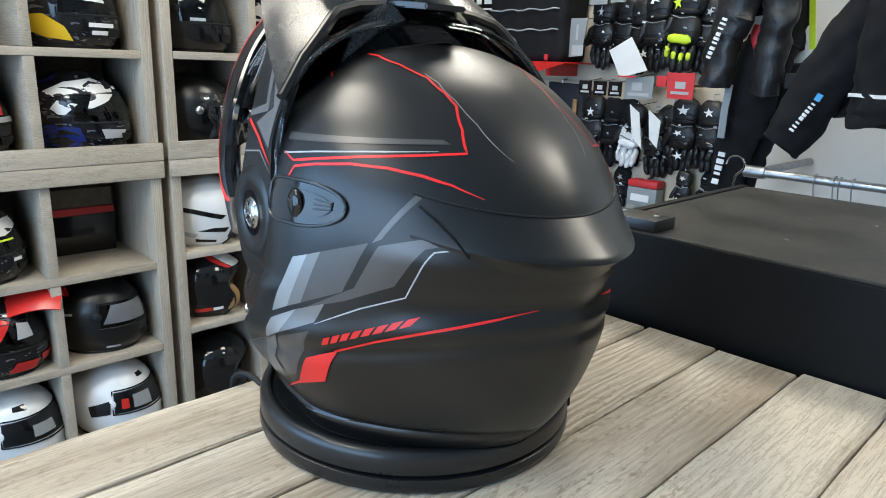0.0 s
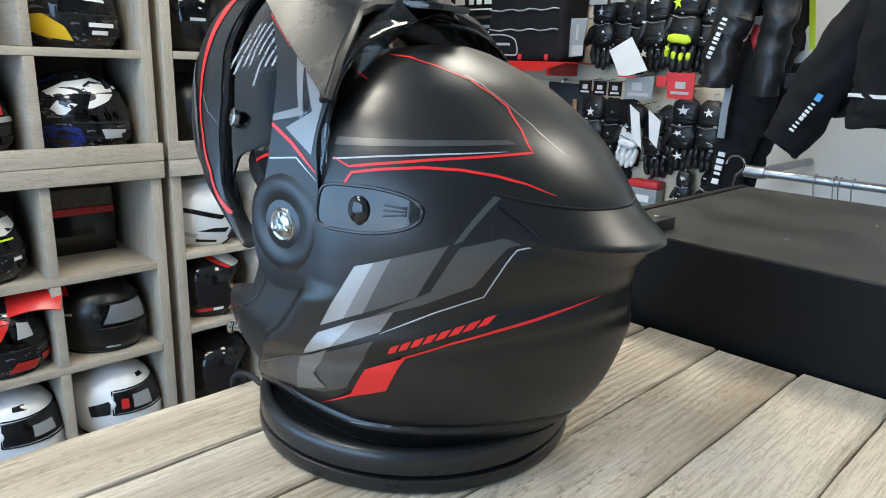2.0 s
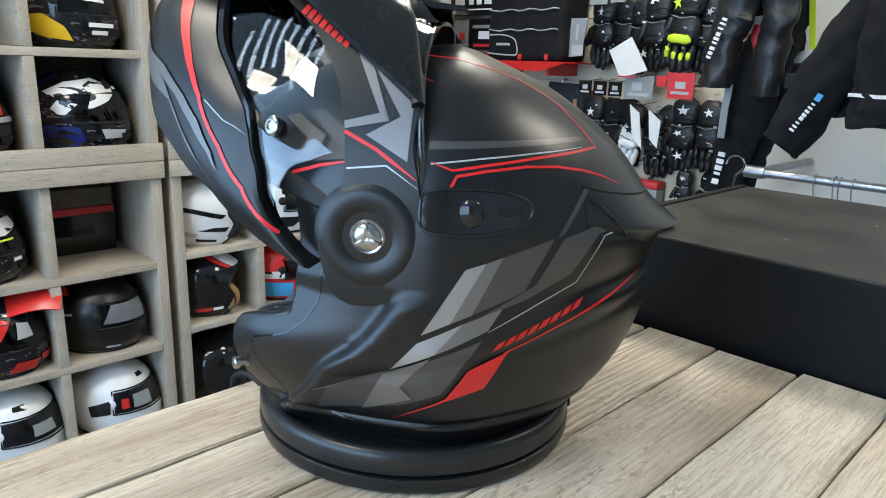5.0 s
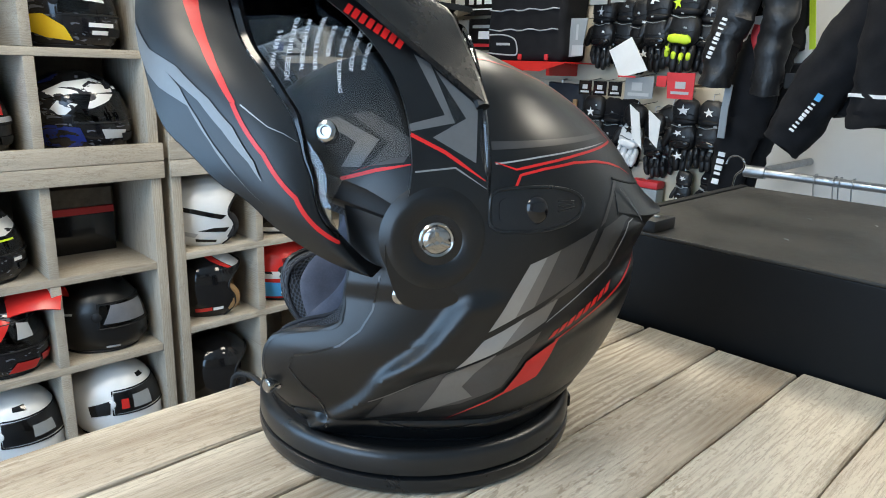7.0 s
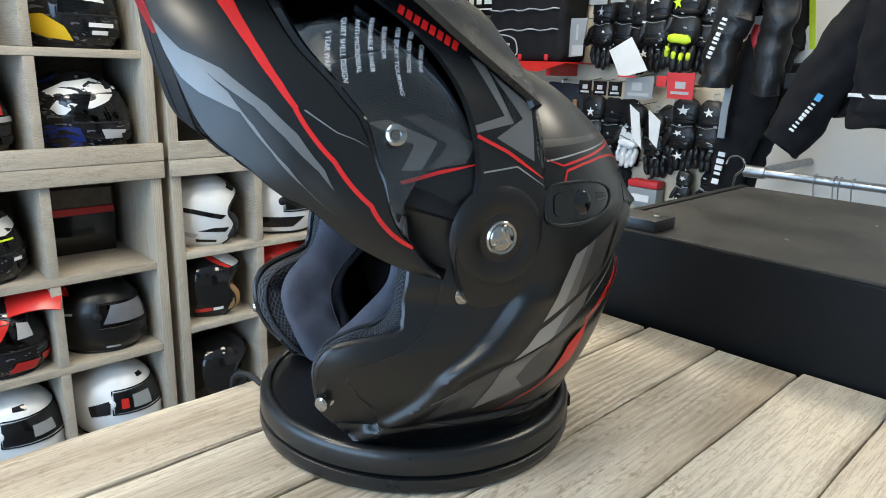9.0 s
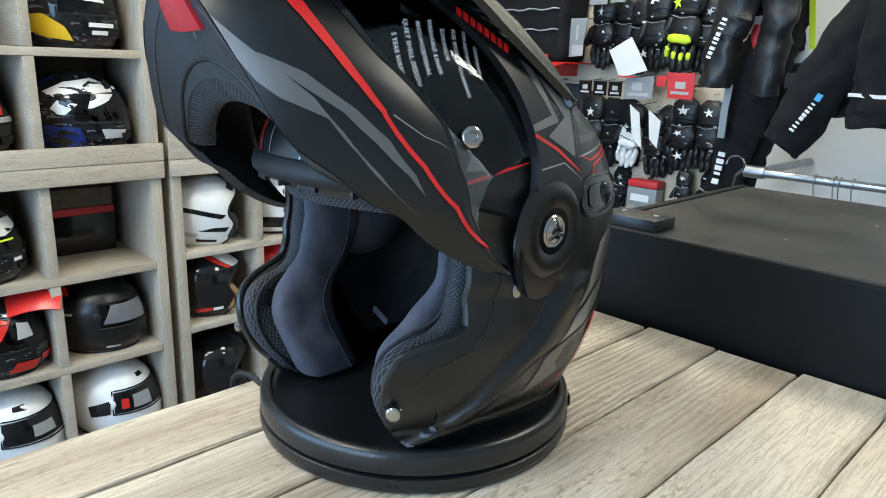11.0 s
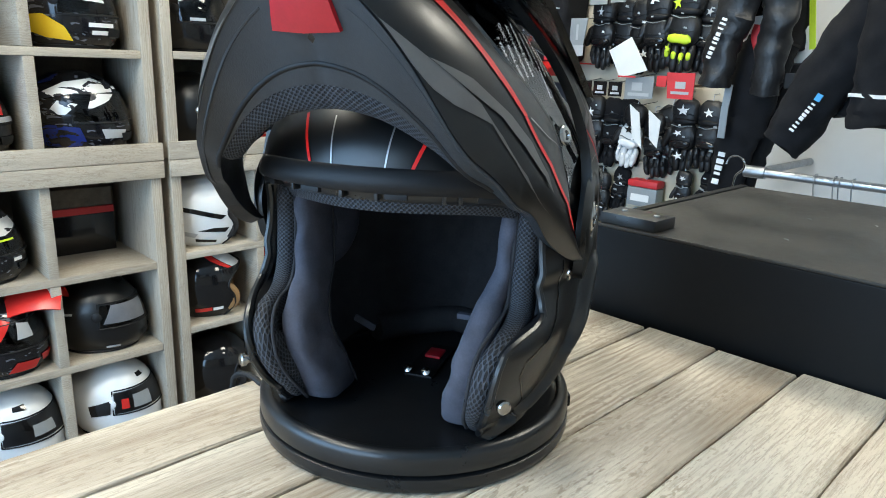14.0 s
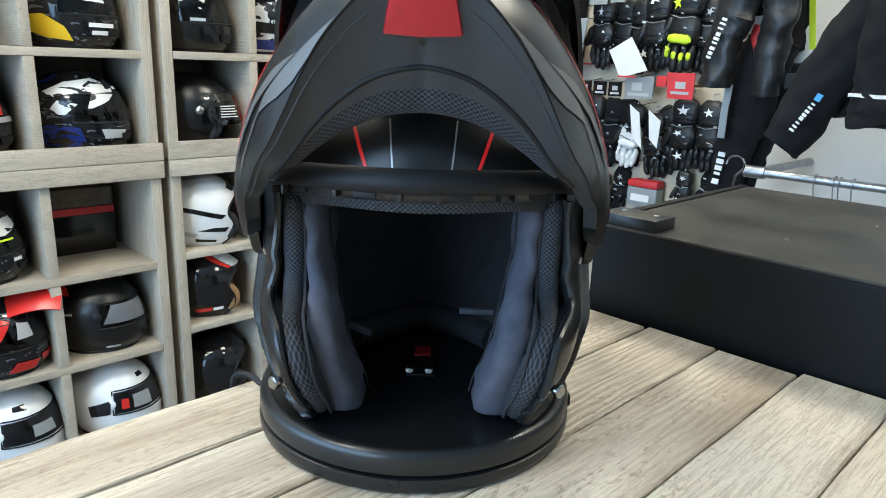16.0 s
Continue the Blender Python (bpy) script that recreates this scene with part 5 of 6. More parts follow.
# ---------------- slat wall with gloves ----------------
slatwall = thing("slat_wall", "cream slat-wall panelling behind the gloves", "slat wall", pose(WALL_X, 0, 0))
for i in range(17):
    z = -0.98 + i * 0.152
    part("slat", boxmesh((-0.022, 0.62, z), (-0.004, BACK_Y - 0.02, z + 0.144), 0.003), SLAT, slatwall, "", False)
part("backing", boxmesh((-0.0038, 0.62, -1.0), (-0.0005, BACK_Y - 0.02, 1.6)), SLAT, slatwall, "", False)
GX = WALL_X - 0.075


def glove(y, z, h, palm, label, knuckle=None, stars=(), tint=None, lean=0.0, flip=1, x=GX):
    """A hanging glove, cuff up and fingers down; h is its whole length."""
    g = thing("motorcycle_glove", label, "glove", pose(x, y, z, lean, 0, 0), "gloves on the slat wall")
    s = h / 0.27

    def blob(name, c, r, mat, tilt=0.0, par=g, lab=""):
        bm = bmesh.new()
        bmesh.ops.create_uvsphere(bm, u_segments=14, v_segments=10, radius=1.0)
        for v in bm.verts:
            q = Vector([math.copysign(abs(k) ** 0.72, k) for k in v.co])
            v.co = Vector((q.x * r[0], q.y * r[1], q.z * r[2])) * s
        bm.transform(Matrix.Translation(Vector(c) * s) @ pose(0, 0, 0, tilt))
        for v in bm.verts:
            v.co += noise.noise_vector(v.co * 45) * 0.0035
        return part(name, bm, mat, par, lab)
    blob("cuff", (0, 0, -0.045), (0.024, 0.050, 0.050), palm)
    blob("cuff_strap", (-0.004, 0, -0.078), (0.024, 0.047, 0.012), RUBBER)
    blob("palm", (0, 0, -0.130), (0.024, 0.050, 0.050), tint or palm)
    for k in range(4):
        ln = (0.040, 0.047, 0.045, 0.036)[k]
        blob("finger", (-0.003 + 0.004 * (k % 2), flip * (-0.036 + 0.024 * k), -0.180 - ln * 0.75), (0.013, 0.0125, ln), tint or palm, flip * (6 - 4 * k))
        blob("finger_pad", (-0.013, flip * (-0.036 + 0.024 * k), -0.185 - ln * 0.5), (0.006, 0.008, 0.012), knuckle or RUBBER)
    blob("thumb", (-0.006, flip * 0.056, -0.135), (0.013, 0.014, 0.042), palm, flip * 24)
    blob("knuckle_guard", (-0.022, 0, -0.158), (0.010, 0.040, 0.014), knuckle or PIANO)
    for (yy, zz, w, hh, mat) in stars:
        pts = []
        rnd = random.Random(int(1000 * (abs(y) + abs(z) + abs(zz) * 3)))
        turn = rnd.uniform(0, 90)
        for i in range(10):
            r = (1.05 if i % 2 == 0 else 0.40) * rnd.uniform(0.8, 1.1)
            a = radians(36 * i + turn)
            pts.append((math.cos(a) * w * r, math.sin(a) * hh * r))
        st = part("print_shape", slab(pts, 0.002), mat, g, "pale printed shape")
        st.matrix_basis = Matrix.Translation((-0.027 * s, yy * s, zz * s)) @ Matrix(((0, 0, -1, 0), (1, 0, 0, 0), (0, 1, 0, 0), (0, 0, 0, 1)))
    rnd = random.Random(int(1000 * (abs(y) + 2 * abs(z))))
    for k in range(3):
        bm = bmesh.new()
        zz = -(0.055 + 0.04 * k) * s
        tube(bm, [(-0.0255 * s - 0.001 * math.sin(u), (-0.04 + 0.016 * u) * s, zz + 0.004 * math.sin(u * 1.3 + k)) for u in range(6)], 0.0016, 5)
        part("seam", bm, CARD_GREY if k == 1 else RUBBER, g, "raised seam")
    for k in range(4):
        w, hh = rnd.uniform(0.003, 0.009), rnd.uniform(0.002, 0.005)
        st = part("print_mark", slab([(-w, -hh), (w, -hh * 0.6), (w * 0.8, hh), (-w * 0.7, hh * 0.8)], 0.0015), rnd.choice((WHITE_INK, SILVERTXT, CARD_GREY)), g, "small pale printed mark")
        st.matrix_basis = Matrix.Translation((-0.0275 * s, rnd.uniform(-0.032, 0.032) * s, -(0.03 + 0.045 * k + rnd.uniform(0, 0.02)) * s)) @ Matrix(((0, 0, -1, 0), (1, 0, 0, 0), (0, 1, 0, 0), (0, 0, 0, 1)))
    bm = bmesh.new()
    tube(bm, [(0.0, 0, 0.0), (0.0, 0, 0.025), (WALL_X - 0.024 - x, 0, 0.028)], 0.002, 6)
    part("hook", bm, STEEL, g)
    return g


W_ = WHITE_INK
glove(1.245, 0.555, 0.285, LEATHER, "black leather short glove", None, ((0.0, -0.05, 0.012, 0.02, W_),))
glove(1.005, 0.565, 0.30, LEATHER, "black racing glove with pale prints", None, ((0.01, -0.02, 0.03, 0.02, W_), (-0.015, -0.16, 0.018, 0.014, W_), (0.03, -0.2, 0.018, 0.016, W_)))
glove(1.085, 0.545, 0.29, LEATHER, "black racing glove half hidden behind another", None, (), None, 0, -1, GX + 0.03)
glove(0.880, 0.590, 0.33, LEATHER, "black and fluorescent yellow racing glove", YELLOW, ((0.025, -0.055, 0.020, 0.030, YELLOW), (-0.02, -0.15, 0.020, 0.012, YELLOW), (0.03, -0.19, 0.012, 0.02, YELLOW), (-0.02, -0.21, 0.010, 0.02, YELLOW)), None, 6)
glove(1.255, 0.175, 0.285, LEATHER, "black leather glove with a pale print", None, ((0.0, -0.06, 0.02, 0.02, W_),))
glove(1.180, 0.165, 0.29, TEXTILE, "plain black textile glove", None, (), None, 0, -1, GX + 0.025)
glove(1.055, 0.150, 0.265, LEATHER, "white, red and black summer glove", WHITE_INK, ((0.0, -0.1, 0.022, 0.018, PIANO),), WHITEGLOSS, 8)
glove(0.985, 0.120, 0.26, LEATHER, "black leather glove behind a white tag", None, (), None, -6, -1, GX + 0.02)
glove(0.850, 0.185, 0.285, LEATHER, "black racing glove with pale prints", None, ((0.0, -0.04, 0.026, 0.022, W_), (0.01, -0.12, 0.02, 0.012, W_), (0.0, -0.2, 0.022, 0.018, W_)))
glove(0.755, 0.180, 0.27, LEATHER, "black leather glove with a small pale print", None, ((0.0, -0.04, 0.02, 0.018, W_),), None, 0, -1, GX + 0.01)
glove(0.825, -0.085, 0.17, LEATHER, "small black glove low on the slat wall", None, ((0.0, -0.04, 0.012, 0.01, W_),))
glove(1.185, -0.135, 0.22, LEATHER, "black glove low on the slat wall", None)
for y, z, h, lean, turned, mat in ((1.155, 0.560, 0.29, 5, 1, LEATHER), (0.940, 0.575, 0.30, -4, -1, TEXTILE), (0.805, 0.545, 0.28, 8, 1, LEATHER), (1.120, 0.165, 0.29, -5, 1, TEXTILE), (0.925, 0.150, 0.29, 4, -1, LEATHER),
                                      (0.700, 0.170, 0.28, 6, 1, TEXTILE), (1.330, 0.190, 0.29, -6, 1, LEATHER), (1.110, -0.110, 0.20, 7, -1, TEXTILE), (1.235, -0.120, 0.22, -5, 1, LEATHER), (0.735, -0.080, 0.20, 5, 1, TEXTILE)):
    glove(y, z, h, mat, "plain black riding glove hanging behind others", None, ((0.0, -0.05, 0.014, 0.016, SILVERTXT),) if lean > 5 else (), None, lean, turned, GX + 0.038)


def card(name, pts, mat, label, x, bars=(), thick=0.003, group="hang cards"):
    """A flat card seen from the shop: its outline in y and z."""
    cy, cz = sum(p[0] for p in pts) / len(pts), sum(p[1] for p in pts) / len(pts)
    c = thing(name, label, "card", pose(x, cy, cz), group)
    face = Matrix(((0, 0, -1, 0), (1, 0, 0, 0), (0, 1, 0, 0), (0, 0, 0, 1)))
    b = part("sheet", slab([(y - cy, z - cz) for y, z in pts], thick, face), mat, c, "", False)
    for (y0, z0, y1, z1, m2) in bars:
        part("print_bar", slab([(y0, z0), (y1, z0), (y1, z1), (y0, z1)], 0.001, Matrix.Translation((-thick - 0.0002, 0, 0)) @ face), m2, b, "", False)
    bm = bmesh.new()
    tube(bm, [(0, 0, max(p[1] for p in pts) - cz - 0.004), (WALL_X - 0.026 - x, 0, max(p[1] for p in pts) - cz + 0.01)], 0.0012, 5)
    part("string", bm, RUBBER, c)
    return c


card("swing_tag", [(1.148, 0.352), (1.055, 0.402), (0.975, 0.282), (1.090, 0.252)], CARD_WHITE, "large blank white swing tag turned askew", 2.03, ((-0.045, -0.068, 0.03, -0.062, CARD_RED),))
card("swing_tag", [(1.034, 0.155), (0.99, 0.125), (0.965, -0.01), (1.01, 0.03)], CARD_WHITE, "blank white swing tag", 2.03)
card("swing_tag", [(0.955, 0.14), (0.90, 0.10), (0.905, 0.0), (0.94, 0.03)], CARD_WHITE, "blank white swing tag half turned away", 2.035)
card("header_card", [(1.075, 0.252), (0.955, 0.262), (0.955, 0.180), (1.075, 0.172)], CARD_GREY, "grey header card with pale print", 2.05, ((-0.045, -0.03, 0.045, -0.018, SILVERTXT), (-0.015, -0.01, 0.03, 0.02, SILVERTXT)))
card("header_card", [(0.905, 0.278), (0.795, 0.278), (0.795, 0.185), (0.895, 0.185)], CARD_RED, "red header card with pale print", 2.05, ((-0.035, -0.03, 0.035, -0.02, SILVERTXT), (-0.02, -0.01, 0.02, 0.015, SILVERTXT)))
for y in (1.265, 1.195, 1.125):
    card("header_card", [(y - 0.03, 0.235), (y + 0.03, 0.235), (y + 0.03, 0.180), (y - 0.03, 0.180)], PIANO, "black header card with pale print", 2.06, ((-0.02, -0.02, 0.02, -0.012, SILVERTXT), (-0.012, -0.005, 0.012, 0.012, SILVERTXT)))
card("header_card", [(0.955, 0.265), (0.915, 0.265), (0.915, 0.225), (0.955, 0.225)], CARD_RED, "small red header card", 2.07)
card("header_card", [(1.35, 0.475), (1.265, 0.475), (1.285, 0.33), (1.345, 0.325)], CARD_GREY, "grey and white size card", 2.04, ((-0.035, -0.07, 0.02, -0.03, SILVERTXT), (-0.005, -0.01, 0.005, 0.05, SILVERTXT)))
card("header_card", [(1.27, 0.62), (1.19, 0.62), (1.19, 0.525), (1.27, 0.525)], CARD_GREY, "plain grey header card with print", 2.05, ((-0.03, 0.0, 0.03, 0.012, SILVERTXT),))
card("header_card", [(1.175, 0.62), (1.11, 0.62), (1.11, 0.53), (1.175, 0.53)], CARD_GREY, "plain grey header card with print", 2.05, ((-0.02, 0.0, 0.02, 0.012, SILVERTXT),))
for i, (y0, y1, z0, z1, mat, lab) in enumerate(((2.17, 1.995, 0.205, 0.33, PIANO, "black and red product packet"), (1.985, 1.825, 0.205, 0.335, CARD_RED, "red and black product packet"), (2.17, 1.995, 0.345, 0.485, CARD_GREY, "grey hanging product packet"), (1.985, 1.825, 0.35, 0.49, PIANO, "black product packet with a white label"))):
    w, h = (y0 - y1) / 2, (z1 - z0) / 2
    card("product_packet", [(y0, z1), (y1, z1), (y1, z0), (y0, z0)], mat, lab, 2.12, ((-w * 0.8, -h * 0.3, w * 0.2, h * 0.2, W_ if i % 2 else CARD_RED), (-w * 0.8, h * 0.4, w * 0.7, h * 0.6, CARD_GREY), (-w * 0.8, -h * 0.8, w * 0.6, -h * 0.6, CARD_RED)), 0.012, "product packets")
sign = thing("sign_board", "black sign board with a white outline and pale block marks", "sign", pose(2.13, 1.99, 0.63))
face = Matrix(((0, 0, -1, 0), (1, 0, 0, 0), (0, 1, 0, 0), (0, 0, 0, 1)))
part("board", slab([(-0.19, -0.125), (0.19, -0.125), (0.19, 0.13), (-0.19, 0.13)], 0.012, face), PIANO, sign, "", False)
for y0, y1, z0, z1 in ((-0.17, 0.17, -0.100, -0.094), (-0.17, -0.164, -0.094, 0.11), (0.164, 0.17, -0.094, 0.11), (-0.14, -0.09, -0.075, 0.02), (-0.07, -0.04, -0.075, 0.05), (-0.02, 0.01, -0.075, 0.05), (0.04, 0.10, -0.075, 0.02)):
    part("mark", slab([(y0, z0), (y1, z0), (y1, z1), (y0, z1)], 0.002, Matrix.Translation((-0.0125, 0, 0)) @ face), WHITE_INK, sign, "pale block mark", False)
part("bracket", boxmesh((-0.011, -0.02, -0.02), (WALL_X - 2.13 - 0.023, 0.02, 0.02)), STEEL, sign, "", False)
tagged(part("corner_post", boxmesh((WALL_X - 0.05, 1.70, FLOOR_Z), (WALL_X - 0.0235, 1.79, CEIL_Z)), SLAT, None, "", False), "cream painted upright between the wall panels", "", "", "structure")

# soft pannier bag on a red bracket shelf
shelf = thing("bracket_shelf", "small red metal bracket shelf", "shelf", pose(WALL_X - 0.0245, 1.55, 0.298))
part("plate", boxmesh((-0.22, -0.245, 0), (0, 0.245, 0.006), 0.001), REDGLOSS, shelf, "", False)
part("front_lip", slab([(-0.245, 0.0), (0.245, 0.0), (0.10, -0.03), (-0.12, -0.034), (-0.20, -0.012)][::-1], 0.003, Matrix.Translation((-0.217, 0, 0)) @ face), REDGLOSS, shelf, "", False)
for y in (-0.15, 0.15):
    part("strut", boxmesh((-0.20, y - 0.008, -0.05), (-0.0005, y + 0.008, -0.0005), 0.001), REDGLOSS, shelf, "", False)
bag = thing("pannier_bag", "black textile pannier bag with grey piping on a red shelf", "bag", pose(WALL_X - 0.125, 1.55, 0.3045))
bm = boxmesh((-0.09, -0.205, 0.0), (0.085, 0.205, 0.30), 0.03, 4)
bmesh.ops.subdivide_edges(bm, edges=[e for e in bm.edges if e.calc_length() > 0.08], cuts=6, use_grid_fill=True)
for v in bm.verts:
    v.co += noise.noise_vector(v.co * 11) * 0.012 * step(0.0, 0.04, v.co.z)
body = part("body", bm, TEXTILE, bag)
for z in (0.125, 0.205):
    bm = bmesh.new()
    tube(bm, [(-0.0965 + 0.003 * math.sin(k), -0.185 + 0.37 * k / 12, z + 0.004 * math.sin(k * 1.7)) for k in range(13)], 0.0028, 6)
    part("piping", bm, SILVERTXT, bag, "pale grey piping")
bm = bmesh.new()
tube(bm, curve_through([(-0.098, 0.19, 0.105), (-0.1, 0.10, 0.105), (-0.1, 0.035, 0.085), (-0.1, 0.02, 0.03), (-0.1, 0.06, 0.022), (-0.098, 0.19, 0.03)], 6), 0.003, 6)
part("pocket_piping", bm, SILVERTXT, bag, "pale grey pocket piping")
part("pocket_print", boxmesh((-0.103, 0.06, 0.062), (-0.1, 0.135, 0.072)), SILVERTXT, bag, "", False)
for y in (0.0, -0.14):
    part("red_puller", boxmesh((-0.108, y - 0.008, 0.004), (-0.098, y + 0.008, 0.028), 0.003), CARD_RED, bag, "red zip puller")

# folded dark garment, boxed parts low on the wall
roll = thing("folded_trousers", "folded dark blue riding trousers hanging on a hook", "trousers", pose(WALL_X - 0.06, 1.44, 0.215))
bm = bmesh.new()
loft(bm, [[Vector((0.022 * math.cos(a) * (1 + 0.3 * t), -0.02 - 0.01 * t + (0.085 + 0.03 * t) * math.sin(a), -0.24 * t)) + noise.noise_vector(Vector((math.cos(a), math.sin(a), t * 5))) * 0.010 for a in [2 * math.pi * k / 20 for k in range(20)]] for t in [i / 12 for i in range(13)]], True)
part("leg", bm, material("dark_denim", (0.018, 0.022, 0.032), 0.8, vary=0.4, scale=30, bump=0.3, bump_scale=700), roll)
part("patch", boxmesh((-0.035, -0.105, -0.16), (-0.026, -0.085, -0.06), 0.003), TAN, roll, "brown leather patch")
bm = bmesh.new()
tube(bm, [(0, 0, -0.01), (0, 0, 0.015), (0.034, 0, 0.02)], 0.003, 6)
part("hook", bm, STEEL, roll)
pack = thing("lock_pack", "grey and red boxed lock hanging on the slat wall", "boxed lock", pose(2.13, 0.985, -0.245))
part("carton", boxmesh((-0.03, -0.065, 0.0), (0.03, 0.065, 0.075), 0.006), CARD_GREY, pack)
part("red_top", boxmesh((-0.032, -0.067, 0.0755), (0.032, 0.067, 0.105), 0.01), CARD_RED, pack, "red upper part")
part("label", boxmesh((-0.0325, -0.035, 0.02), (-0.0305, 0.045, 0.048)), CARD_WHITE, pack, "white label", False)
part("peg", boxmesh((0.0, -0.004, 0.1055), (WALL_X - 2.13 - 0.0225, 0.004, 0.112)), STEEL, pack, "", False)
pouch = thing("blue_pouch", "bright blue pouch low on the slat wall", "pouch", pose(2.13, 0.985, -0.335))
part("body", boxmesh((-0.03, -0.06, 0.0), (0.0465, 0.06, 0.07), 0.012, 3), SKYBLUE, pouch)
tape = thing("yellow_pouch", "small fluorescent yellow pouch low on the slat wall", "pouch", pose(2.13, 0.885, -0.33))
part("body", boxmesh((-0.03, -0.03, 0.0), (0.0465, 0.03, 0.06), 0.012, 3), YELLOW, tape)


# ---------------- graphics of the helmet: thin films laid on its surfaces ----------------
def film_size(poly, place, fine):
    bm = bmesh.new()
    vs = [bm.verts.new((x, z, 0)) for x, z in poly]
    es = [bm.edges.new((vs[i], vs[(i + 1) % len(vs)])) for i in range(len(vs))]
    bmesh.ops.triangle_fill(bm, use_beauty=True, use_dissolve=False, edges=es)
    for _ in range(6):
        long = [e for e in bm.edges if e.calc_length() > fine]
        if not long:
            break
        bmesh.ops.subdivide_edges(bm, edges=long, cuts=1)
        bmesh.ops.triangulate(bm, faces=[f for f in bm.faces if len(f.verts) > 3])
    for v in bm.verts:
        v.co = place(v.co.x, v.co.y)
    return bm


def ribbon(pts, width, place, taper=True, fine=0.003):
    """A painted line of even width along a few points."""
    pts = [Vector((x, z, 0)) for x, z in pts]
    dense = []
    for a, b in zip(pts, pts[1:]):
        n = max(2, int((b - a).length / fine))
        dense += [a.lerp(b, i / n) for i in range(n)]
    dense.append(pts[-1])
    bm = bmesh.new()
    rows = []
    e = 0.0004
    mid = [place(q.x, q.y) for q in dense]
    for i, q in enumerate(dense):
        d = (mid[min(i + 1, len(mid) - 1)] - mid[max(i - 1, 0)]).normalized()
        n = (place(q.x + e, q.y) - mid[i]).cross(place(q.x, q.y + e) - mid[i]).normalized()
        s = n.cross(d).normalized() * width / 2 * (min(1.0, 0.25 + (len(dense) - 1 - i) / 8) if taper else 1.0)
        rows.append([bm.verts.new(mid[i] - s), bm.verts.new(mid[i] + s)])
    for a, b in zip(rows, rows[1:]):
        bm.faces.new((a[0], a[1], b[1], b[0]))
    return bm


def decal(name, bm, mat, parent, label=""):
    ob = part(name, bm, mat, parent, label)
    return ob


def on_chin(sd):
    def place(y, e):
        a = min(abs(y), 0.1290)
        lo, hi = s_low(a), s_top(a)
        eta = min(max(e * 400.0, min(lo, hi)), max(lo, hi))
        t = (hi - eta) / (hi - lo) if abs(hi - lo) > 0.1 else 0.5
        return hood(sd * a, eta, 0.0035 * math.sin(math.pi * t) + 0.0016)
    return place


def chin_xy(pts):
    return [(y, e / 400.0) for y, e in pts]


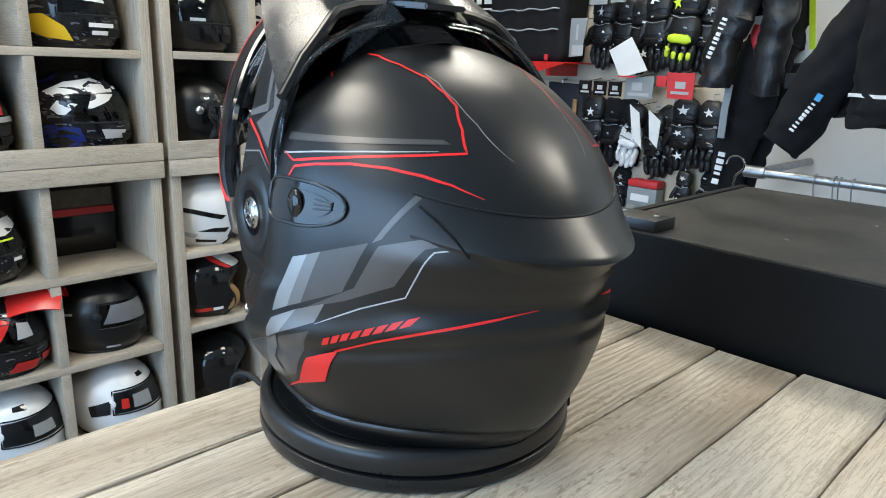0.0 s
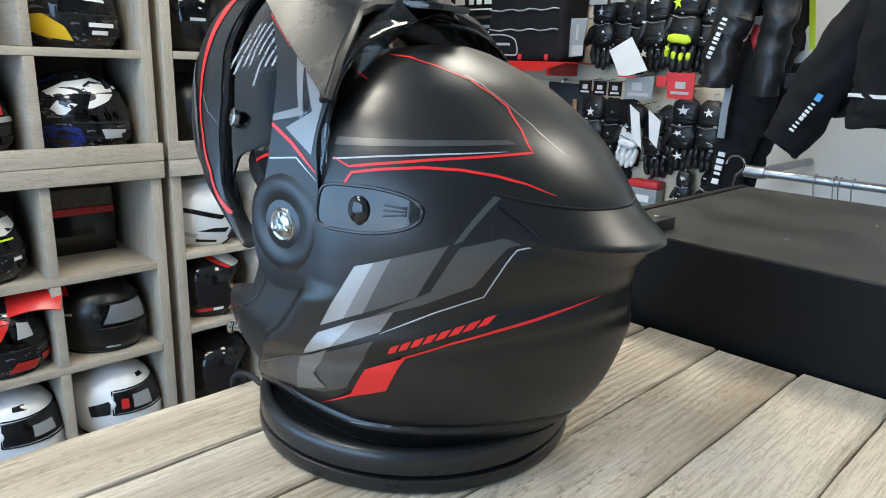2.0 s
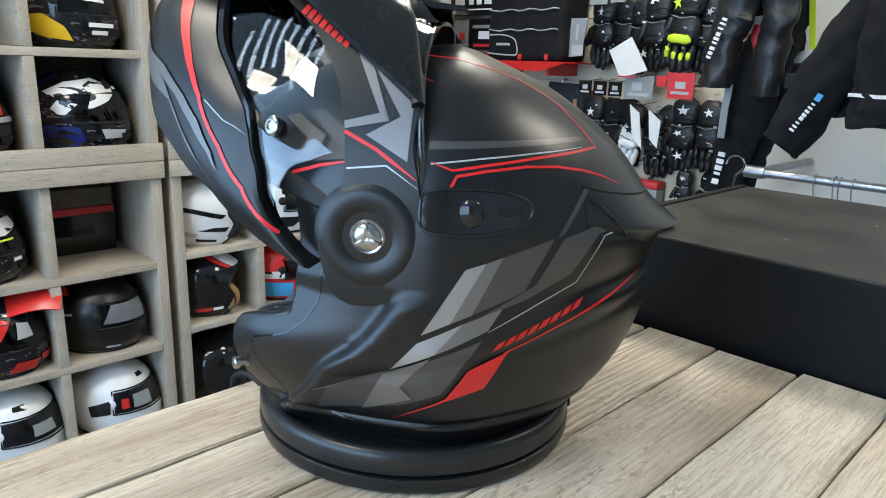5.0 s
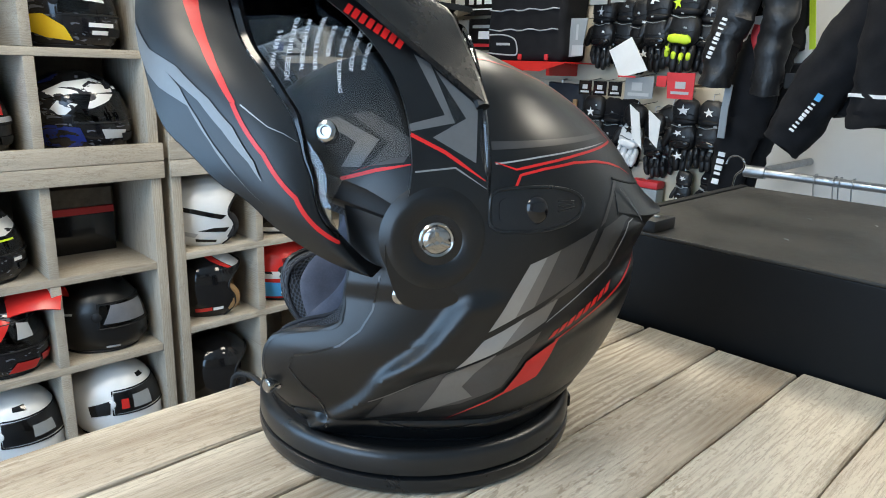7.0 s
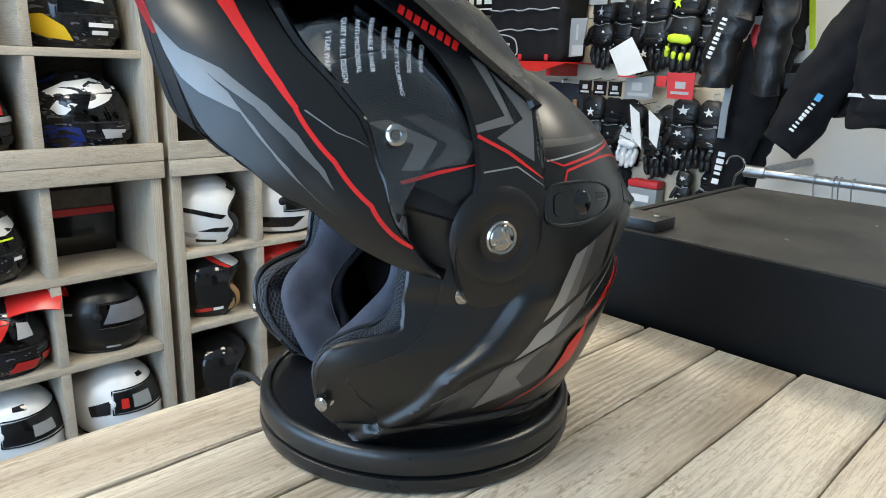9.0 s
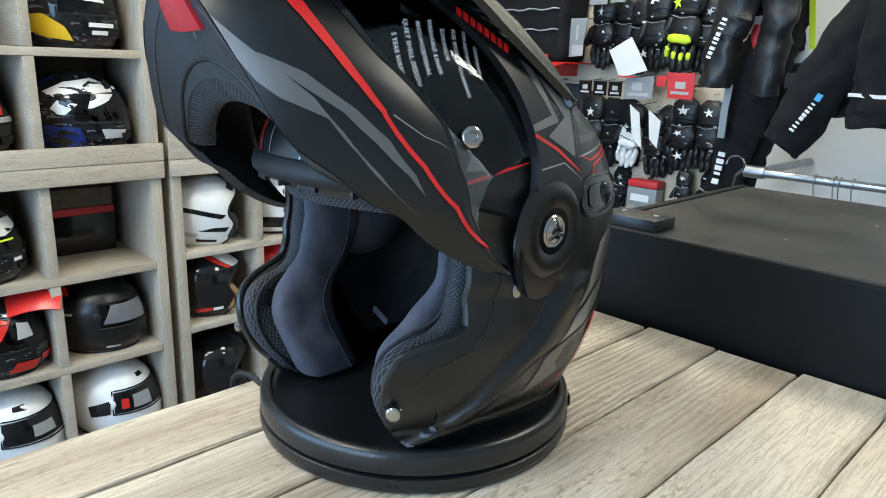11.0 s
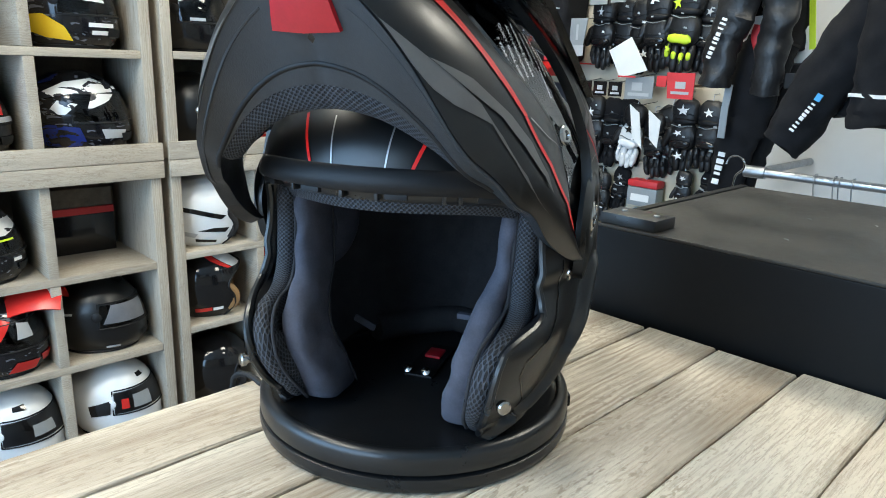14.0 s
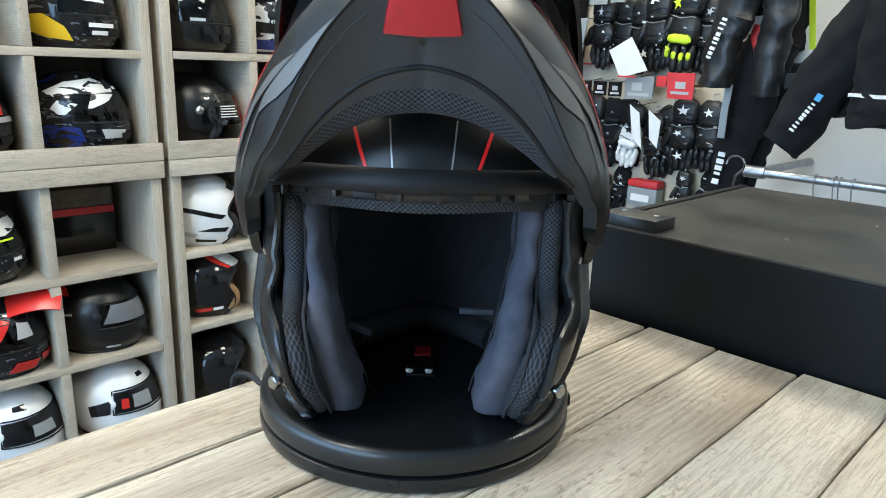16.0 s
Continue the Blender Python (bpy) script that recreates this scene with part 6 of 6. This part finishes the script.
for sd in (1, -1):
    def on_shell(x, z, sd=sd):
        return shell_xz(x, min(z, 0.290), sd, 0.00035)

    def on_side(x, z, sd=sd):
        return Vector((x, Y0 + sd * (plate_y(z) + 0.0004), z))
    lift = on_chin(sd)
    decal("red_stripe", ribbon([(-0.0133, 0.2831), (-0.0335, 0.2817), (-0.0528, 0.2768), (-0.0736, 0.2693), (-0.0893, 0.2611), (-0.1001, 0.2541), (-0.114, 0.2417), (-0.125, 0.2295), (-0.1107, 0.2279), (-0.0866, 0.2255), (-0.0588, 0.2217), (-0.0411, 0.2189), (-0.0279, 0.2231)], 0.0017, on_shell, True), RED, shell, "thin red painted line")
    decal("red_stripe", ribbon([(-0.0391, 0.2061), (-0.0438, 0.2157), (-0.0597, 0.2187), (-0.0825, 0.2211), (-0.1011, 0.2204), (-0.1167, 0.2174), (-0.1296, 0.2131), (-0.1428, 0.2063)], 0.0017, on_shell, True), RED, shell, "thin red painted line")
    decal("red_stripe", ribbon([(-0.0058, 0.2719), (-0.0231, 0.2673)], 0.0022, on_shell, True), RED, shell, "thin red painted line")
    decal("pale_stripe", ribbon([(-0.0282, 0.2221), (-0.0576, 0.2257), (-0.0857, 0.2282), (-0.1156, 0.2302)], 0.001, on_shell, True), LINE, shell, "thin pale grey painted line")
    decal("pale_stripe", ribbon([(-0.0692, 0.2716), (-0.0801, 0.2668), (-0.0962, 0.2573), (-0.115, 0.2446), (-0.1312, 0.2319), (-0.1393, 0.2254)], 0.0007, on_shell, True), GREY_L, shell, "thin pale grey painted line")
    decal("grey_panel", film_size([(-0.0259, 0.2346), (-0.1127, 0.2364), (-0.1171, 0.234), (-0.0264, 0.2299)], on_shell, 0.005), GREY_D, shell, "grey painted panel")
    decal("light_grey_panel", film_size([(-0.0518, 0.1618), (-0.0635, 0.1655), (-0.0439, 0.1276), (-0.0268, 0.1197)], on_shell, 0.005), GREY_L, shell, "light grey painted panel")
    decal("grey_panel", film_size([(-0.0635, 0.1655), (-0.0733, 0.169), (-0.0565, 0.133), (-0.0439, 0.1276)], on_shell, 0.005), GREY_M, shell, "grey painted panel")
    decal("dark_grey_panel", film_size([(-0.0733, 0.169), (-0.1026, 0.1789), (-0.0865, 0.1464), (-0.0565, 0.133)], on_shell, 0.005), GREY_D, shell, "dark grey painted panel")
    decal("dark_grey_panel", film_size([(-0.1186, 0.2072), (-0.1216, 0.2059), (-0.109, 0.1819), (-0.1045, 0.1792)], on_shell, 0.005), GREY_D, shell, "dark grey painted panel")
    decal("dark_grey_panel", film_size([(-0.1081, 0.178), (-0.1347, 0.1863), (-0.1392, 0.1817), (-0.1299, 0.1787), (-0.1144, 0.1547), (-0.0878, 0.1411), (-0.0603, 0.1309), (-0.0936, 0.1503)], on_shell, 0.005), GREY_D, shell, "dark grey painted panel")
    decal("pale_stripe", ribbon([(-0.1409, 0.1792), (-0.1339, 0.1774), (-0.1183, 0.1481), (-0.096, 0.1377), (-0.0665, 0.1213)], 0.0009, on_shell, True), LINE, shell, "thin pale grey painted line")
    decal("light_grey_panel", film_size([(-0.0243, 0.1141), (-0.0519, 0.1276), (-0.035, 0.1074), (-0.0071, 0.0939)], on_shell, 0.005), GREY_L, shell, "light grey painted panel")
    decal("grey_panel", film_size([(-0.0519, 0.1276), (-0.0745, 0.1366), (-0.0665, 0.1224), (-0.0465, 0.1126), (-0.035, 0.1074)], on_shell, 0.005), GREY_M, shell, "grey painted panel")
    decal("dark_grey_panel", film_size([(0.036, 0.074), (-0.0075, 0.0929), (-0.0634, 0.1163), (-0.0396, 0.0775), (-0.0132, 0.065), (0.048, 0.052)], on_shell, 0.005), GREY_D, shell, "dark grey painted panel")
    decal("grey_panel", film_size([(-0.0025, 0.0902), (-0.0327, 0.1052), (-0.0129, 0.0808), (-0.0205, 0.0717), (0.014, 0.0581)], lambda x, z: shell_xz(x, z, sd, 0.0010), 0.005), GREY_M, shell, "grey painted panel")
    decal("red_block", film_size([(-0.055, 0.0947), (-0.0791, 0.1068), (-0.065, 0.0807), (-0.0398, 0.0709), (-0.0033, 0.0508), (-0.0416, 0.0737)], lambda x, z: shell_xz(x, z, sd, 0.0012), 0.005), RED, shell, "solid red painted block")
    decal("red_stripe", ribbon([(-0.0764, 0.1049), (-0.1043, 0.1184), (-0.1245, 0.1266), (-0.1426, 0.1333), (-0.1537, 0.1379), (-0.1646, 0.1431)], 0.0017, on_shell, True), RED, shell, "thin red painted line")
    decal("pale_stripe", ribbon([(0.046, 0.0699), (0.046, 0.0699), (0.0122, 0.0853), (-0.0225, 0.0989)], 0.0008, on_shell, True), GREY_M, shell, "thin pale grey painted line")
    decal("red_stripe", ribbon([(0.0300, 0.2085), (0.0435, 0.246)], 0.0022, lambda y, z: shell_yz(sd * y, z), False), RED, shell, "thin red painted line")
    decal("pale_stripe", ribbon([(0.0165, 0.2085), (0.0200, 0.246)], 0.0010, lambda y, z: shell_yz(sd * y, z), False), GREY_L, shell, "thin pale grey painted line")
    decal("grey_panel", film_size([(0.0744, 0.2425), (0.0633, 0.2448), (0.0395, 0.2335), (0.0511, 0.2173), (0.0618, 0.2167), (0.0529, 0.2313)], on_shell, 0.005), GREY_M, shell, "grey painted panel")
    decal("dark_grey_panel", film_size([(0.0553, 0.2468), (0.0439, 0.2488), (0.0177, 0.2326), (0.0256, 0.2214), (0.0464, 0.2182), (0.034, 0.2321)], on_shell, 0.005), GREY_D, shell, "dark grey painted panel")
    decal("red_stripe", ribbon([(0.0623, 0.2097), (0.0419, 0.2162), (0.0191, 0.221)], 0.0022, on_shell, True), RED, shell, "thin red painted line")
    word = [(-0.0698, 0.1078), (-0.0876, 0.1166), (-0.1047, 0.1243), (-0.1227, 0.1318)]
    decal("groove", ribbon([(0.0919, 0.0969), (0.0771, 0.1015), (0.064, 0.1067), (0.051, 0.1169), (0.0431, 0.1297), (0.0391, 0.1525)], 0.0013, on_shell, False), PIANO, shell, "fine dark groove")
    decal("groove", ribbon([(0.0935, 0.0949), (0.096, 0.0874), (0.088, 0.075), (0.077, 0.0629), (0.0715, 0.0465), (0.0733, 0.039)], 0.0013, on_shell, False), PIANO, shell, "fine dark groove")
    decal("groove", ribbon([(0.0381, 0.0463), (0.0021, 0.0395), (-0.0341, 0.0447), (-0.0687, 0.0469), (-0.0998, 0.0499), (-0.1204, 0.0535)], 0.0011, on_shell, False), PIANO, shell, "fine dark groove")
    for k in range(8):
        u = k / 8
        a = Vector((*word[0], 0)).lerp(Vector((*word[-1], 0)), u)
        e = (Vector((*word[-1], 0)) - Vector((*word[0], 0))) / 8 * 0.74
        up = Vector((-0.0032, 0.0058, 0))
        q = [a, a + e, a + e + up, a + up]
        decal("letter_bar", film_size([(v.x, v.y) for v in q], on_shell, 0.004), RED, shell, "red bar of a maker's mark")
    decal("groove", ribbon([(-0.122, 0.2015), (-0.130, 0.195), (-0.139, 0.186), (-0.148, 0.1755)], 0.0014, lambda x, z: shell_xz(x, z, sd, 0.0022), False), PIANO, shell, "fine dark fold under the spoiler")
    side = plates[0 if sd == 1 else 1]
    decal("grey_panel", film_size([(0.0199, 0.2835), (0.0104, 0.2781), (-0.003, 0.2455), (0.0229, 0.2404), (0.0237, 0.2445), (0.0029, 0.2498)], on_side, 0.005), GREY_M, side, "grey painted panel")
    decal("grey_panel", film_size([(0.0083, 0.2754), (-0.0167, 0.2551), (-0.0153, 0.2232), (0.0101, 0.2373), (-0.0096, 0.2481)], on_side, 0.005), GREY_M, side, "grey painted panel")
    decal("red_stripe", ribbon([(0.0229, 0.2388), (0.0029, 0.2291), (-0.021, 0.2131)], 0.0022, on_side, True), RED, side, "thin red painted line")
    decal("pale_stripe", ribbon([(0.0204, 0.2179), (-0.0031, 0.2205), (-0.0218, 0.2085)], 0.001, on_side, True), GREY_L, side, "thin pale grey painted line")
    word = [(0.0602, 0.306), (0.0466, 0.2971), (0.0266, 0.2848)]
    for k in range(8):
        u = k / 8
        a = Vector((*word[0], 0)).lerp(Vector((*word[-1], 0)), u)
        e = (Vector((*word[-1], 0)) - Vector((*word[0], 0))) / 8 * 0.72
        up = Vector((-0.0032, 0.0050, 0))
        q = [a, a + e, a + e + up, a + up]
        decal("letter_bar", film_size([(v.x, v.y) for v in q], on_side, 0.004), RED, side, "red bar of a maker's mark")
    decal("red_stripe", film_size(chin_xy([(0.03, 43.5), (0.048, 41.7), (0.0646, 39.7), (0.078, 37.6), (0.09, 34.9), (0.0985, 32.3), (0.0998, 33.1), (0.0925, 35.7), (0.083, 38.2), (0.0722, 40.3), (0.055, 43.2), (0.034, 45.5)]), lift, 0.0035), RED, chin, "broad red painted stripe")
    decal("red_stripe", ribbon(chin_xy([(0.0990, 32.6), (0.1122, 25.3), (0.1215, 16.1), (0.1252, 4.3), (0.1275, -4.0), (0.1287, -9.0)]), 0.0026, lift, True, 0.001), RED, chin, "thin red painted line")
    decal("grey_panel", film_size(chin_xy([(0.0272, 35), (0.0545, 32.1), (0.0718, 30.3), (0.0818, 28.9), (0.0921, 25.2), (0.1037, 19.5), (0.1157, 9.8), (0.1089, 15.5), (0.0981, 21.8), (0.0873, 26.5), (0.0734, 26.6), (0.0651, 27.6), (0.0505, 31), (0.0337, 33.2)]), lift, 0.0035), GREY_C, chin, "grey painted panel")
    decal("grey_panel", film_size(chin_xy([(0.0612, 31.4), (0.0771, 31.9), (0.0931, 30.3), (0.1028, 27.7), (0.1112, 22.1), (0.1145, 17.4), (0.1101, 21.2), (0.1004, 25.7), (0.0903, 28.7), (0.0766, 29.8)]), lambda y, e: lift(y, e) + (lift(y, e) - Vector((PX, Y0, PZ))).normalized() * 0.0005, 0.0035), GREY_C, chin, "grey painted panel")
    decal("pale_stripe", ribbon(chin_xy([(0.1012, 33.3), (0.1099, 32.8), (0.1171, 34.9)]), 0.0012, lift), GREY_L, chin, "thin pale grey painted line")

# oval mark at the back
decal("oval_mark", film_size([(-0.010 + 0.020 * math.cos(radians(a)) + 0.010, 0.168 + 0.0042 * math.sin(radians(a))) for a in range(0, 360, 15)],
      lambda u, z: shell_point(180 - abs(math.degrees(u / 0.155)), z, 1 if u > 0 else -1, 0.0006), 0.004), GREY_M, shell, "small grey oval mark")


# care and feature notes printed on the visor
def words_on_visor(text, y0, e0, size):
    cu = bpy.data.curves.new("note", "FONT")
    cu.body, cu.size = text, size
    tmp = new("note_tmp", cu)
    dg = bpy.context.evaluated_depsgraph_get()
    me = bpy.data.meshes.new_from_object(tmp.evaluated_get(dg))
    bpy.data.objects.remove(tmp)
    for v in me.vertices:
        along, up = v.co.x, v.co.y
        e = e0 - 297 * along + 365 * up
        y = y0 + 0.58 * along + 0.2 * up
        v.co = hood(min(y, 0.126), e, -0.0026)
    me.materials.clear()
    me.materials.append(WHITE_INK)
    ob = new("visor_note", me)
    ob.parent = visor
    ob["label"] = "white printed note"


for k, text in enumerate(("5 YEAR WARRANTY", "QUIET SHELL DESIGN", "ANTI-MICROBIAL", "WASHABLE LINER", "SUN-VISOR", "FOR SPORT TOURING", "FOR ADV MODE", "CHIN BAR")):
    words_on_visor(text, 0.0755 + 0.0016 * k + (0.004, 0.0, 0.001, 0.0, 0.003, 0.002, 0.001, 0.006)[k], 54.0 + 2.9 * k - (2, 0, 0.5, 0, 1.5, 1, 0.5, 3)[k], 0.0040)


# ---------------- hanging clothes and the rails ----------------
def sleeve(bm, pts, radii, flat=0.72, seed=0, folds=0.013, freq=16.0):
    """A cloth or leather tube with folds, along a few points."""
    line = curve_through(pts, 7)
    n = len(line)
    rings = []
    for i, q in enumerate(line):
        d = (line[min(i + 1, n - 1)] - line[max(i - 1, 0)]).normalized()
        t = i / (n - 1) * (len(radii) - 1)
        k = min(int(t), len(radii) - 2)
        r = radii[k] + (radii[k + 1] - radii[k]) * (t - k)
        a = d.cross(Vector((1, 0, 0))).normalized()
        b = a.cross(d).normalized()
        ring = []
        for j in range(28):
            ang = 2 * math.pi * j / 28
            v = q + r * (math.cos(ang) * a + flat * math.sin(ang) * b)
            v += noise.noise_vector(v * freq + Vector((seed, 0, 0))) * folds + noise.noise_vector(Vector((v.x * 30, v.y * 14, v.z * 50)) + Vector((seed, 3, 0))) * folds * 0.6
            ring.append(v)
        rings.append(ring)
    return loft(bm, rings, True)


def strip(pts, width, x, mat, parent, name, label="", lift=0.0):
    bm = bmesh.new()
    line = [Vector(p) for p in pts]
    rows = []
    for i, q in enumerate(line):
        d = (line[min(i + 1, len(line) - 1)] - line[max(i - 1, 0)]).normalized()
        s = d.cross(Vector((1, 0, 0))).normalized() * width / 2
        rows.append([Vector((x, (q - s).y, (q - s).z)), Vector((x, (q + s).y, (q + s).z)), Vector((x + 0.004, (q + s).y, (q + s).z)), Vector((x + 0.004, (q - s).y, (q - s).z))])
    loft(bm, rows, True)
    return part(name, bm, mat, parent, label, False)


def bars_along(a, b, n, size, x, mat, parent, name, label):
    a, b = Vector(a), Vector(b)
    rnd = random.Random(n)
    for k in range(n):
        q0, q1 = a.lerp(b, k / n), a.lerp(b, (k + rnd.uniform(0.35, 0.78)) / n)
        strip([q0, q1], size * rnd.uniform(0.7, 1.05), x, mat, parent, name, label)


leather_jacket = thing("leather_jacket", "black leather riding jacket hanging with its sleeves down", "jacket", pose(0, 0, 0))
part("sleeve", sleeve(bmesh.new(), [(1.72, 0.500, 0.577), (1.72, 0.532, 0.457), (1.72, 0.556, 0.363), (1.72, 0.570, 0.245)], (0.062, 0.057, 0.054, 0.048), 0.7, 1), LEATHER, leather_jacket)
part("sleeve", sleeve(bmesh.new(), [(1.74, 0.418, 0.575), (1.74, 0.414, 0.456), (1.74, 0.422, 0.349), (1.74, 0.428, 0.222)], (0.052, 0.050, 0.047, 0.040), 0.7, 5), LEATHER, leather_jacket)
part("body", sleeve(bmesh.new(), [(1.8, 0.515, 0.983), (1.8, 0.51, 0.827), (1.8, 0.493, 0.678), (1.8, 0.477, 0.555)], (0.10, 0.13, 0.13, 0.12), 0.5, 9), LEATHER, leather_jacket)
bars_along((1.655, 0.535, 0.434), (1.655, 0.574, 0.315), 9, 0.018, 1.655, WHITE_INK, leather_jacket, "print_bar", "white bar of a sleeve print")
part("red_panel", sleeve(bmesh.new(), [(1.77, 0.475, 0.421), (1.77, 0.477, 0.389), (1.77, 0.468, 0.352)], (0.022, 0.024, 0.020), 0.3, 3, 0.003), CARD_RED, leather_jacket, "red panel")
part("white_panel", sleeve(bmesh.new(), [(1.8, 0.503, 0.447), (1.8, 0.503, 0.391), (1.8, 0.516, 0.337)], (0.028, 0.036, 0.03), 0.3, 4, 0.003), CARD_WHITE, leather_jacket, "white panel")
riding_trousers = thing("riding_trousers", "black textile riding trousers with white side print", "trousers", pose(0, 0, 0))
part("leg", sleeve(bmesh.new(), [(1.83, 0.464, 0.384), (1.83, 0.488, 0.268), (1.83, 0.508, 0.148), (1.83, 0.53, 0.031), (1.83, 0.548, -0.1)], (0.085, 0.088, 0.072, 0.062, 0.05), 0.6, 12), TEXTILE, riding_trousers)
part("leg", sleeve(bmesh.new(), [(1.88, 0.456, 0.32), (1.88, 0.474, 0.184), (1.88, 0.5, 0.04), (1.88, 0.519, -0.072)], (0.075, 0.075, 0.062, 0.052), 0.55, 14), TEXTILE, riding_trousers)
part("waist", sleeve(bmesh.new(), [(1.9, 0.509, 0.535), (1.9, 0.499, 0.454), (1.9, 0.489, 0.346)], (0.10, 0.11, 0.10), 0.5, 17), TEXTILE, riding_trousers)
strip([(1.745, 0.535, 0.249), (1.745, 0.54, 0.173), (1.745, 0.54, 0.088)], 0.022, 1.745, CARD_GREY, riding_trousers, "side_stripe", "pale grey side stripe")
bars_along((1.755, 0.533, 0.044), (1.755, 0.545, -0.061), 5, 0.022, 1.755, WHITE_INK, riding_trousers, "print_bar", "white bar of a leg print")
textile_jacket = thing("textile_jacket", "black textile touring jacket with a white and blue sleeve print", "jacket", pose(0, 0, 0))
part("sleeve", sleeve(bmesh.new(), [(1.66, 0.105, 0.60), (1.66, 0.150, 0.450), (1.66, 0.224, 0.307), (1.66, 0.284, 0.184), (1.66, 0.332, 0.100)], (0.060, 0.072, 0.076, 0.068, 0.058), 0.7, 21, 0.014), TEXTILE, textile_jacket)
part("body", sleeve(bmesh.new(), [(1.72, 0.085, 0.60), (1.72, 0.145, 0.450), (1.72, 0.165, 0.308), (1.72, 0.150, 0.185)], (0.062, 0.082, 0.092, 0.078), 0.6, 25, 0.014), TEXTILE, textile_jacket)
part("sleeve", sleeve(bmesh.new(), [(1.6, 0.085, 0.50), (1.6, 0.098, 0.36), (1.6, 0.104, 0.25), (1.6, 0.100, 0.165)], (0.066, 0.068, 0.062, 0.056), 0.7, 28), TEXTILE, textile_jacket)
part("cuff_hem", sleeve(bmesh.new(), [(1.6, 0.103, 0.243), (1.6, 0.103, 0.234)], (0.0645, 0.0645), 0.72, 28, 0.004), CARD_WHITE, textile_jacket, "white cuff hem")
bars_along((1.585, 0.284, 0.14), (1.585, 0.235, 0.219), 8, 0.013, 1.585, WHITE_INK, textile_jacket, "print_bar", "white bar of a sleeve print")
strip([(1.585, 0.234, 0.22), (1.585, 0.226, 0.237)], 0.015, 1.585, SKYBLUE, textile_jacket, "print_tip", "blue end of the sleeve print")
part("strap", boxmesh((1.74, 0.286, 0.245), (1.752, 0.376, 0.288), 0.003), RUBBER, textile_jacket, "black waist strap")
hi_vis = thing("reflective_vest", "white vest edge with a fluorescent yellow stripe", "vest", pose(0, 0, 0))
part("panel", sleeve(bmesh.new(), [(1.9, 0.436, 0.62), (1.9, 0.420, 0.50), (1.9, 0.404, 0.40), (1.9, 0.394, 0.315)], (0.034, 0.032, 0.030, 0.026), 0.25, 31, 0.003), CARD_WHITE, hi_vis)
strip([(1.875, 0.398, 0.60), (1.875, 0.385, 0.513), (1.875, 0.361, 0.358)], 0.017, 1.875, YELLOW, hi_vis, "stripe", "fluorescent yellow stripe")

RAIL_Z = -0.002
rail = thing("clothes_rail", "galvanised tube clothes rail on wall brackets", "clothes rail", pose(1.75, 0, RAIL_Z))
bm = bmesh.new()
tube(bm, [(0, 0.442, 0), (0, -1.4, 0)], 0.0125, 18)
part("tube", bm, STEEL, rail)
part("end_collar", lathe([(0, -0.03), (0.0185, -0.03), (0.0185, 0.03), (0, 0.03)], 20, pose(0, 0.422, 0, 90)), STEEL, rail)
for y in (0.417, -0.9):
    bm = bmesh.new()
    tube(bm, [(0, y, 0), (WALL_X - 1.7505, y, 0)], 0.0125, 14)
    part("bracket", bm, STEEL, rail)
for y in (0.252, 0.202, 0.188, 0.155):
    bm = bmesh.new()
    tube(bm, [(0.0165 * math.cos(radians(a)), y + 0.002 * math.sin(a), 0.0165 * math.sin(radians(a))) for a in range(-60, 230, 20)] + [(-0.010, y - 0.001, -0.03), (0.0, y - 0.002, -0.055), (0.0, y, -0.085)], 0.0017, 6)
    hk = tagged(part("hanger_hook", bm, STEEL), "thin steel hanger hook on the rail", "hanger hook", "hanger hooks")
    hk.matrix_world = pose(1.75, 0, RAIL_Z)
upper = thing("upper_rail", "galvanised upper clothes rail", "clothes rail", pose(1.80, 0, 1.18))
bm = bmesh.new()
tube(bm, [(0, 0.62, 0), (0, -1.4, 0)], 0.0125, 14)
part("tube", bm, STEEL, upper)
for y in (0.6, -0.4, -1.3):
    bm = bmesh.new()
    tube(bm, [(0, y, 0), (WALL_X - 1.8005, y, 0)], 0.0125, 12)
    part("bracket", bm, STEEL, upper)

# loose hanger hooks by the cabinet corner
bm = bmesh.new()
tube(bm, curve_through([(0, 0.028, 0.012), (0, 0.022, 0.032), (0, 0.0, 0.040), (0, -0.022, 0.028), (0, -0.024, 0.004), (0, -0.006, -0.016), (0, 0.0, -0.04), (0, 0.0, -0.075)], 6), 0.0032, 8)
hk = thing("coat_hanger", "wooden and steel coat hanger leaning by the rail", "coat hanger", pose(1.7, 0.462, 0.005))
part("hook", bm, CHROME, hk)
bm = bmesh.new()
tube(bm, curve_through([(0, 0.2, -0.14), (0, 0.08, -0.09), (0, 0, -0.075), (0, -0.08, -0.09), (0, -0.2, -0.14)], 6), 0.008, 8)
part("arm", bm, SATIN, hk)


# ---------------- movement ----------------
def motions():
    """The turntable carries the helmet slowly round, counter-clockwise seen from above."""
    turns = ((0, 0.0), (1, 8.76), (2, 17.55), (3, 26.45), (4, 35.4), (5, 44.4), (6, 53.4), (7, 62.2), (8, 70.9), (9, 79.8), (10, 88.8), (11, 97.8), (12, 106.75), (13, 115.9), (14, 125.0), (15, 134.05), (16, 143.16))
    walk(helmet, [(t, pose(0, 0, 0, 0, 0, START_ANGLE + a)) for t, a in turns])
    walk(top, [(t, pose(0, 0, 0, 0, 0, a)) for t, a in turns])


START_ANGLE = 82.84
build_counter_planks()
motions()
